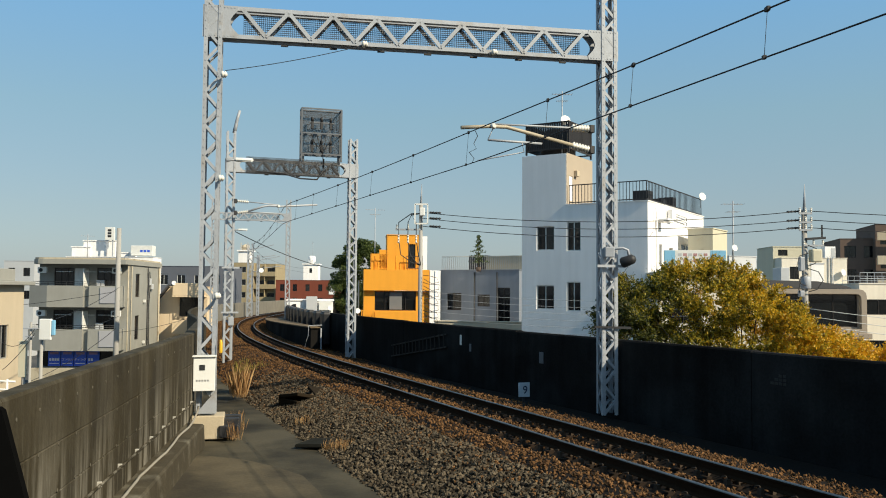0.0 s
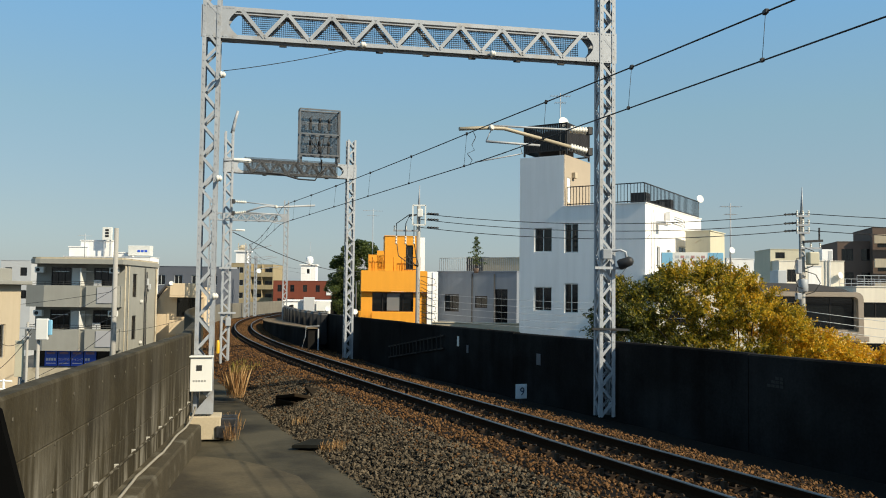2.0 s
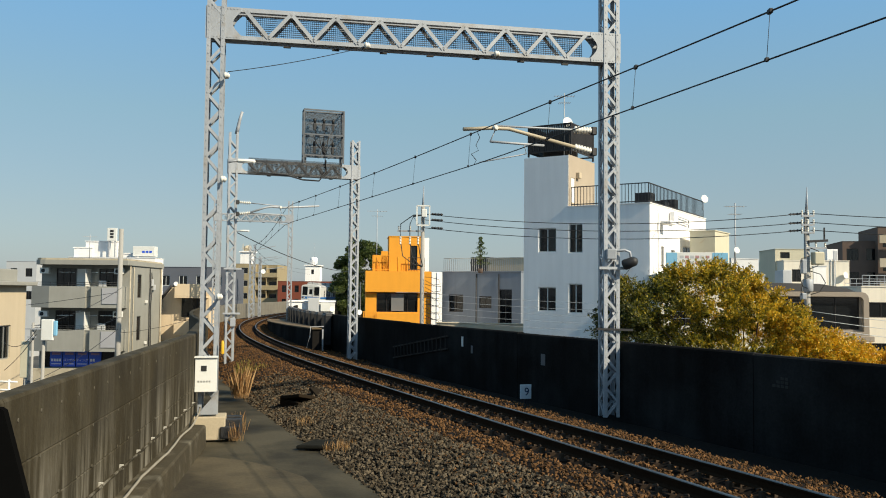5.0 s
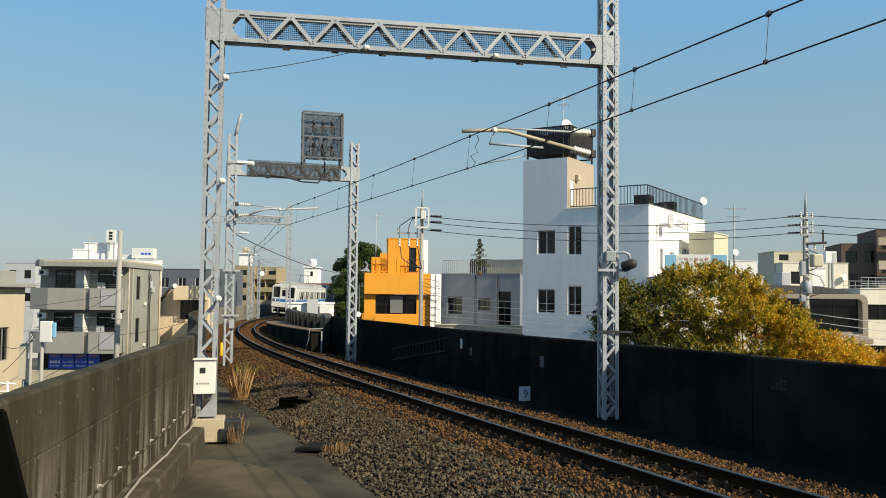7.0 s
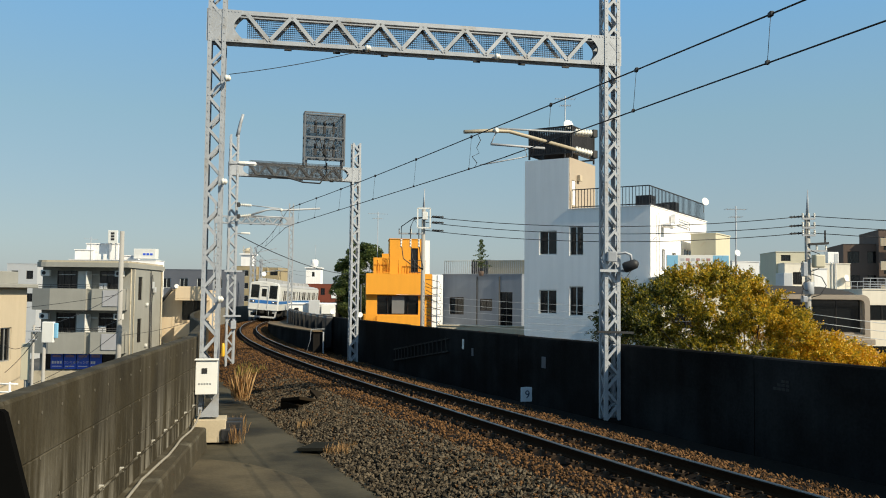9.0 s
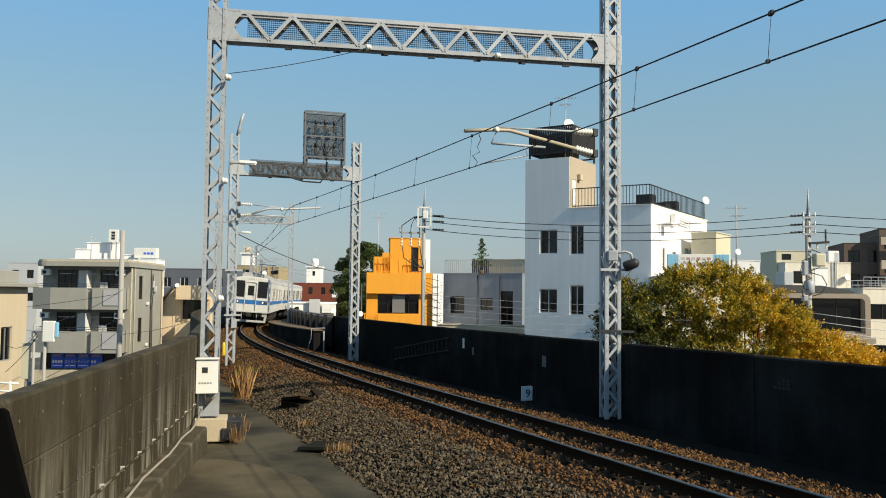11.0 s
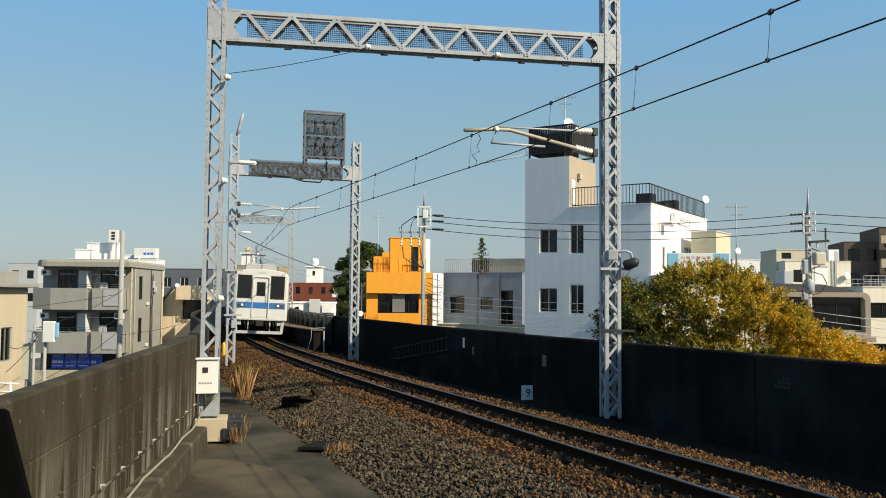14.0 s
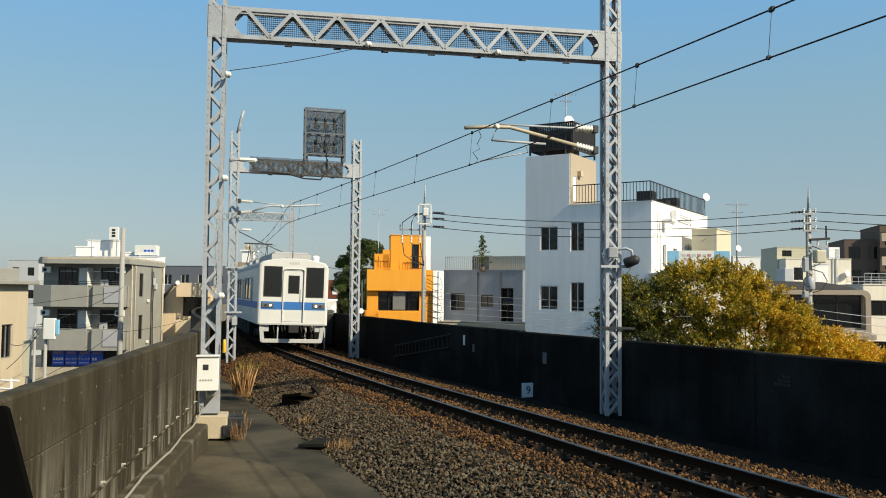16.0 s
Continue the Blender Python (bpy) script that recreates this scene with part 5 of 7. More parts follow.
# drainpipes and a lamp on the lit flank
bm = bmesh.new()
tube(bm, [(6.9, 0.9, 6.4), (6.94, 0.9, 6.2), (6.94, 0.9, -6)], 0.05, 8)
part("drainpipe", bm, M_TOWER, WB)
bm = bmesh.new()
box(bm, (6.85, 1.1, 5.75), (7.45, 2.0, 5.9), None, 0.02)
part("awning", bm, M_TOWER, WB)
bm = bmesh.new()
box(bm, (6.85, 2.9, 6.0), (7.1, 3.5, 6.5), None, 0.02)
part("vent_box", bm, M_TOWER, WB)
bm = bmesh.new()
box(bm, (2.66, 0.9, 8.2), (2.85, 1.2, 8.5), None, 0.02)
part("wall_lamp", bm, M_CREAMWALL, WB)
# dark slatted tank screen on the tower
scr = thing("tank_screen", "dark slatted screen round a water tank on the tower roof", "screen", frame_of(3.9, 43.5, -32) @ Matrix.Translation((0.35, 0.15, 9.34)))
bm = bmesh.new()
for x in (0.0, 2.35):
    for y in (0.0, 2.9):
        bar(bm, (x, y, 0), (x, y, 1.6), 0.08)
for z in (0.22, 1.56):
    for p, q in (((0, 0), (2.35, 0)), ((2.35, 0), (2.35, 2.9)), ((2.35, 2.9), (0, 2.9)), ((0, 2.9), (0, 0))):
        bar(bm, (*p, z), (*q, z), 0.07)
for k in range(24):
    x = 0.05 + k * 0.098
    box(bm, (x, -0.02, 0.25), (x + 0.07, 0.02, 1.55))
    y = 0.05 + k * 0.12
    box(bm, (2.33, y, 0.25), (2.37, y + 0.09, 1.55))
    box(bm, (-0.02, y, 0.25), (0.02, y + 0.09, 1.55))
tagged(part("slat_screen", bm, M_BLACKPIT, scr), kind="stuff")
bm = bmesh.new()
lathe(bm, ((0.85, 0.0), (0.9, 0.05), (0.9, 1.2), (0.6, 1.4), (0.1, 1.45)), Matrix.Translation((1.15, 1.4, 0.02)), 20)
part("tank", bm, M_BLACKPIT, scr)
dish(pose(6.15, 42.6, 11.0), 0.28)
dish(pose(14.6, 47.6, 7.75), 0.23)
aerial(6.05, 43.0, 9.3, 12.6, w=1.0)

# orange house
YB = thing("orange_house", "bright orange-yellow rendered house with a stepped roof terrace", "house", frame_of(-5.36, 57.6, 6))
storey_box(YB, 4.44, 3.6, GROUND_Z, 2.32, M_YELLOW, {"front": [(0.75, 0.98, 3.55, 2.28)]}, fmat=M_FRAME_DARK, bars=3, curtains=0.5, coping=0.0, t=0.25)
bm = bmesh.new()
box(bm, (-0.02, -0.35, 2.34), (4.43, 3.6, 3.76))
box(bm, (0.75, -0.32, 0.2), (3.6, -0.02, 0.9))
part("overhang", bm, M_YELLOW, YB)
storey_box(YB, 2.35, 2.6, 3.76, 6.15, M_YELLOW, {"front": [(1.45, 3.9, 1.95, 5.55)]}, at=Matrix.Translation((1.58, 0.5, 0)), fmat=M_FRAME_DARK, coping=0.05, bars=0)
bm = bmesh.new()
for x0, x1, z in ((0.5, 1.56, 4.85), (1.05, 1.56, 5.15)):
    box(bm, (x0, 0.55, 3.76), (x1, 0.8, z))
box(bm, (0.5, 0.8, 3.76), (0.72, 3.4, 4.85))
part("parapet", bm, M_YELLOW, YB)
bm = bmesh.new()
box(bm, (4.46, -0.3, GROUND_Z), (5.2, 3.2, 3.72), None, 0.02)
bar(bm, (4.85, -0.33, -5), (4.85, -0.33, 3.7), 0.05)
part("white_flank", bm, M_TOWER, YB, "white rendered flank")
bm = bmesh.new()
box(bm, (3.95, 0.5, 3.76), (4.34, 3.0, 6.1))
part("white_flank", bm, M_TOWER, YB, "white rendered flank")
bm = bmesh.new()
box(bm, (1.75, 0.0, 1.05), (2.6, 0.05, 2.22))
part("shutter", bm, mat("grey_shutter", (0.16, 0.16, 0.16), 0.5, 0, 0.1, 2, 20, 0.05), YB, "grey shutter panel")
bm = bmesh.new()
box(bm, (-0.18, -0.41, 0.955), (0.78, -0.34, 1.02))
fence = part("balcony_fence", bm, M_YELLOW, YB)
bm = bmesh.new()
box(bm, (0, -0.4, 0.05), (0.06, -0.35, 0.95))
slat = finish(bm, M_YELLOW)
for k in range(9):
    piece("slat", slat, fence, Matrix.Translation((-0.15 + k * 0.1, 0, 0)))
railing(YB, [(2.9, 0.1, 3.8), (4.0, 0.1, 3.8)], 0.9, 0.16)
railing(YB, [(0.45, 0.12, 3.78), (1.9, 0.12, 3.78)], 1.05, 0.24, M_YELLOW)
for x in (0.8, 1.5, 2.2, 2.75):
    bm = bmesh.new()
    tube(bm, [(x, 0.49, 3.8), (x, 0.49, 4.75)], 0.02, 6)
    part("wall_pipe", bm, M_YELLOW, YB)
bm = bmesh.new()
tube(bm, [(-0.35, -0.1, -2.0), (-0.35, -0.1, 3.0), (0.1, -0.1, 3.1)], 0.045, 8)
part("drainpipe", bm, M_FRAME, YB)
dish(pose(-7.4, 56.0, 1.17), 0.19)
dish(pose(-5.6, 56.0, 0.98), 0.18)
aerial(-4.95, 61.5, -1.0, 8.35, "tall thin television aerial mast", 10, 1.4)

# blue-grey house with a fenced roof
BB = thing("blue_grey_house", "blue-grey house in shade with a fenced roof terrace", "house", frame_of(-0.2, 62.5, -30))
storey_box(BB, 6.4, 6.5, GROUND_Z, 3.72, M_BLUEGREY, {"front": [(0.6, 0.95, 1.8, 2.2), (3.1, 1.25, 4.1, 2.1), (4.7, 0.1, 5.7, 2.6)], }, fmat=M_FRAME_DARK, coping=0.06, parapet=0.1)
bm = bmesh.new()
box(bm, (3.05, 1.4, 3.75), (6.4, 1.6, 4.85))
box(bm, (3.0, 1.35, 4.85), (6.45, 1.65, 4.92))
part("roof_screen", bm, M_BEIGE, BB, "beige roof screen wall")
railing(BB, [(0.05, 0.2, 3.8), (6.3, 0.2, 3.8)], 1.05, 0.16, M_FRAME)
bm = bmesh.new()
box(bm, (1.3, 2.0, 3.75), (2.9, 3.4, 5.0), None, 0.02)
part("roof_cabin", bm, M_CHARCOAL, BB, "dark roof cabin")
bm = bmesh.new()
for x in (2.9, 4.7):
    tube(bm, [(x, -0.06, 3.7), (x, -0.06, -5)], 0.045, 6)
part("drainpipe", bm, M_DARK, BB)
bm = bmesh.new()
box(bm, (0.0, 0, GROUND_Z), (6.6, 0.25, 0.35), None, 0.02)
box(bm, (-0.05, -0.05, 0.35), (6.65, 0.3, 0.43), None, 0.02)
solid("yard_wall", bm, M_BEIGE, "low beige rendered yard wall", "wall", at=frame_of(-0.5, 55, -12))
bm = bmesh.new()
lathe(bm, ((0.16, 0), (0.2, 0.3), (0.18, 0.32)), None, 12)
pot = solid("plant_pot", bm, M_BROWN, "brown pot on the roof terrace", "pot", at=Matrix.Translation((2.55, 60.6, 3.75)))

# apartment block with long balconies
AP = thing("apartment_block", "grey-beige tiled apartment block with balconies and blue window film", "building", frame_of(-27.75, 57.2, 2))
storey_box(AP, 6.2, 6.9, GROUND_Z, 4.0, M_GREYTILE, {"front": [(1.0, 2.0, 2.35, 3.75), (3.9, 2.0, 5.3, 3.75), (1.0, -0.95, 2.35, 0.85), (3.9, -0.95, 5.3, 0.85), (0.15, -3.05, 5.1, -1.5)],
           "right": [(1.1, 1.75, 2.0, 3.4), (1.1, -1.25, 2.0, 0.45)]}, at=Matrix.Translation((0, 1.25, 0)), fmat=M_FRAME_DARK, bars=2, coping=0.0)
bm = bmesh.new()
rim = [(0.75 - 0.85 * math.sin(t), 0.75 - 0.85 * math.cos(t)) for t in (1.57, 1.2, 0.8, 0.4, 0.0)]
prism(bm, rim + [(6.3, -0.1), (6.3, 8.2), (-0.1, 8.2)], 3.98, 4.3)
part("roof_slab", bm, M_GREYTILE, AP)
bm = bmesh.new()
prism(bm, [(x * 0.985 + 0.05, y * 0.985 + 0.05) for x, y in rim] + [(6.2, 0.0), (6.2, 8.1), (0.0, 8.1)], 4.3, 4.42)
part("roof_rim", bm, M_CONC, AP, "pale roof edge")
for z in (1.22, -1.72):
    bm = bmesh.new()
    outer = [(-0.35, 0.55), (1.05, 0.0), (3.46, 0.0), (3.46, 0.265), (3.84, 0.265), (3.84, 0.0), (5.86, 0.0), (5.86, 1.3)]
    inner = [(5.73, 1.3), (5.73, 0.3), (1.1, 0.3), (-0.22, 0.68), (-0.22, 1.3), (-0.35, 1.3)]
    prism(bm, outer + inner, z, z + 1.3)
    prism(bm, outer + [(-0.35, 1.3)], z - 0.16, z)
    bal = part("balcony", bm, M_GREYTILE, AP)
    bm = bmesh.new()
    for k in range(2):
        tube(bm, [(-0.3, 0.62, z + 1.42 + k * 0.14), (1.08, 0.08, z + 1.42 + k * 0.14), (5.8, 0.08, z + 1.42 + k * 0.14)], 0.018, 6)
    for x in (1.08, 2.3, 3.4, 4.6, 5.8):
        bar(bm, (x, 0.08, z + 1.28), (x, 0.08, z + 1.58), 0.03)
    part("handrail", bm, M_DARK, bal)
    bm = bmesh.new()
    box(bm, (3.3, 0.35, z + 0.0), (3.36, 1.25, z + 2.5))
    part("balcony_divider", bm, M_WHITE, bal, "white partition board")
    for x in (0.45, 5.45):
        air_unit(AP, Matrix.Translation((x, 0.7, z + 2.05)))
    bm = bmesh.new()
    box(bm, (4.6, -0.05, z + 0.12), (5.65, -0.005, z + 1.2))
    part("balcony_cover", bm, mat("grey_lilac_sheet", (0.36, 0.36, 0.38), 0.6, 0, 0.08, 1, 20, 0.05), bal, "pale sheet cover")
    # white panel added to imitate a patch of sunlight on the wall
    bm = bmesh.new()
    box(bm, (2.45, 1.15, z + 0.9), (2.98, 1.2, z + 2.5))
    part("hung_sheet", bm, M_WHITE, bal, "white panel in place of a sun patch on the wall")
for y, r, one in ((0.55, 0.05, M_CONC), (1.3, 0.03, M_CONC), (4.9, 0.03, M_DARK), (7.6, 0.06, M_CONC)):
    bm = bmesh.new()
    tube(bm, [(6.28, y, 3.9), (6.28, y, -6.2)], r, 8)
    part("drainpipe", bm, one, AP)
for y, z in ((4.0, 1.35), (4.0, -1.6)):
    bm = bmesh.new()
    box(bm, (6.21, y, z), (6.36, y + 0.25, z + 0.2), None, 0.02)
    part("vent_hood", bm, M_WHITE, AP)
bm = bmesh.new()
box(bm, (-0.2, 0.75, -4.1), (5.4, 1.24, -3.1), None, 0.02)
part("shop_ledge", bm, M_CONC, AP, "pale concrete ledge below the film")
for i in range(4):
    x = 0.75 + i * 0.88
    bm = bmesh.new()
    box(bm, (x, 1.235, -3.0), (x + 0.83, 1.255, -1.93))
    film = part("window_film", bm, M_SIGNBLUE, AP, "blue advertising film")
    bm = bmesh.new()
    box(bm, (x + 0.12, 1.226, -2.2), (x + 0.7, 1.234, -2.04))
    part("emblem_bar", bm, mat("faded_pink", (0.3, 0.2, 0.36), 0.5), film)
    bm = bmesh.new()
    box(bm, (x + 0.1, 1.226, -2.84), (x + 0.74, 1.234, -2.79))
    part("writing_bar", bm, M_WHITE, film)


def lettering(text, size, m, material, parent):
    """Flat lettering as a mesh, with the built-in font."""
    cu = bpy.data.curves.new("lettering", "FONT")
    cu.body, cu.size, cu.extrude, cu.align_x, cu.resolution_u = text, size, 0.004, "CENTER", 3
    tmp = bpy.data.objects.new("tmp", cu)
    scene.collection.objects.link(tmp)
    me = bpy.data.meshes.new_from_object(tmp.evaluated_get(bpy.context.evaluated_depsgraph_get()))
    bpy.data.objects.remove(tmp)
    me.materials.clear()
    me.materials.append(material)
    ob = new("lettering", me)
    ob.parent, ob.matrix_basis = parent, m
    return ob


for i, word in enumerate(("株式会社", "コンサル", "ティング", "募集")):
    if i in (1, 2):
        lettering(word, 0.205, Matrix.Translation((0.75 + i * 0.88 + 0.415, 1.23, -2.62)) @ pose(0, 0, 0, 90), M_WHITE, AP)
    else:
        for k in range(4 if i == 0 else 2):
            x = 0.75 + i * 0.88 + 0.08 + k * 0.18
            bm = bmesh.new()
            box(bm, (x, 1.226, -2.64), (x + 0.13, 1.234, -2.46))
            part("writing_bar", bm, M_WHITE, AP)

# meters, a bracket and loose cables on the flank
for y, z, h in ((5.1, 2.6, 0.5), (5.6, 2.3, 0.4), (6.1, -2.5, 0.7)):
    bm = bmesh.new()
    box(bm, (6.21, y, z), (6.4, y + 0.3, z + h), None, 0.02)
    part("meter_box", bm, M_SHEET, AP)
for y in (4.95, 5.3):
    bm = bmesh.new()
    tube(bm, [(6.26, y, 3.6), (6.3, y + 0.1, 2.9), (6.26, y - 0.05, 1.2), (6.28, y + 0.06, -2.0), (6.26, y, -6.0)], 0.03, 6)
    part("cable", bm, M_WIRE, AP)
# washing poles and folded boards on the balconies
for z in (1.22, -1.72):
    for x in (1.4, 3.0, 4.3):
        bm = bmesh.new()
        tube(bm, [(x, 0.55, z + 2.25), (x + 1.1, 0.55, z + 2.25)], 0.02, 6)
        part("washing_pole", bm, M_WHITE, AP)
    bm = bmesh.new()
    box(bm, (3.98, 0.95, z + 0.02), (4.5, 1.12, z + 1.7), None, 0.02)
    part("folded_board", bm, M_SHEET, AP)

# white plant rooms and hoardings behind the apartment block
PB = thing("white_rooftop_building", "white building with stepped plant rooms and rooftop hoardings", "building", frame_of(-31.8, 71.5, 0))
storey_box(PB, 7.3, 2.2, GROUND_Z, 5.0, M_TOWER, {})
for x0, x1, z in ((0.0, 1.6, 5.85), (0.95, 3.7, 6.4), (3.8, 5.2, 5.4)):
    bm = bmesh.new()
    box(bm, (x0, 1.0 + x0 * 0.1, 5.0), (x1, 2.1, z), None, 0.02)
    box(bm, (x0 - 0.05, 0.95 + x0 * 0.1, z), (x1 + 0.05, 2.15, z + 0.08))
    part("plant_room", bm, M_TOWER, PB)
bm = bmesh.new()
box(bm, (3.05, 0.4, 6.45), (3.85, 0.6, 7.55), None, 0.02)
ad = part("hoarding", bm, M_WHITE, PB, "white upright hoarding")
for z in (6.7, 6.95, 7.2):
    bm = bmesh.new()
    box(bm, (3.3, 0.385, z), (3.6, 0.398, z + 0.18))
    part("writing_bar", bm, M_DARK, ad)
bm = bmesh.new()
bar(bm, (3.2, 0.5, 5), (3.2, 0.5, 6.5), 0.08)
bar(bm, (3.7, 0.5, 5), (3.7, 0.5, 6.5), 0.08)
part("hoarding_frame", bm, M_STEEL, PB)
bm = bmesh.new()
box(bm, (5.35, 0.2, 5.15), (7.2, 1.0, 6.0), None, 0.02)
ad = part("hoarding", bm, M_WHITE, PB, "white wide hoarding with lettering")
for x in (6.15, 6.45, 6.75):
    bm = bmesh.new()
    box(bm, (x, 0.185, 5.45), (x + 0.22, 0.198, 5.62))
    part("writing_bar", bm, M_SIGNBLUE, ad)

# cream house by the outer parapet
CH = thing("cream_house", "cream rendered house with a flat eaves roof", "house", frame_of(-25.1, 34.0, 0))
storey_box(CH, 6.95, 2.8, GROUND_Z, 2.45, M_CREAMWALL, {"right": [(0.7, -0.6, 1.6, 0.8)], "front": [(5.0, -1.0, 6.1, 0.6), (5.0, -4.2, 6.1, -2.5)]}, fmat=M_FRAME, coping=0.0)
bm = bmesh.new()
box(bm, (-0.5, -0.5, 2.45), (7.3, 3.1, 2.62), None, 0.03)
box(bm, (-0.3, -0.2, 2.62), (6.6, 2.7, 3.15), None, 0.03)
part("eaves_board", bm, M_GREYTILE, CH)
bm = bmesh.new()
box(bm, (5.8, -0.6, 1.15), (7.0, 0.0, 1.25), None, 0.02)
part("canopy", bm, M_BROWN, CH, "brown window canopy")

# cream balcony house with a dark gable
KH = thing("gabled_house", "cream balcony house with a dark sloping flank", "house", frame_of(-22.6, 66.0, 0))
M_KH = mat("warm_cream_render", (0.66, 0.53, 0.37), 0.85, 0, 0.08, 0.8, 25, 0.1, streak=0.06)
storey_box(KH, 2.9, 3.2, GROUND_Z, 2.5, M_KH, {"front": [(0.75, 0.2, 2.6, 1.7), (0.75, -2.6, 2.6, -1.15)]}, fmat=M_FRAME_DARK, at=Matrix.Translation((1.4, 0, 0)))
bm = bmesh.new()
prism(bm, ((0.0, GROUND_Z), (1.39, GROUND_Z), (1.39, 2.5), (0.0, 0.75)), -6.0, -0.02, pose(0, 0, 0, 90))
part("gable", bm, M_KH, KH)
bm = bmesh.new()
prism(bm, ((-0.25, 0.55), (1.42, 2.62), (1.36, 2.74), (-0.35, 0.62)), -6.1, 0.25, pose(0, 0, 0, 90))
part("sloping_roof", bm, M_CHARCOAL, KH, "charcoal sloping roof")
for z in (1.85, -1.0):
    bm = bmesh.new()
    box(bm, (1.9, -1.0, z), (4.25, -0.85, z + 0.95), None, 0.02)
    box(bm, (1.9, -0.85, z), (2.05, 0, z + 0.95))
    box(bm, (1.9, -1.0, z - 0.12), (4.25, 0, z))
    part("balcony", bm, M_KH, KH)
dish(pose(-20.6, 65.0, 2.8), 0.17)

def plain_block(name, label, x, y, turn, W, D, z1, material, rows=0, cols=0, category="building", sides=("front",), win=(1.2, 1.3), pitch=3.0, fm=None, par=0.3):
    """A distant block with rows of real windows."""
    ob = thing(name, label, category, frame_of(x, y, turn), "distant buildings")
    wins = {}
    for s in sides:
        L = W if s in ("front", "back") else D
        wins[s] = [(L * (c + 0.5) / cols - win[0] / 2, z1 - 0.6 - win[1] - r * pitch, L * (c + 0.5) / cols + win[0] / 2, z1 - 0.6 - r * pitch)
                   for r in range(rows) for c in range(cols)] if rows else []
    storey_box(ob, W, D, GROUND_Z, z1, material, wins, fmat=fm or M_FRAME_DARK, parapet=par, coping=0.05)
    return ob


# far side of the curve
M_OLIVE = mat("olive_beige_tile", (0.33, 0.27, 0.165), 0.85, 0, 0.12, 0.8, 25, 0.1, streak=0.1)
ob = plain_block("beige_apartments", "tall beige apartment house with balconies far beyond the curve", -48.3, 195, -4, 4.2, 9, 8.2, M_OLIVE, 5, 1, win=(1.9, 1.35), pitch=2.9, fm=M_FRAME_WHITE)
bm = bmesh.new()
box(bm, (0.9, 1, 8.5), (3.6, 4, 11.2))
box(bm, (0.6, 0.7, 11.2), (3.9, 4.3, 11.5))
part("stair_head", bm, M_TOWER, ob, "white stair head")
bm = bmesh.new()
for k in (1.3, 2.9):
    bar(bm, (k, 1.6, 11.5), (k, 1.6, 13.2), 0.12)
bar(bm, (1.0, 1.6, 12.2), (3.3, 1.6, 12.2), 0.12)
lathe(bm, ((0.9, 11.55), (0.9, 12.6), (0.2, 12.9)), Matrix.Translation((2.1, 2.6, 0)), 16)
part("water_tank", bm, M_BEIGE, ob)
ob = plain_block("balcony_apartments", "beige apartment house with rows of open balconies", -43.6, 197, -4, 5.0, 9, 8.0, M_OLIVE, 5, 2, win=(1.7, 1.8), pitch=2.9)
for k in range(4):
    bm = bmesh.new()
    z = 8.0 - 1.5 - k * 2.9
    box(bm, (-0.1, -1.3, z - 1.05), (5.1, -1.18, z), None, 0.02)
    box(bm, (-0.1, -1.2, z - 1.15), (5.1, 0, z - 1.04))
    for x in (-0.1, 2.45, 5.0):
        box(bm, (x, -1.18, z - 1.0), (x + 0.1, 0, z + 1.85))
    part("balcony", bm, M_OLIVE, ob)
far_dish = dish(pose(-18.85, 88, 4.33), 0.25)
bm = bmesh.new()
tube(bm, [(0, 0.2, -0.1), (-0.95, 0.05, -0.1)], 0.03, 6)
part("arm", bm, M_STEEL, far_dish)
ob = plain_block("brick_building", "red brick building with a flat roof beyond the curve", -37.0, 188, -5, 14.3, 9, 4.2, M_BRICK, 2, 5, win=(0.95, 1.5), pitch=3.0)
bm = bmesh.new()
box(bm, (12.0, -0.12, 1.4), (13.4, -0.02, 3.9))
part("white_panel", bm, M_TOWER, ob)
ob = plain_block("white_stair_tower", "narrow white tower with a round water tank on top", -36.2, 220, 0, 3.8, 4, 8.6, M_TOWER, 1, 1, win=(0.7, 1.2))
bm = bmesh.new()
box(bm, (-0.3, -0.3, 8.95), (4.1, 4.3, 9.2))
lathe(bm, ((0.5, 9.2), (0.5, 9.5), (0.95, 9.7), (1.0, 10.6), (0.9, 11.1), (0.6, 11.3), (0.1, 11.35)), Matrix.Translation((1.9, 1.9, 0)), 18)
part("water_tank", bm, M_TOWER, ob)
aerial(-34.0, 221, 9.2, 15.0, w=0.5)
ob = plain_block("low_white_building", "low white roofed building inside the curve", -14.3, 78, 8, 4.2, 6, 1.3, M_TOWER, 0, 0, par=0.0)
bm = bmesh.new()
box(bm, (-0.1, -0.1, 1.36), (4.3, 6.1, 1.46))
part("roof_slab", bm, M_TOWER, ob)
bm = bmesh.new()
box(bm, (1.75, -0.5, 0.4), (2.75, -0.1, 1.75), None, 0.02)
part("roof_unit", bm, M_SHEET, ob, "grey rooftop unit")
bm = bmesh.new()
box(bm, (2.9, -0.6, 0.5), (4.15, -0.1, 1.3), None, 0.03)
part("white_van_body", bm, M_WHITE, ob)
plain_block("dark_flats", "dark grey flats behind the gabled house", -31.2, 92, 0, 7.5, 8, 4.5, mat("slate_siding", (0.11, 0.12, 0.145), 0.8, 0, 0.1, 0.8, 25, 0.1), 1, 4, win=(0.9, 1.1), fm=M_FRAME_WHITE)
plain_block("pale_flats", "pale grey flats at the edge of the town", -58, 112, 0, 4, 8, 5.6, M_SHEET, 2, 2, win=(0.9, 1.1))

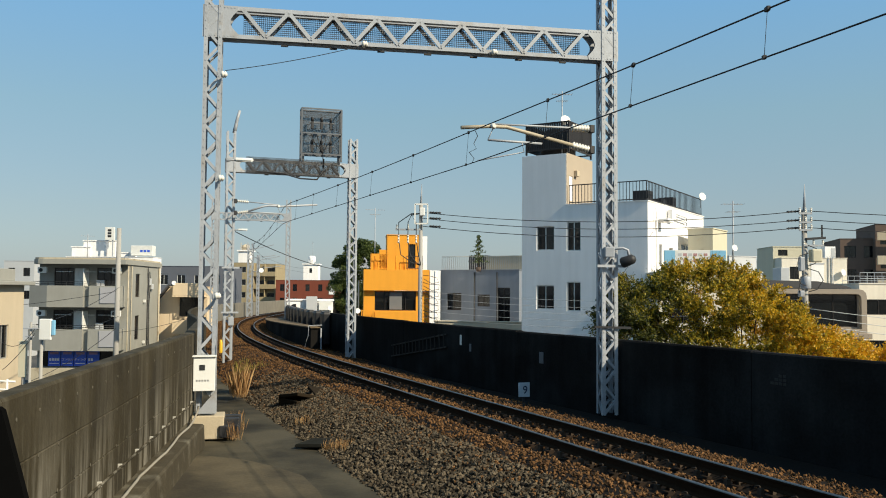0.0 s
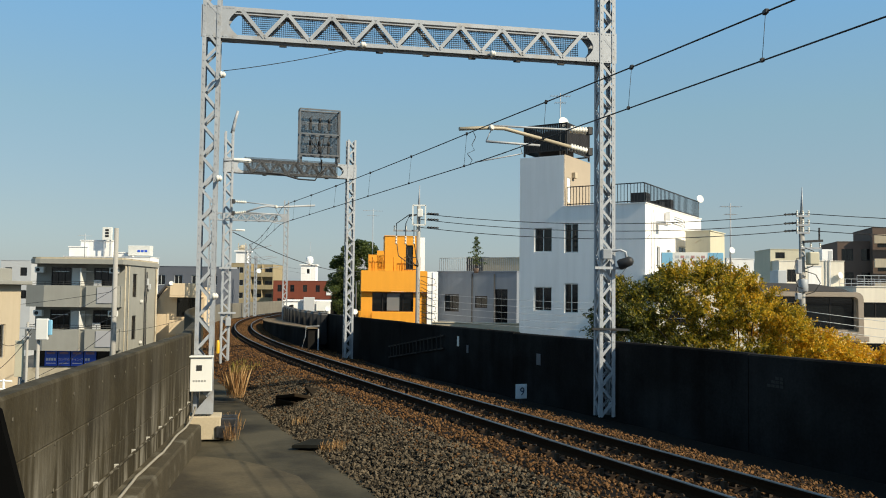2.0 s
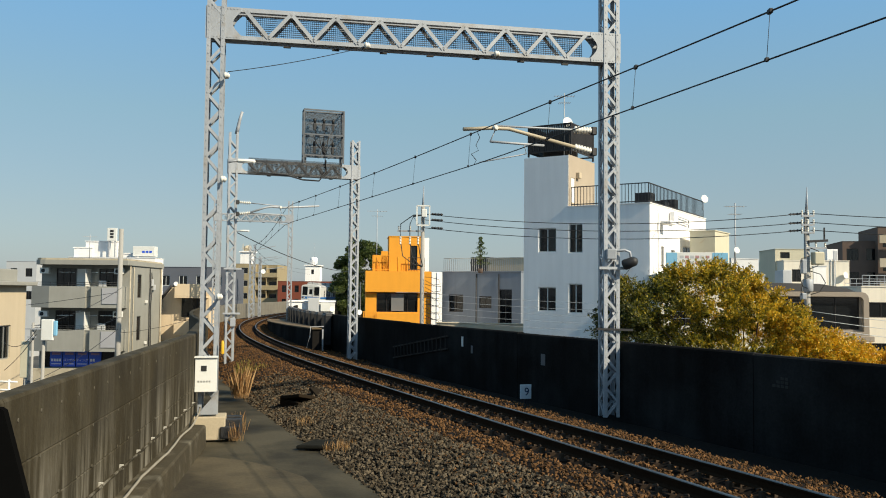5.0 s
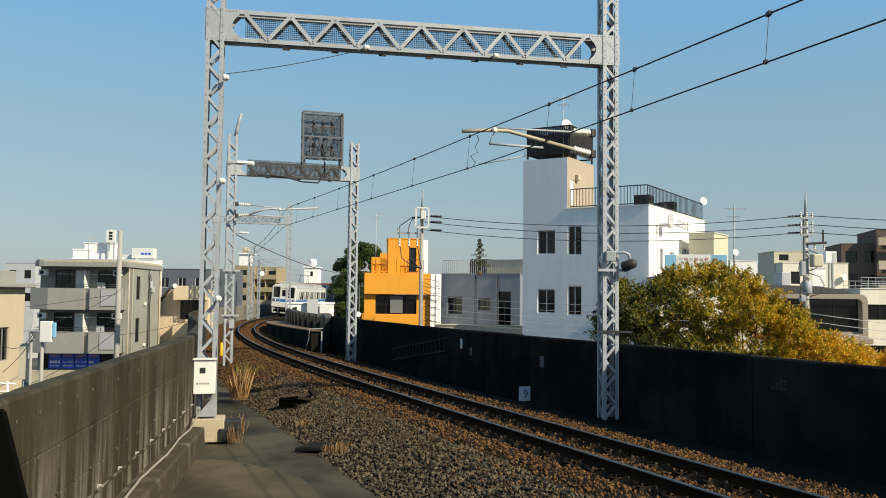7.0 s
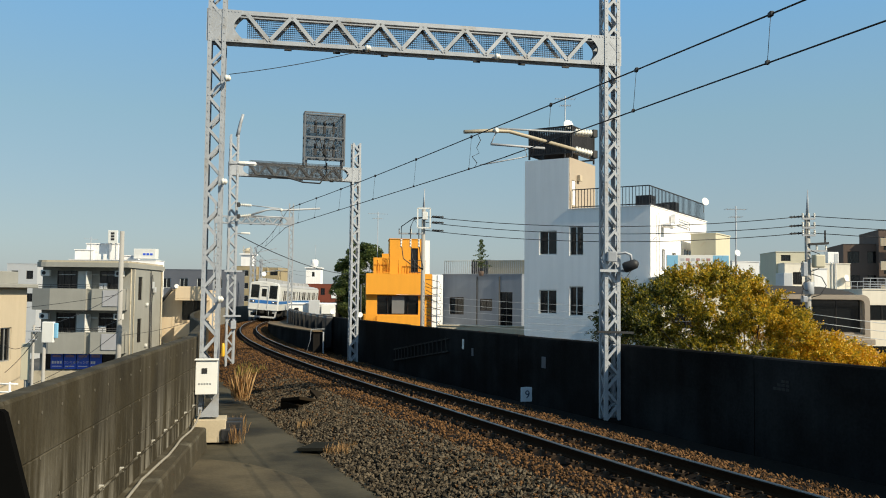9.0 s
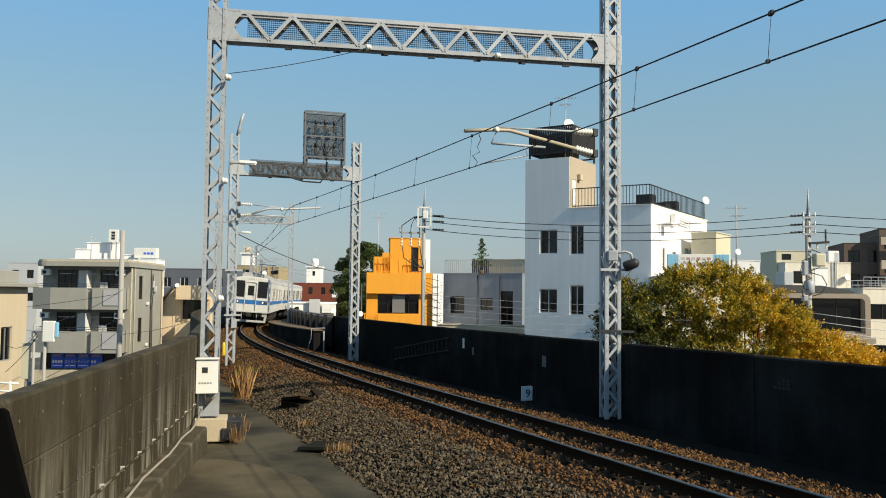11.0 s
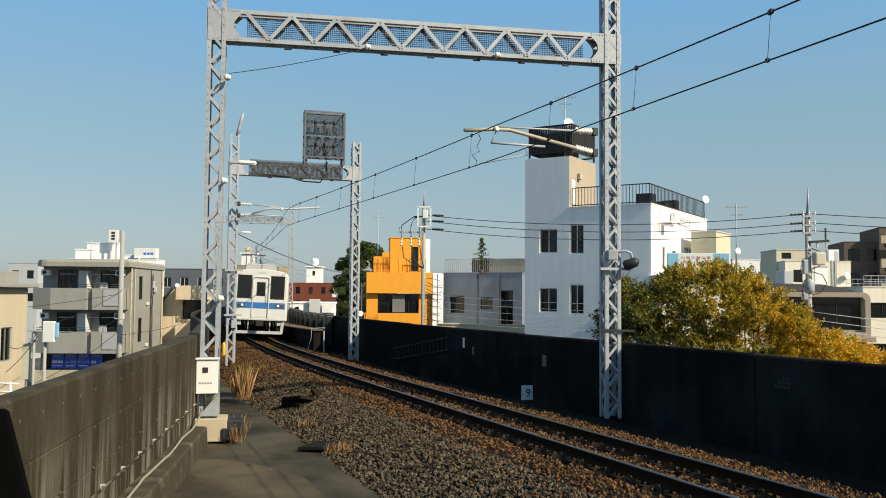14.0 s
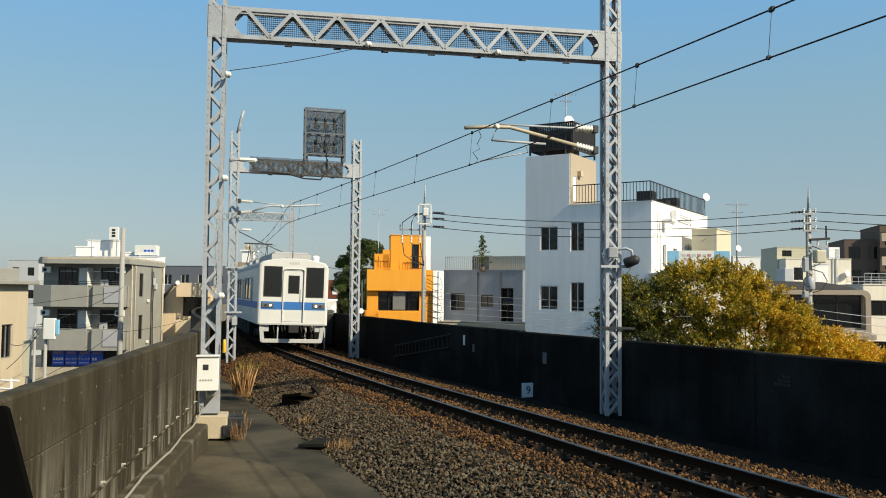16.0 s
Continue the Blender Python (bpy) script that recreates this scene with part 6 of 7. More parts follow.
# unseen flats added behind the evergreen, to shade the far line
plain_block("added_shade_flats", "unseen tall grey flats added behind the evergreen to shade the line", -15.0, 128, -6, 6.0, 24, 7.8, M_SHEET, 3, 2, win=(1.2, 1.4))

# beyond the yellow tree
M_IVORY = mat("ivory_render", (0.76, 0.7, 0.59), 0.85, 0, 0.07, 0.8, 25, 0.1, streak=0.08)
ob = plain_block("pale_annexe", "pale yellow panelled annexe with a flat roof", 12.66, 43.73, -34.5, 1.28, 2.5, 5.6, M_CREAMBOX, 0, 0, par=0.0)
bm = bmesh.new()
for z in (4.4, 5.0):
    bar(bm, (0.5, -0.03, z), (0.8, -0.03, z + 0.2), 0.03)
part("wall_bracket", bm, M_BEIGE, ob)
sg = thing("roof_sign", "long pale blue and white rooftop signboard with lettering", "sign", frame_of(9.5, 36.4, -5) @ Matrix.Translation((0, 0, 1.93)) @ Matrix.Diagonal((0.655, 0.655, 0.46, 1)))
bm = bmesh.new()
box(bm, (0, 0, 3.35), (4.0, 0.15, 4.85), None, 0.02)
part("board", bm, M_WHITE, sg)
for x0, x1 in ((0.0, 0.75), (2.95, 4.0)):
    bm = bmesh.new()
    box(bm, (x0 + 0.03, -0.012, 3.38), (x1 - 0.03, -0.003, 4.82))
    part("blue_panel", bm, M_LBLUE, sg, "pale blue panel")
for i in range(6):
    for z, w in ((4.3, 0.24), (3.75, 0.2)):
        bm = bmesh.new()
        box(bm, (0.9 + i * 0.33, -0.012, z), (0.9 + i * 0.33 + w, -0.003, z + 0.25))
        part("writing_bar", bm, mat("faded_red_ink", (0.45, 0.25, 0.25), 0.6) if i % 2 else M_SHEET, sg)
for x in (0.3, 2.0, 3.7):
    bm = bmesh.new()
    bar(bm, (x, 0.3, 2.0), (x, 0.3, 4.8), 0.07)
    part("sign_post", bm, M_STEEL, sg)
plain_block("sign_house", "cream house under the rooftop signboard", 9.3, 36.7, -5, 4.4, 3.2, 2.9, M_IVORY, 1, 2, category="house")
plain_block("grey_shed", "grey corrugated rooftop shed", 19.6, 58.0, 25, 2.5, 4, 4.85, M_SHEET, 0, 0, category="shed", par=0)
aerial(13.1, 38.2, 2.9, 6.5, w=0.9)
aerial(-25.2, 60.0, 4.4, 6.2, turn=30, w=0.9)

dish(pose(13.05, 37.9, 4.35), 0.15)
FH = thing("flat_roofed_house", "ivory flat-roofed house with a stair head and roof plant", "house", frame_of(30.0, 75, -3), "distant buildings")
storey_box(FH, 5.65, 7, GROUND_Z, 5.2, M_IVORY, {"front": [(0.7, 3.6, 1.5, 4.7), (1.75, 3.7, 2.3, 4.9)]}, fmat=M_FRAME_DARK, parapet=0.25, coping=0.06)
storey_box(FH, 2.7, 4.5, GROUND_Z, 6.55, M_CREAMBOX, {"front": [(0.45, 5.75, 1.3, 6.3)]}, fmat=M_FRAME_DARK, at=Matrix.Translation((-0.15, 1.8, 0)), coping=0.06)
bm = bmesh.new()
box(bm, (2.55, -0.03, 3.3), (3.65, -0.005, 4.95))
door = part("shutter", bm, M_TOWER, FH, "white shutter")
bm = bmesh.new()
box(bm, (2.5, -0.06, 4.95), (3.7, -0.03, 5.05))
part("shutter_head", bm, M_SHEET, door)
bm = bmesh.new()
box(bm, (4.05, 0.8, 5.45), (5.0, 1.6, 6.55), None, 0.03)
unit = part("roof_plant", bm, M_TOWER, FH, "white rooftop unit")
bm = bmesh.new()
box(bm, (4.62, 0.78, 5.6), (4.95, 0.8, 6.4))
part("vent_panel", bm, M_SHEET, unit)
for x in (4.05, 4.3, 4.42):
    bm = bmesh.new()
    tube(bm, [(x, 0.3, 5.6), (x, -0.06, 5.5), (x, -0.06, -3.0)], 0.035, 6)
    part("wall_pipe", bm, M_SHEET, FH)
bm = bmesh.new()
lathe(bm, ((0.05, 0.0), (0.28, 0.06), (0.3, 0.08)), Matrix.Translation((5.2, -0.2, 4.2)) @ pose(0, 0, 0, 80, 0, 30), 14)
part("wall_dish", bm, M_WHITE, FH, "white dish on the wall")
bm = bmesh.new()
box(bm, (-0.9, -2.4, GROUND_Z), (-0.15, -0.3, 4.55), None, 0.03)
part("side_annexe", bm, M_SHEET, FH, "grey side annexe")
railing(FH, [(5.0, -0.6, 3.1), (9.5, -0.6, 3.1)], 0.8, 0.5, M_STEEL, 1)
bm = bmesh.new()
box(bm, (4.6, -0.8, GROUND_Z), (9.6, 2.0, 3.1), None, 0.03)
part("terrace", bm, M_IVORY, FH)
GB = thing("glazed_hall", "low taupe hall with a wide dark window and a charcoal roof", "building", frame_of(18.0, 48.7, -2))
M_TAUPE = mat("taupe_render", (0.3, 0.255, 0.21), 0.85, 0, 0.1, 0.8, 25, 0.1, streak=0.06)
storey_box(GB, 6.0, 7, GROUND_Z, 2.45, M_TAUPE, {"front": [(0.3, 0.45, 5.7, 2.3)]}, fmat=M_FRAME_DARK, bars=3, coping=0.0)
bm = bmesh.new()
arch = [(-0.1, 2.33), (5.55, 2.33)] + [(5.55 + 0.25 * math.sin(a), 2.08 + 0.25 * math.cos(a)) for a in (0.5, 1.05, 1.57)] + [(5.8, 0.35), (-0.1, 0.35), (-0.1, -0.1), (6.1, -0.1), (6.1, 2.2)] + [(5.7 + 0.4 * math.cos(a), 2.2 + 0.4 * math.sin(a)) for a in (0.5, 1.05, 1.57)] + [(-0.1, 2.6)]
prism(bm, arch, 0.005, 0.3, pose(0, 0, 0, 90))
part("window_surround", bm, M_TAUPE, GB, "thick rounded window surround")
bm = bmesh.new()
prism(bm, ((-0.2, 2.62), (5.6, 2.62), (5.2, 2.8), (3.6, 3.05), (0.4, 3.1)), -7.2, -0.3, pose(0, 0, 0, 90))
part("hip_roof", bm, M_CHARCOAL, GB)
for z0, z1, out in ((-0.2, 0.1, 0.5), (-0.9, -0.55, 0.9)):
    bm = bmesh.new()
    box(bm, (-0.1, -out, z0), (6.3, 0.0, z1), None, 0.03)
    part("ledge", bm, M_TAUPE, GB)
ob = plain_block("beige_block", "ivory block with dark ribbon windows", 24.55, 50, -4, 9, 7, 2.62, M_IVORY, 2, 4, win=(1.75, 0.9), pitch=2.4)
railing(ob, [(0.1, 0.1, 2.9), (8.9, 0.1, 2.9)], 0.7, 0.4, M_STEEL, 1)
ob = plain_block("brown_apartments", "dark brown stepped apartment building", 50.7, 108, -12, 7.0, 9, 9.05, M_BROWN, 3, 3, win=(1.4, 1.5))
ob = plain_block("brown_tall_apartments", "taller brown and grey apartment building", 54.2, 106, -12, 8.0, 9, 10.75, M_BROWN, 4, 3, win=(1.6, 1.6))
for k in range(4):
    bm = bmesh.new()
    box(bm, (-0.1, -1.1, 9.0 - k * 3), (8.1, -0.95, 10.1 - k * 3), None, 0.02)
    part("balcony", bm, M_BEIGE if k % 2 else M_CREAMWALL, ob)

# low roofs away to the skyline
rng = random.Random(11)
cells = []
for _ in range(460):
    y = rng.uniform(130, 700)
    x = rng.uniform(-0.62, 0.62) * y
    s = 3.0
    near_track = min((Vector((x, y, 0)) - Vector((p[1], p[2], 0))).length for p in LINE[::20])
    if near_track < 16 or (-0.29 < x / y < -0.1 and y < 260):
        continue
    cells.append((x, y, rng.uniform(6, 13), rng.uniform(6, 12), rng.uniform(-3.2, 1.2) + (y > 300) * rng.uniform(0, 2.5), rng.uniform(-20, 20), rng.random()))
M_TOWN = [mat("town_plaster", (0.42, 0.40, 0.37), 0.9, 0, 0.1, 0.3, 4, 0.0, island=0.4), mat("town_roof", (0.14, 0.14, 0.15), 0.8, 0, 0.1, 0.3, 4, 0.0, island=0.5)]
bm = bmesh.new()
for x, y, w, dd, z, a, k in cells:
    m = pose(x, y, 0, 0, 0, a)
    n0 = len(bm.faces)
    box(bm, (-w / 2, -dd / 2, GROUND_Z), (w / 2, dd / 2, z), m)
    if k < 0.6:
        vs = [bm.verts.new(m @ Vector(p)) for p in ((-w / 2 - 0.4, -dd / 2 - 0.4, z), (w / 2 + 0.4, -dd / 2 - 0.4, z), (w / 2 + 0.4, dd / 2 + 0.4, z), (-w / 2 - 0.4, dd / 2 + 0.4, z), (-w / 2, 0, z + 2), (w / 2, 0, z + 2))]
        fs = [bm.faces.new([vs[i] for i in q]) for q in ((0, 1, 5, 4), (2, 3, 4, 5), (0, 4, 3), (1, 2, 5), (0, 3, 2, 1))]
        for f in fs:
            f.material_index = 1
solid("distant_roofs", bm, M_TOWN, "mixed pale houses and grey roofs out to the skyline", "houses", kind="stuff")

# ---- poles and street wires ----
M_POLE = mat("concrete_pole", (0.32, 0.31, 0.29), 0.85, 0, 0.12, 1, 25, 0.1, streak=0.1)
def pole(x, y, top, label, r=0.16, arms=(), spike=0.0, turn=0.0):
    ob = thing("utility_pole", label, "utility pole", pose(x, y, 0, 0, 0, turn), "utility poles")
    bm = bmesh.new()
    tube(bm, [(0, 0, GROUND_Z), (0, 0, top - spike)], r, 14, r * 0.72)
    part("shaft", bm, M_POLE, ob)
    if spike:
        bm = bmesh.new()
        tube(bm, [(0, 0, top - spike - 0.1), (0.03, 0, top)], r * 0.5, 8, 0.015)
        part("lightning_rod", bm, M_STEEL, ob)
    for z, w, off in arms:
        bm = bmesh.new()
        bar(bm, (off - w / 2, -0.12, z), (off + w / 2, -0.12, z), 0.07)
        arm = part("crossarm", bm, M_STEEL, ob)
        for k in (-0.45, 0.0, 0.45):
            bm = bmesh.new()
            insulator(bm, (off + k * w, -0.12, z + 0.03), (off + k * w, -0.12, z + 0.22), 0.05, 3)
            part("insulator", bm, M_INSUL, arm)
    return ob


def sagging(a, b, drop, n=14):
    a, b = Vector(a), Vector(b)
    return [a.lerp(b, k / n) - Vector((0, 0, drop * 4 * (k / n) * (1 - k / n))) for k in range(n + 1)]


P1 = pole(-0.98, 37.0, 7.0, "concrete utility pole with a switch frame and loose cables", 0.115, ((5.0, 1.1, -0.55),), 0.9)
bm = bmesh.new()
for a, b in (((-0.25, 5.25), (-0.25, 6.1)), ((0.3, 5.25), (0.3, 6.1)), ((-0.25, 6.1), (0.3, 6.1)), ((-0.25, 5.25), (0.3, 5.25))):
    bar(bm, (a[0], -0.25, a[1]), (b[0], -0.25, b[1]), 0.06)
part("switch_frame", bm, M_WHITE, P1)
bm = bmesh.new()
box(bm, (-0.05, -0.3, 5.6), (0.18, -0.1, 5.95), None, 0.03)
part("switch", bm, M_WHITE, P1, "white pole switch")
for k in (-0.45, 0.0, 0.4):
    bm = bmesh.new()
    x = -0.55 + k * 0.9
    tube(bm, [(0.0, -0.2, 5.7), (-0.4, -0.2, 5.65 - 0.1 * k), (x, -0.2, 5.3), (x, -0.2, 4.6), (x + 0.1, -0.2, 3.9), (x * 0.5 + 0.1, -0.2, 3.55), (0, -0.1, 3.45)], 0.022, 6)
    part("cable", bm, M_WIRE, P1)
    bm = bmesh.new()
    insulator(bm, (x, -0.2, 4.4), (x, -0.2, 4.75), 0.07, 3)
    part("insulator", bm, M_INSUL, P1)
# tangle of service wires
rng = random.Random(9)
bm = bmesh.new()
for k in range(7):
    z = 3.0 - k * 0.3
    tube(bm, [(0.12, -0.15, z), (0.35, -0.2, z + rng.uniform(-0.1, 0.1)), (0.75 + rng.uniform(-0.1, 0.1), -0.25, z - 0.1), (0.8, -0.25, z - 0.3), (0.5, -0.2, z - 0.35), (0.15, -0.15, z - 0.15)], 0.012, 5)
tagged(part("wire_tangle", bm, M_WIRE, P1), kind="stuff")
P2 = pole(14.1, 33.0, 6.6, "concrete utility pole with three cross brackets", 0.14, ((5.45, 0.5, 0.0), (5.1, 0.5, 0.0), (4.8, 0.5, 0.0), (4.2, 0.8, 0.3)), 1.0)
bm = bmesh.new()
box(bm, (0.15, -0.35, 3.55), (0.55, 0.05, 4.05), None, 0.05)
part("transformer", bm, M_CREAMBOX, P2, "cream pole transformer")
bm = bmesh.new()
lathe(bm, ((0.16, 2.5), (0.2, 2.55), (0.2, 2.95), (0.16, 3.0)), Matrix.Translation((0, -0.05, 0)), 14)
part("cable_closure", bm, M_STEEL, P2)
for x0, z0, x1, z1 in ((-0.3, 3.2, -0.12, 3.75), (-0.32, 2.2, -0.14, 2.45)):
    bm = bmesh.new()
    box(bm, (x0, -0.3, z0), (x1, -0.05, z1), None, 0.03)
    part("junction_box", bm, M_STEEL, P2, "grey junction box")
for k, (w, z0, z1) in enumerate(((0.5, 4.2, 3.4), (-0.45, 3.9, 2.6), (0.6, 3.3, 2.4), (-0.35, 3.1, 1.9))):
    bm = bmesh.new()
    tube(bm, [(0.05, -0.2, z0), (w * 0.7, -0.25, z0 - 0.12), (w, -0.25, (z0 + z1) / 2), (w * 0.6, -0.25, z1 + 0.1), (0.05, -0.2, z1)], 0.018, 6)
    part("cable", bm, M_WIRE, P2)
bm = bmesh.new()
bar(bm, (0.0, -0.15, 4.45), (0.75, -0.15, 4.5), 0.09)
bar(bm, (0.62, -0.15, 4.5), (0.62, -0.15, 5.0), 0.05)
part("bracket_arm", bm, M_DARK, P2)
for k in range(3):
    wire("service_wire", "pale service wire running down from the street pole", sagging((14.2, 32.9, 1.75 - 0.3 * k), (26.0, 31.0, 0.75 - 0.35 * k), 0.15), 0.012, 5, M_FRAME_WHITE)
P3 = pole(-15.9, 41.5, 5.3, "plain concrete utility pole beside the apartment block", 0.15)
P4 = pole(-15.45, 31.5, 0.25, "short grey pole by the cream house", 0.07)
P5 = pole(-14.83, 31.5, 1.2, "short white pole with a covered meter board", 0.08)
bm = bmesh.new()
box(bm, (-0.03, -0.2, 0.42), (0.42, -0.06, 1.2), None, 0.03)
part("meter_cover", bm, M_WHITE, P5, "white sheet over a meter board")
bm = bmesh.new()
box(bm, (0.425, -0.19, 0.6), (0.55, -0.08, 1.15), None, 0.02)
part("cover_edge", bm, M_LBLUE, P5, "pale blue sheet edge")
bm = bmesh.new()
box(bm, (-0.8, -0.1, -0.95), (-0.48, -0.06, 0.4), None, 0.01)
part("banner", bm, M_CREAMBOX, P5, "pale upright banner board")
P6 = pole(-15.14, 31.3, 1.08, "short galvanised pole by the cream house", 0.06)
bm = bmesh.new()
bar(bm, (-0.25, -0.08, 0.85), (0.3, -0.08, 0.85), 0.05)
bar(bm, (-0.15, -0.08, 0.55), (0.15, -0.08, 0.55), 0.05)
part("crossarm", bm, M_STEEL, P6)
for a, b, sag in (((-16.13, 31.20, 0.34), (-14.95, 31.20, 0.84), 0.35), ((-16.10, 31.20, -0.67), (-14.94, 31.20, 0.68), 0.1), ((-14.91, 31.20, 0.99), (-15.68, 41.20, 2.42), 0.2), ((-14.90, 31.20, 0.82), (-15.70, 41.20, 1.00), 0.25)):
    wire("drop_wire", "thin black drop wire beside the cream house", sagging(a, b, sag), 0.011)


for i, (za, zb, ze) in enumerate(((5.75, 5.55, 5.35), (5.5, 5.2, 5.0), (5.15, 4.9, 4.7))):
    wire("street_wire", "thin black street wire between concrete poles", sagging((-0.9, 36.9, za), (14.0, 32.9, zb), 0.42), 0.016)
    wire("street_wire", "thin black street wire between concrete poles", sagging((14.2, 32.9, zb), (36, 27, ze + 0.2), 0.5), 0.016)
    for x0, t in ((-0.6, 1), (13.95, -1)):
        bm = bmesh.new()
        z = (za if t > 0 else zb)
        insulator(bm, (x0, 36.8 if t > 0 else 33.0, z), (x0 + 0.5 * t, 36.7 if t > 0 else 33.1, z - 0.03), 0.06, 4)
        solid("strain_insulator", bm, M_DARK, "dark strain insulator at the wire's end", "insulator", "strain insulators")
for i in range(6):
    z = 2.3 - i * 0.28
    wire("service_wire", "thin grey service wire along the street", sagging((-0.8, 36.9, z), (13.9, 33.0, z - 0.2), 0.25), 0.007, 5, M_STEEL)
wire("slack_cable", "slack black cable between the portals", sagging((-8.7, 35.4, 4.75), (-6.2, 76, 4.3), 0.75), 0.018)
wire("service_wire", "thin service wire to the apartment block", sagging((-15.9, 41.4, 2.2), (-30, 44, 1.0), 0.3), 0.012)
wire("service_wire", "thin service wire to the apartment block", sagging((-15.9, 41.4, 1.6), (-22, 56, 0.4), 0.3), 0.012)
wire("service_wire", "thin service wire to the cream house", sagging((-15.9, 41.4, 0.4), (-17.7, 35, -1.8), 0.3), 0.012)
wire("service_wire", "thin service wire over the gabled house", sagging((-15.9, 41.4, 0.2), (-14.5, 60, 2.0), 0.5), 0.012)


# ---- trees ----
def leaf_mat(name, cols, scale, split=0.5):
    """Leaf colour that wanders through the crown, with leaf to leaf variation and some light through."""
    m = bpy.data.materials.new(name)
    m.use_nodes = True
    n, l = m.node_tree.nodes, m.node_tree.links
    b = n["Principled BSDF"]
    tc, no, gi = n.new("ShaderNodeTexCoord"), n.new("ShaderNodeTexNoise"), n.new("ShaderNodeNewGeometry")
    no.inputs["Scale"].default_value, no.inputs["Detail"].default_value = scale, 4
    l.new(tc.outputs["Object"], no.inputs["Vector"])
    mix = n.new("ShaderNodeMath")
    mix.operation = "MULTIPLY_ADD"
    l.new(gi.outputs["Random Per Island"], mix.inputs[0])
    mix.inputs[1].default_value = 0.5
    sx = n.new("ShaderNodeSeparateXYZ")
    l.new(tc.outputs["Object"], sx.inputs[0])
    # with split, colour runs darker and greener to the left and below
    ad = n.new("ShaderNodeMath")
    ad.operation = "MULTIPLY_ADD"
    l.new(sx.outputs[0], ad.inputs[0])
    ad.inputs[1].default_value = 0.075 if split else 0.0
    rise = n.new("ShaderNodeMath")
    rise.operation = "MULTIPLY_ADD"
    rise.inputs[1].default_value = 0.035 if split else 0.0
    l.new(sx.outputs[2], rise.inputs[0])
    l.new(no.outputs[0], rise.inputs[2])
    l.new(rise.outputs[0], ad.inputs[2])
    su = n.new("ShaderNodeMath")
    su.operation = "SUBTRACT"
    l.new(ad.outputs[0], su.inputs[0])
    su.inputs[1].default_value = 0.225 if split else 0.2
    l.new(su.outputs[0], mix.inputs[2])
    ramp = n.new("ShaderNodeValToRGB")
    e = ramp.color_ramp.elements
    e[0].position, e[1].position = 0.2, 0.85
    e[0].color, e[1].color = (*cols[0], 1), (*cols[-1], 1)
    for i, c in enumerate(cols[1:-1]):
        k = e.new(0.2 + 0.65 * (i + 1) / (len(cols) - 1))
        k.color = (*c, 1)
    l.new(mix.outputs[0], ramp.inputs[0])
    l.new(ramp.outputs[0], b.inputs["Base Color"])
    b.inputs["Roughness"].default_value = 0.55
    tr = n.new("ShaderNodeBsdfTranslucent")
    l.new(ramp.outputs[0], tr.inputs["Color"])
    ms = n.new("ShaderNodeMixShader")
    ms.inputs[0].default_value = 0.4
    l.new(b.outputs[0], ms.inputs[1])
    l.new(tr.outputs[0], ms.inputs[2])
    l.new(ms.outputs[0], n["Material Output"].inputs[0])
    return m


M_BARK = mat("tree_bark", (0.09, 0.065, 0.045), 0.95, 0, 0.3, 4, 30, 0.5)


def tree(label, x, y, top, radius, depth, crown_low, n_clumps, per, leaf, leaf_m, seed, outline=None, category="tree", puff=0.0):
    """A tapered trunk, limbs and a crown of small leaves in uneven clumps, with gaps."""
    g = np.random.default_rng(seed)
    ob = thing("tree", label, category, pose(x, y, 0))
    bm = bmesh.new()
    h = top - GROUND_Z
    tube(bm, [(0, 0, GROUND_Z), (0.05, 0, GROUND_Z + h * 0.3), (-0.05, 0.05, crown_low + 0.4 * (top - crown_low))], 0.22, 10, 0.08)
    part("trunk", bm, M_BARK, ob)
    clumps = []
    mid = (top + crown_low) / 2
    hh = (top - crown_low) / 2
    while len(clumps) < n_clumps:
        u = g.normal(size=3)
        u /= np.linalg.norm(u)
        r = g.uniform(0.35, 1.0) ** 0.5
        c = np.array([u[0] * radius * r, u[1] * depth * r, mid + u[2] * hh * r])
        if outline and c[2] > outline(c[0]) - g.uniform(-0.06, 0.5):
            continue
        clumps.append(c)
    bm = bmesh.new()
    for c in clumps[::max(1, n_clumps // 45)]:
        a = Vector((c[0] * 0.1, c[1] * 0.1, crown_low - 0.6 + g.uniform(0, 0.5)))
        e = Vector(c)
        tube(bm, [a, a.lerp(e, 0.5) + Vector((0, 0, 0.15)), e], 0.05, 5, 0.012)
    tagged(part("branchwork", bm, M_BARK, ob), kind="stuff")
    vs, fs, k = [], [], 0
    size_c = 0.3
    for c in clumps:
        spread = size_c * g.uniform(0.7, 1.5)
        axis = g.normal(size=3)
        axis[2] = abs(axis[2]) * 0.8
        axis /= np.linalg.norm(axis)
        for _ in range(per):
            p = c + g.normal(size=3) * spread * 0.26 + axis * g.uniform(-1, 1) * spread * 1.7
            if puff:
                u = g.normal(size=3)
                p = c + u / np.linalg.norm(u) * puff * g.uniform(0.6, 1.05) * np.array([1, 1, 0.75])
            q, _r = np.linalg.qr(g.normal(size=(3, 3)))
            s = leaf * g.uniform(0.7, 1.3)
            a, b = q[0] * s, q[1] * s * 0.55
            vs += [p - a, p + b - a * 0.1, p + a, p - b - a * 0.1]
            fs.append((k, k + 1, k + 2, k + 3))
            k += 4
    me = bpy.data.meshes.new("crown")
    me.from_pydata([tuple(v) for v in vs], [], fs)
    me.materials.append(leaf_m)
    crown = new("crown", me)
    crown.parent = ob
    tagged(crown, kind="stuff")
    return ob


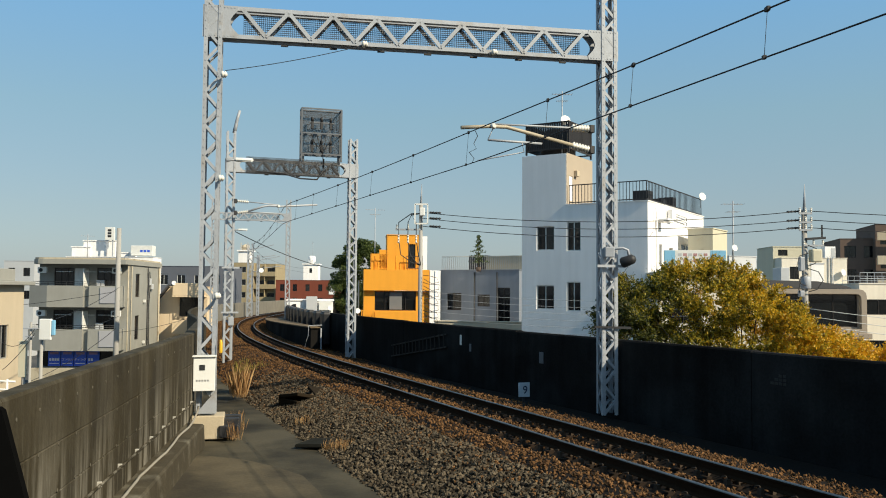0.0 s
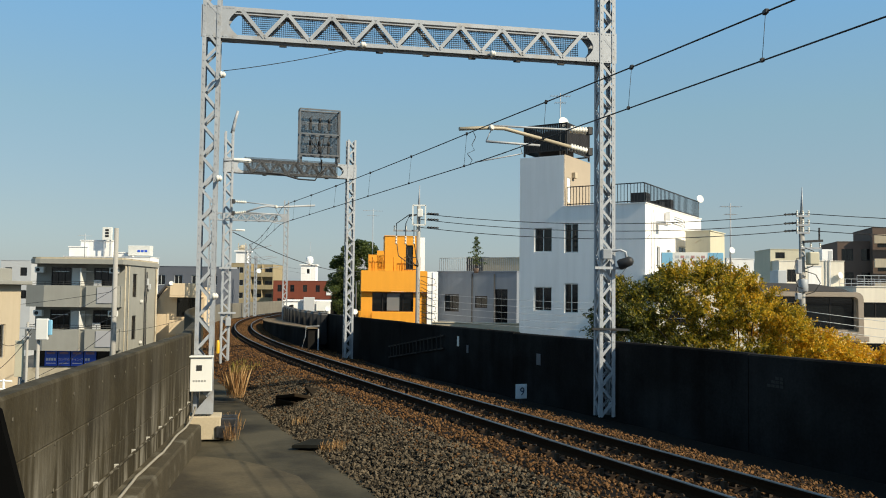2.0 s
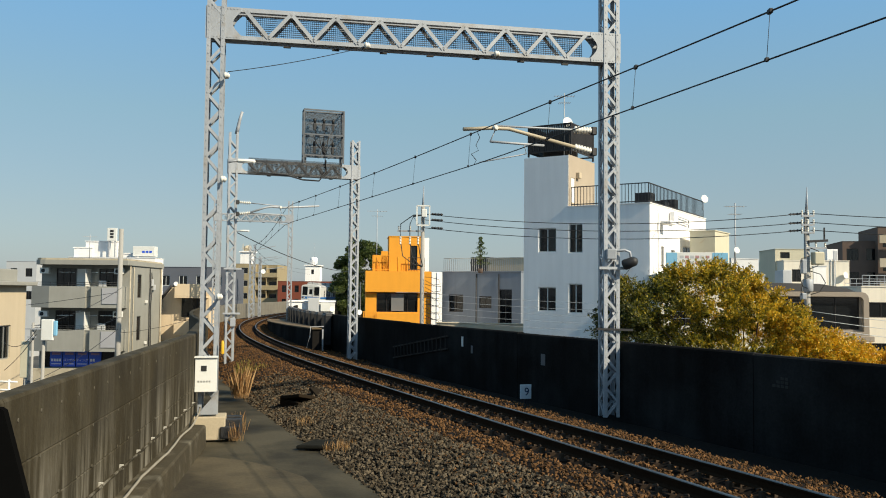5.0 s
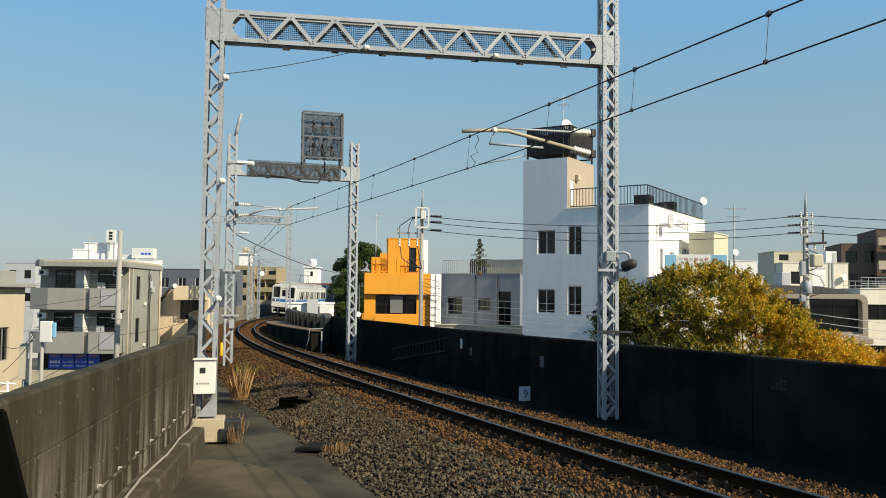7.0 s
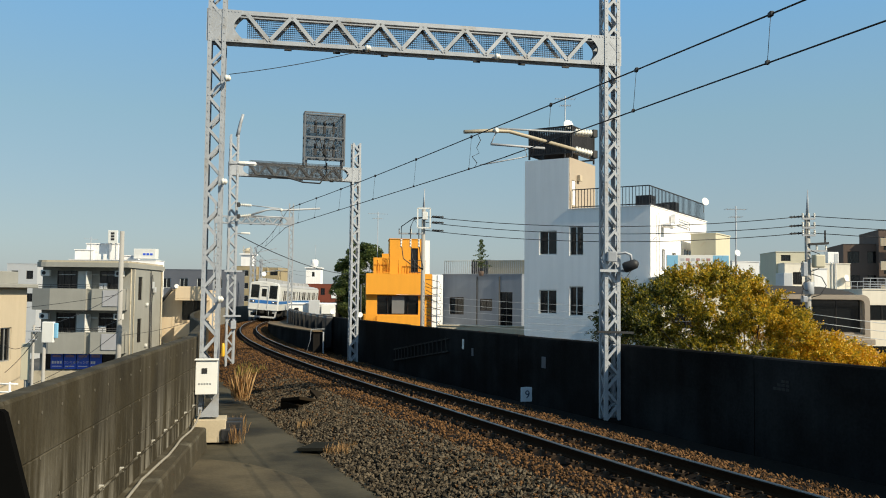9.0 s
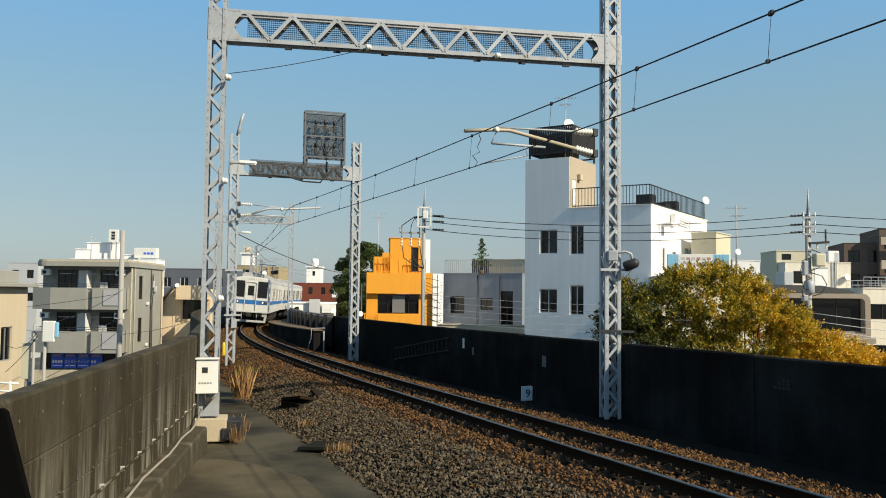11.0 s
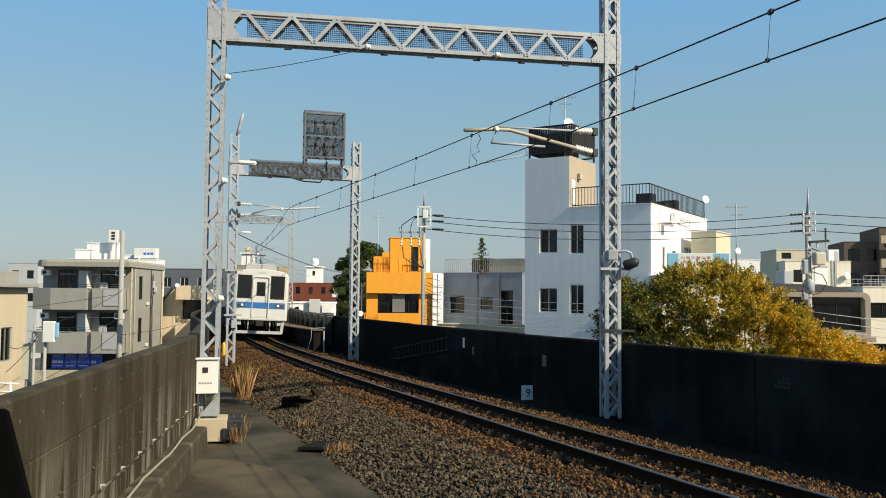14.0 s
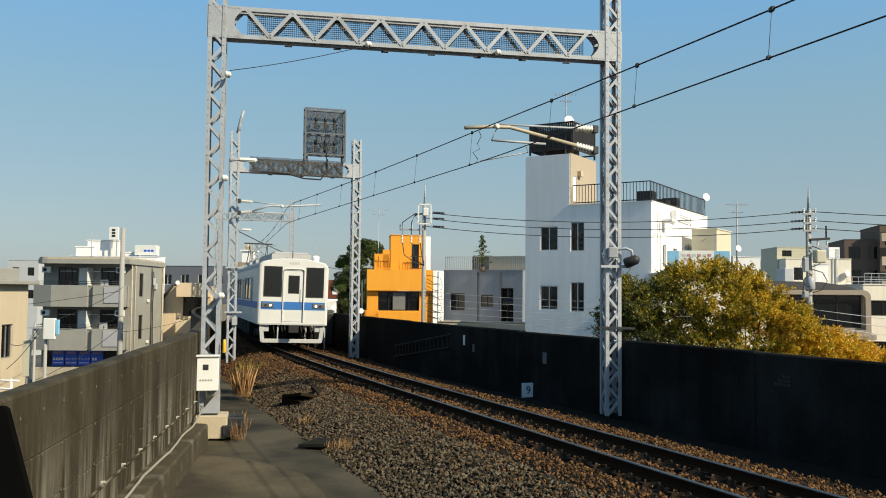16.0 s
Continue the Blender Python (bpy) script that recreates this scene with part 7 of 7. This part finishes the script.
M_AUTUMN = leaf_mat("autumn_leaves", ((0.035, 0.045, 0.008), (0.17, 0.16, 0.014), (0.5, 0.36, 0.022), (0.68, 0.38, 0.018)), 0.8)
M_EVERGREEN = leaf_mat("evergreen_leaves", ((0.024, 0.04, 0.01), (0.06, 0.09, 0.02), (0.14, 0.165, 0.032)), 1.2, 0)
def autumn_outline(x):
    """Height of the uneven crown across its width."""
    pts = ((-4.6, 1.9), (-4.1, 2.6), (-3.3, 2.35), (-2.6, 2.95), (-1.9, 3.1), (-1.2, 3.2), (-0.6, 3.0), (0.2, 2.65), (0.7, 2.15), (1.4, 1.7), (2.1, 1.35), (2.6, 0.7), (3.1, 0.8), (3.7, 0.4), (4.4, 0.55), (6, 0.1))
    for (a, u), (b, v) in zip(pts, pts[1:]):
        if x <= b:
            return u + (v - u) * (x - a) / (b - a)
    return 0.3
def autumn_tree(label, x, y, seed):
    """A trunk with forking limbs, and sprays of small leaves that fan out from the ends of its boughs."""
    g = np.random.default_rng(seed)
    ob = thing("tree", label, "tree", pose(x, y, 0))
    bm = bmesh.new()
    tube(bm, [(0, 0.3, GROUND_Z), (0.05, 0.3, -4.2), (-0.1, 0.25, -1.8), (0.0, 0.2, 0.6)], 0.24, 10, 0.07)
    part("trunk", bm, M_BARK, ob)
    boughs = []
    while len(boughs) < 680:
        bx = g.uniform(-4.5, 5.0)
        layer = g.random()
        by = g.uniform(-2.1, 0.2) if layer < 0.5 else (g.uniform(-2.0, 2.2) if layer < 0.75 else g.uniform(0.3, 2.0))
        roof = autumn_outline(bx) - 0.12 - 0.2 * by * by + g.normal() * 0.12
        bz = roof - abs(g.normal()) * 0.35 if 0.5 <= layer < 0.75 else g.uniform(-0.9, max(roof, -0.6))
        if (bz > 0.9 or layer > 0.75) and noise.noise(Vector((bx * 0.8, by * 0.8, bz * 0.9 + 7.0))) < -0.24:
            continue
        boughs.append(np.array([bx, by, bz]))
    leaders = [np.array([lx, g.uniform(-1.2, 0.8), autumn_outline(lx) - 0.25]) for lx in np.linspace(-4.4, 4.6, 46) + g.normal(size=46) * 0.08]
    bm = bmesh.new()
    for c in boughs[::9]:
        e, a = Vector(c), Vector((c[0] * 0.3, 0.25 + c[1] * 0.15, -1.6 + 0.35 * c[2]))
        tube(bm, [(0, 0.25, -1.9), a, a.lerp(e, 0.6) + Vector((0, 0, 0.12)), e], 0.045, 5, 0.01)
    tagged(part("branchwork", bm, M_BARK, ob), kind="stuff")
    vs, fs, twigs, k = [], [], bmesh.new(), 0
    core = np.array([0.0, 0.6, -1.6])
    for c in boughs + leaders:
        lead = len(vs) and c[2] > autumn_outline(c[0]) - 0.26
        out = (c - core) / np.linalg.norm(c - core)
        for n in range(10):
            way = out + g.normal(size=3) * 0.7 + np.array([0, 0, 0.3])
            way /= np.linalg.norm(way)
            long = g.uniform(0.25, 0.75)
            if lead and n < 3:
                way, long = np.array([way[0] * 0.7, way[1] * 0.5, 1.0]), g.uniform(0.45, 0.7)
            if n < 2:
                tube(twigs, [c, c + way * long], 0.008, 3, 0.003, False)
            for _ in range(36):
                f = g.random() ** 0.8
                p = c + way * long * f + g.normal(size=3) * (0.028 + 0.03 * (1 - f)) - np.array([0, 0, 0.1 * f * f])
                if p[2] > autumn_outline(p[0]) + 0.4:
                    continue
                q = way * 0.7 + g.normal(size=3) * 0.55
                q /= np.linalg.norm(q)
                r = np.cross(q, g.normal(size=3))
                r /= np.linalg.norm(r)
                size = g.uniform(0.03, 0.052)
                a, b = q * size, r * size * 0.5
                vs += [p - a, p + b - a * 0.1, p + a, p - b - a * 0.1]
                fs.append((k, k + 1, k + 2, k + 3))
                k += 4
    me = bpy.data.meshes.new("crown")
    me.from_pydata([tuple(v) for v in vs], [], fs)
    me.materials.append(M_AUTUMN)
    crown = new("crown", me)
    crown.parent = ob
    tagged(crown, kind="stuff")
    tagged(part("twigwork", twigs, M_BARK, ob), kind="stuff")
    return ob


autumn_tree("broad tree turning yellow and orange in autumn behind the parapet", 9.7, 27.0, 21)
tree("round dark evergreen tree behind the orange house", -8.05, 85.0, 7.55, 3.24, 2.6, -0.95, 215, 340, 0.092, M_EVERGREEN, 8, None, "tree", 0.55)
bm = None


def conifer(x, y, z0, z1):
    g = np.random.default_rng(2)
    ob = thing("potted_conifer", "small dark conifer in a roof pot", "plant", pose(x, y, 0))
    bm = bmesh.new()
    tube(bm, [(0, 0, z0), (0, 0, z1)], 0.03, 6, 0.01)
    part("stem", bm, M_BARK, ob)
    vs, fs, k = [], [], 0
    for _ in range(760):
        f = g.random()
        r = (1 - f) ** 0.7 * 0.85 * g.uniform(0.2, 1) * (0.55 + 0.45 * math.sin(f * 34)) + 0.05
        t = g.uniform(0, 6.28)
        p = np.array([r * math.cos(t), r * math.sin(t), z0 + 0.35 + f * (z1 - z0 - 0.3)])
        q, _r = np.linalg.qr(g.normal(size=(3, 3)))
        a, b = q[0] * 0.07, q[1] * 0.03
        vs += [p - a, p + b, p + a, p - b]
        fs.append((k, k + 1, k + 2, k + 3))
        k += 4
    me = bpy.data.meshes.new("foliage")
    me.from_pydata([tuple(v) for v in vs], [], fs)
    me.materials.append(M_EVERGREEN)
    c = new("foliage", me)
    c.parent = ob
    tagged(c, kind="stuff")
conifer(2.55, 60.6, 4.0, 6.3)


# ---- along the track ----
def tuft(label, x, y, z, h, n, spread, seed, col):
    g = np.random.default_rng(seed)
    vs, fs, k = [], [], 0
    for _ in range(n):
        a = g.uniform(0, 6.28)
        r = spread * math.sqrt(g.random())
        p = np.array([x + r * math.cos(a), y + r * math.sin(a), z])
        t = g.uniform(0, 6.28)
        lean = np.array([math.cos(t), math.sin(t), 0]) * g.uniform(0.03, 0.3)
        w = np.array([-math.sin(t), math.cos(t), 0]) * g.uniform(0.0012, 0.003)
        hh = h * g.uniform(0.4, 1.0)
        m1 = p + lean * hh * 0.4 + np.array([0, 0, hh * 0.6])
        tip = p + lean * hh + np.array([0, 0, hh])
        vs += [p - w, p + w, m1 + w, tip, m1 - w]
        fs.append((k, k + 1, k + 2, k + 3, k + 4))
        k += 5
    me = bpy.data.meshes.new("grass")
    me.from_pydata([tuple(v) for v in vs], [], fs)
    me.materials.append(col)
    return tagged(new("grass_tuft", me), label, "grass", "dry grass tufts")


M_STRAW = leaf_mat("dry_straw", ((0.3, 0.16, 0.06), (0.5, 0.3, 0.13), (0.62, 0.42, 0.2)), 2.0, 0)
M_WEED = leaf_mat("green_weed", ((0.16, 0.15, 0.03), (0.3, 0.27, 0.05), (0.4, 0.3, 0.08)), 2.0, 0)
for i, (x, y, z, h, n, sp, mm, lab) in enumerate((
        (-5.8, 24.5, -0.75, 1.05, 110, 0.2, M_STRAW, "tall dry straw-coloured grass by the walkway"),
        (-5.95, 24.9, -0.75, 0.75, 140, 0.25, M_STRAW, "tall dry straw-coloured grass by the walkway"),
        (-6.9, 31.0, -0.8, 0.55, 260, 0.7, M_WEED, "low green weeds beside the ballast"),
        (-7.4, 33.5, -0.8, 0.5, 260, 0.8, M_WEED, "low green weeds beside the ballast"),
        (-10.9, 47.5, -0.85, 0.6, 220, 0.6, M_WEED, "yellow-green weeds beside the outer rail"),
        (-9.6, 42.5, -0.85, 0.5, 240, 0.7, M_WEED, "yellow-green weeds beside the outer rail"),
        (-4.26, 17.6, -0.75, 0.42, 45, 0.16, M_STRAW, "dry weeds at the foot of the concrete block"),
        (-4.5, 18.8, -0.75, 0.45, 60, 0.2, M_STRAW, "dry weeds at the foot of the concrete block"),
        (-1.95, 16.5, -0.72, 0.22, 160, 0.35, M_STRAW, "short rust-coloured weeds in the ballast"),
        (-3.0, 19.6, -0.72, 0.2, 140, 0.4, M_STRAW, "short rust-coloured weeds in the ballast"))):
    tuft(lab, x, y, z, h, n, sp, 30 + i, mm)

# black rubber cover lying on the walkway
bm = bmesh.new()
prism(bm, ((-0.45, -0.3), (0.42, -0.33), (0.47, 0.22), (-0.3, 0.34)), 0.0, 0.07, pose(-2.4, 17.1, FLOOR, 2, -3, -12))
bmesh.ops.bevel(bm, geom=list(bm.edges), offset=0.015, segments=2, affect="EDGES")
solid("rubber_cover", bm, mat("worn_rubber", (0.02, 0.02, 0.017), 0.95, 0, 0.3, 3, 25, 0.1, gloss=0.03), "black rubber cover lying on the walkway", "cover")
M_TROUGH = mat("dark_trough_concrete", (0.022, 0.016, 0.01), 0.95, 0, 0.3, 3, 25, 0.2, gloss=0.05)
for x, y, tilt, turn in ((-3.15, 22.6, 14, 30), (-3.75, 22.2, -9, 38)):
    bm = bmesh.new()
    box(bm, (-0.3, -0.5, 0), (0.3, 0.5, 0.09), pose(x, y, FLOOR + 0.26, tilt, 12, turn), 0.02)
    box(bm, (-0.3, -0.5, -0.26), (-0.2, 0.5, 0.02), pose(x, y, FLOOR + 0.24, 0, 0, turn), 0.02)
    box(bm, (0.2, -0.5, -0.26), (0.3, 0.5, 0.08), pose(x, y, FLOOR + 0.24, 0, 0, turn), 0.02)
    solid("cable_trough", bm, M_TROUGH, "dark tilted cable trough lid beside the ballast", "trough", "cable troughs")
wire("floor_cable", "black cable lying along the edge of the walkway", [Vector((-3.45 + 0.19 * k + 0.05 * math.sin(k * 1.7), 21.2 - 0.58 * k, FLOOR + 0.03)) for k in range(8)], 0.022)
for k in range(4):
    bm = bmesh.new()
    box(bm, (-0.3, -0.45 + k * 0.24, 0), (0.1, -0.28 + k * 0.24, 0.25 + 0.12 * (k % 2)), pose(-4.408, 18.231, FLOOR, 0, 0, 10), 0.02)
    solid("junction_box", bm, M_DARK, "dark steel junction box behind the mast", "junction box", "junction boxes")

# low raised walk beside the inner rail, with a handrail at its end
WALK_NEAR = ((30, 1.92), (34, 1.92), (50, 1.65), (60, 1.42), (70, 1.4))
WALK_FAR = ((30, 2.3), (34, 2.32), (45, 2.8), (60, 2.8), (70, 2.7))
WALK_TOP = ((30, 0.66), (34, 0.66), (45, 0.5), (62, 0.2), (70, 0.1))


def walk_strip(stations, grow, low, high):
    """The body or the slab of the walk, ring by ring."""
    bm = bmesh.new()
    rings = []
    for s in stations:
        a, b, z = between(WALK_NEAR, s) - grow, between(WALK_FAR, s) + grow, between(WALK_TOP, s)
        m = post(s)
        rings.append([bm.verts.new(m @ Vector(p)) for p in ((a, 0, low(z)), (a, 0, high(z)), (b, 0, high(z)), (b, 0, low(z)))])
    for r0, r1 in zip(rings, rings[1:]):
        for i in range(4):
            bm.faces.new((r0[i], r0[(i + 1) % 4], r1[(i + 1) % 4], r1[i]))
    bm.faces.new(rings[0])
    bm.faces.new(rings[-1][::-1])
    return bm


# walk body takes the near-black concrete to look shaded; the paler slab imitates its sunlit top
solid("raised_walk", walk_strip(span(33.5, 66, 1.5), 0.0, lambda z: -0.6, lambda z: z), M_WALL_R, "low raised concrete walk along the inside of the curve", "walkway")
solid("walk_slab", walk_strip(span(33.4, 66, 1.5), 0.05, lambda z: z + 0.004, lambda z: z + 0.06), mat("walk_slab_concrete", (0.16, 0.115, 0.07), 0.9, 0, 0.25, 1, 20, 0.2), "thin brown concrete slab on top of the raised walk", "slab")
hr = thing("end_handrail", "pale steel handrail at the end of the raised walk", "handrail", post(33.4, 2.1, 0))
bm = bmesh.new()
tube(bm, [(-0.55, -0.2, -0.35), (-0.35, -0.1, 0.3), (-0.3, 0.0, 0.78), (0.35, 0.0, 0.8)], 0.025, 6)
part("rail", bm, M_STEEL, hr)
bm = bmesh.new()
box(bm, (0.26, -0.06, -0.4), (0.33, -0.02, 0.66), None, 0.01)
part("post", bm, M_STEEL, hr)

# ribs along the inner parapet in the curve
bm = bmesh.new()
box(bm, (-0.42, -0.45, -0.3), (0.0, 0.45, 1.36), None, 0.08)
rib = finish(bm, mat("rib_shade_black", (0.018, 0.019, 0.022), 0.5, 0.3, 0.2, 3, 30, 0.05))
# caps coloured paler than the near-black ribs, imitating sun on their tops
bm = bmesh.new()
box(bm, (-0.36, -0.4, 1.35), (-0.1, 0.4, 1.41), None, 0.03)
cap = finish(bm, mat("cap_lit_grey", (0.08, 0.08, 0.085), 0.6, 0.1, 0.2, 3, 30, 0.05))
rb = thing("parapet_facing", "dark ribbed steel facing on the inner parapet", "wall facing", group="parapet facing")
for s in span(36, 60, 2.4):
    piece("cap", cap, piece("rib", rib, rb, post(s, right_off(s) - 0.01)), Matrix())

# distance marker
mk = thing("distance_marker", "white square distance marker with a dark blue numeral", "sign", Matrix.Translation((2.17, 22.55, -0.48)) @ pose(0, 0, 0, 0, 0, 20))
bm = bmesh.new()
box(bm, (-0.16, -0.02, 0.03), (0.16, 0.02, 0.41), None, 0.01)
part("plate", bm, mat("pale_enamel", (0.55, 0.62, 0.68), 0.5, 0, 0.08, 4, 30, 0.0), mk)
bm = bmesh.new()
bar(bm, (0, 0.03, -0.1), (0, 0.03, 0.3), 0.05)
part("stake", bm, M_DARK, mk)
lettering("9", 0.3, Matrix.Translation((0.02, -0.026, 0.12)) @ pose(0, 0, 0, 90), mat("navy_ink", (0.01, 0.03, 0.09), 0.5), mk)

# ladder hung on the parapet
ld = thing("wall_ladder", "rusty steel ladder hung lengthwise on the parapet", "ladder")
M_LADDER = mat("rusty_iron", (0.03, 0.026, 0.022), 0.7, 0.3, 0.3, 4, 30, 0.1)
for dz in (0.0, 0.42):
    bm = bmesh.new()
    bar(bm, at_track(18.6, right_off(18.6) - 0.07, 0.6 + dz), at_track(24.2, right_off(24.2) - 0.07, -0.08 + dz), 0.04)
    part("stile", bm, M_LADDER, ld)
for k in range(15):
    s = 18.8 + k * 0.37
    z = 0.6 - 0.68 * (s - 18.6) / 5.6
    bm = bmesh.new()
    bar(bm, at_track(s, right_off(s) - 0.07, z - 0.04), at_track(s, right_off(s) - 0.09, z + 0.46), 0.035)
    part("rung", bm, M_LADDER, ld)
for s, z, w, h, mm, lab in ((17.6, 0.72, 0.14, 0.32, M_WHITE, "small white plate on the parapet"), (16.9, 0.55, 0.14, 0.24, M_BOARD, "small faded plate on the parapet"), (12.6, 0.5, 0.22, 0.3, M_BOARD, "small faded plate on the parapet")):
    bm = bmesh.new()
    box(bm, (-0.02, -w / 2, z), (-0.003, w / 2, z + h), post(s, right_off(s)), 0.004)
    solid("wall_plate", bm, mm, lab, "plate", "parapet plates")

# a faint stencil of plain bars on the inner parapet
stencil = mat("faded_stencil_paint", (0.035, 0.034, 0.032), 0.8, 0, 0.4, 9, 50, 0.1)
mark = thing("wall_stencil", "faded pale stencil marks on the near-black parapet", "marking", post(4.35, right_off(4.35)))
for z, n in ((0.73, 4), (0.8, 3), (0.87, 2)):
    for k in range(n):
        bm = bmesh.new()
        box(bm, (-0.008, -0.2 + k * 0.1, z), (-0.003, -0.12 + k * 0.1, z + 0.05))
        part("stencil_bar", bm, stencil, mark)

# platform end: the deck that the viewer stands on, and an added dark sloping panel at its corner
bm = bmesh.new()
prism(bm, ((-2.2, -8), (5.6, -8), (4.7, 3.3), (-2.7, 3.3)), FLOOR, 0.95)
PLATFORM = solid("platform", bm, M_CONC, "pale concrete end of the station platform", "platform", kind="structure")
bm = bmesh.new()
prism(bm, ((-1.9, 0.9), (-1.25, 0.9), (-1.545, 1.9), (-1.56, 1.91), (-1.9, 1.91)), -3.03, -3.0, pose(0, 0, 0, 90))
# the panel's near-black colour stands in for shade on it
part("end_panel", bm, mat("shade_black_panel", (0.004, 0.004, 0.004), 0.9, 0, 0.2, 2, 20, 0.0, gloss=0.0), PLATFORM, "black sloping panel")

# white pipe railing in the yard below the parapet
yr = thing("yard_railing", "white tubular railing in the yard below the parapet", "railing")
for z in (-0.5, -0.75):
    bm = bmesh.new()
    tube(bm, [(-13.9, 26.0, z), (-13.0, 26.0, z - 0.02)], 0.03, 8)
    part("rail", bm, M_WHITE, yr)
for x in (-13.75, -13.25):
    bm = bmesh.new()
    tube(bm, [(x, 26.0, GROUND_Z), (x, 26.0, -0.45)], 0.035, 8)
    part("rail_post", bm, M_WHITE, yr)

motions()
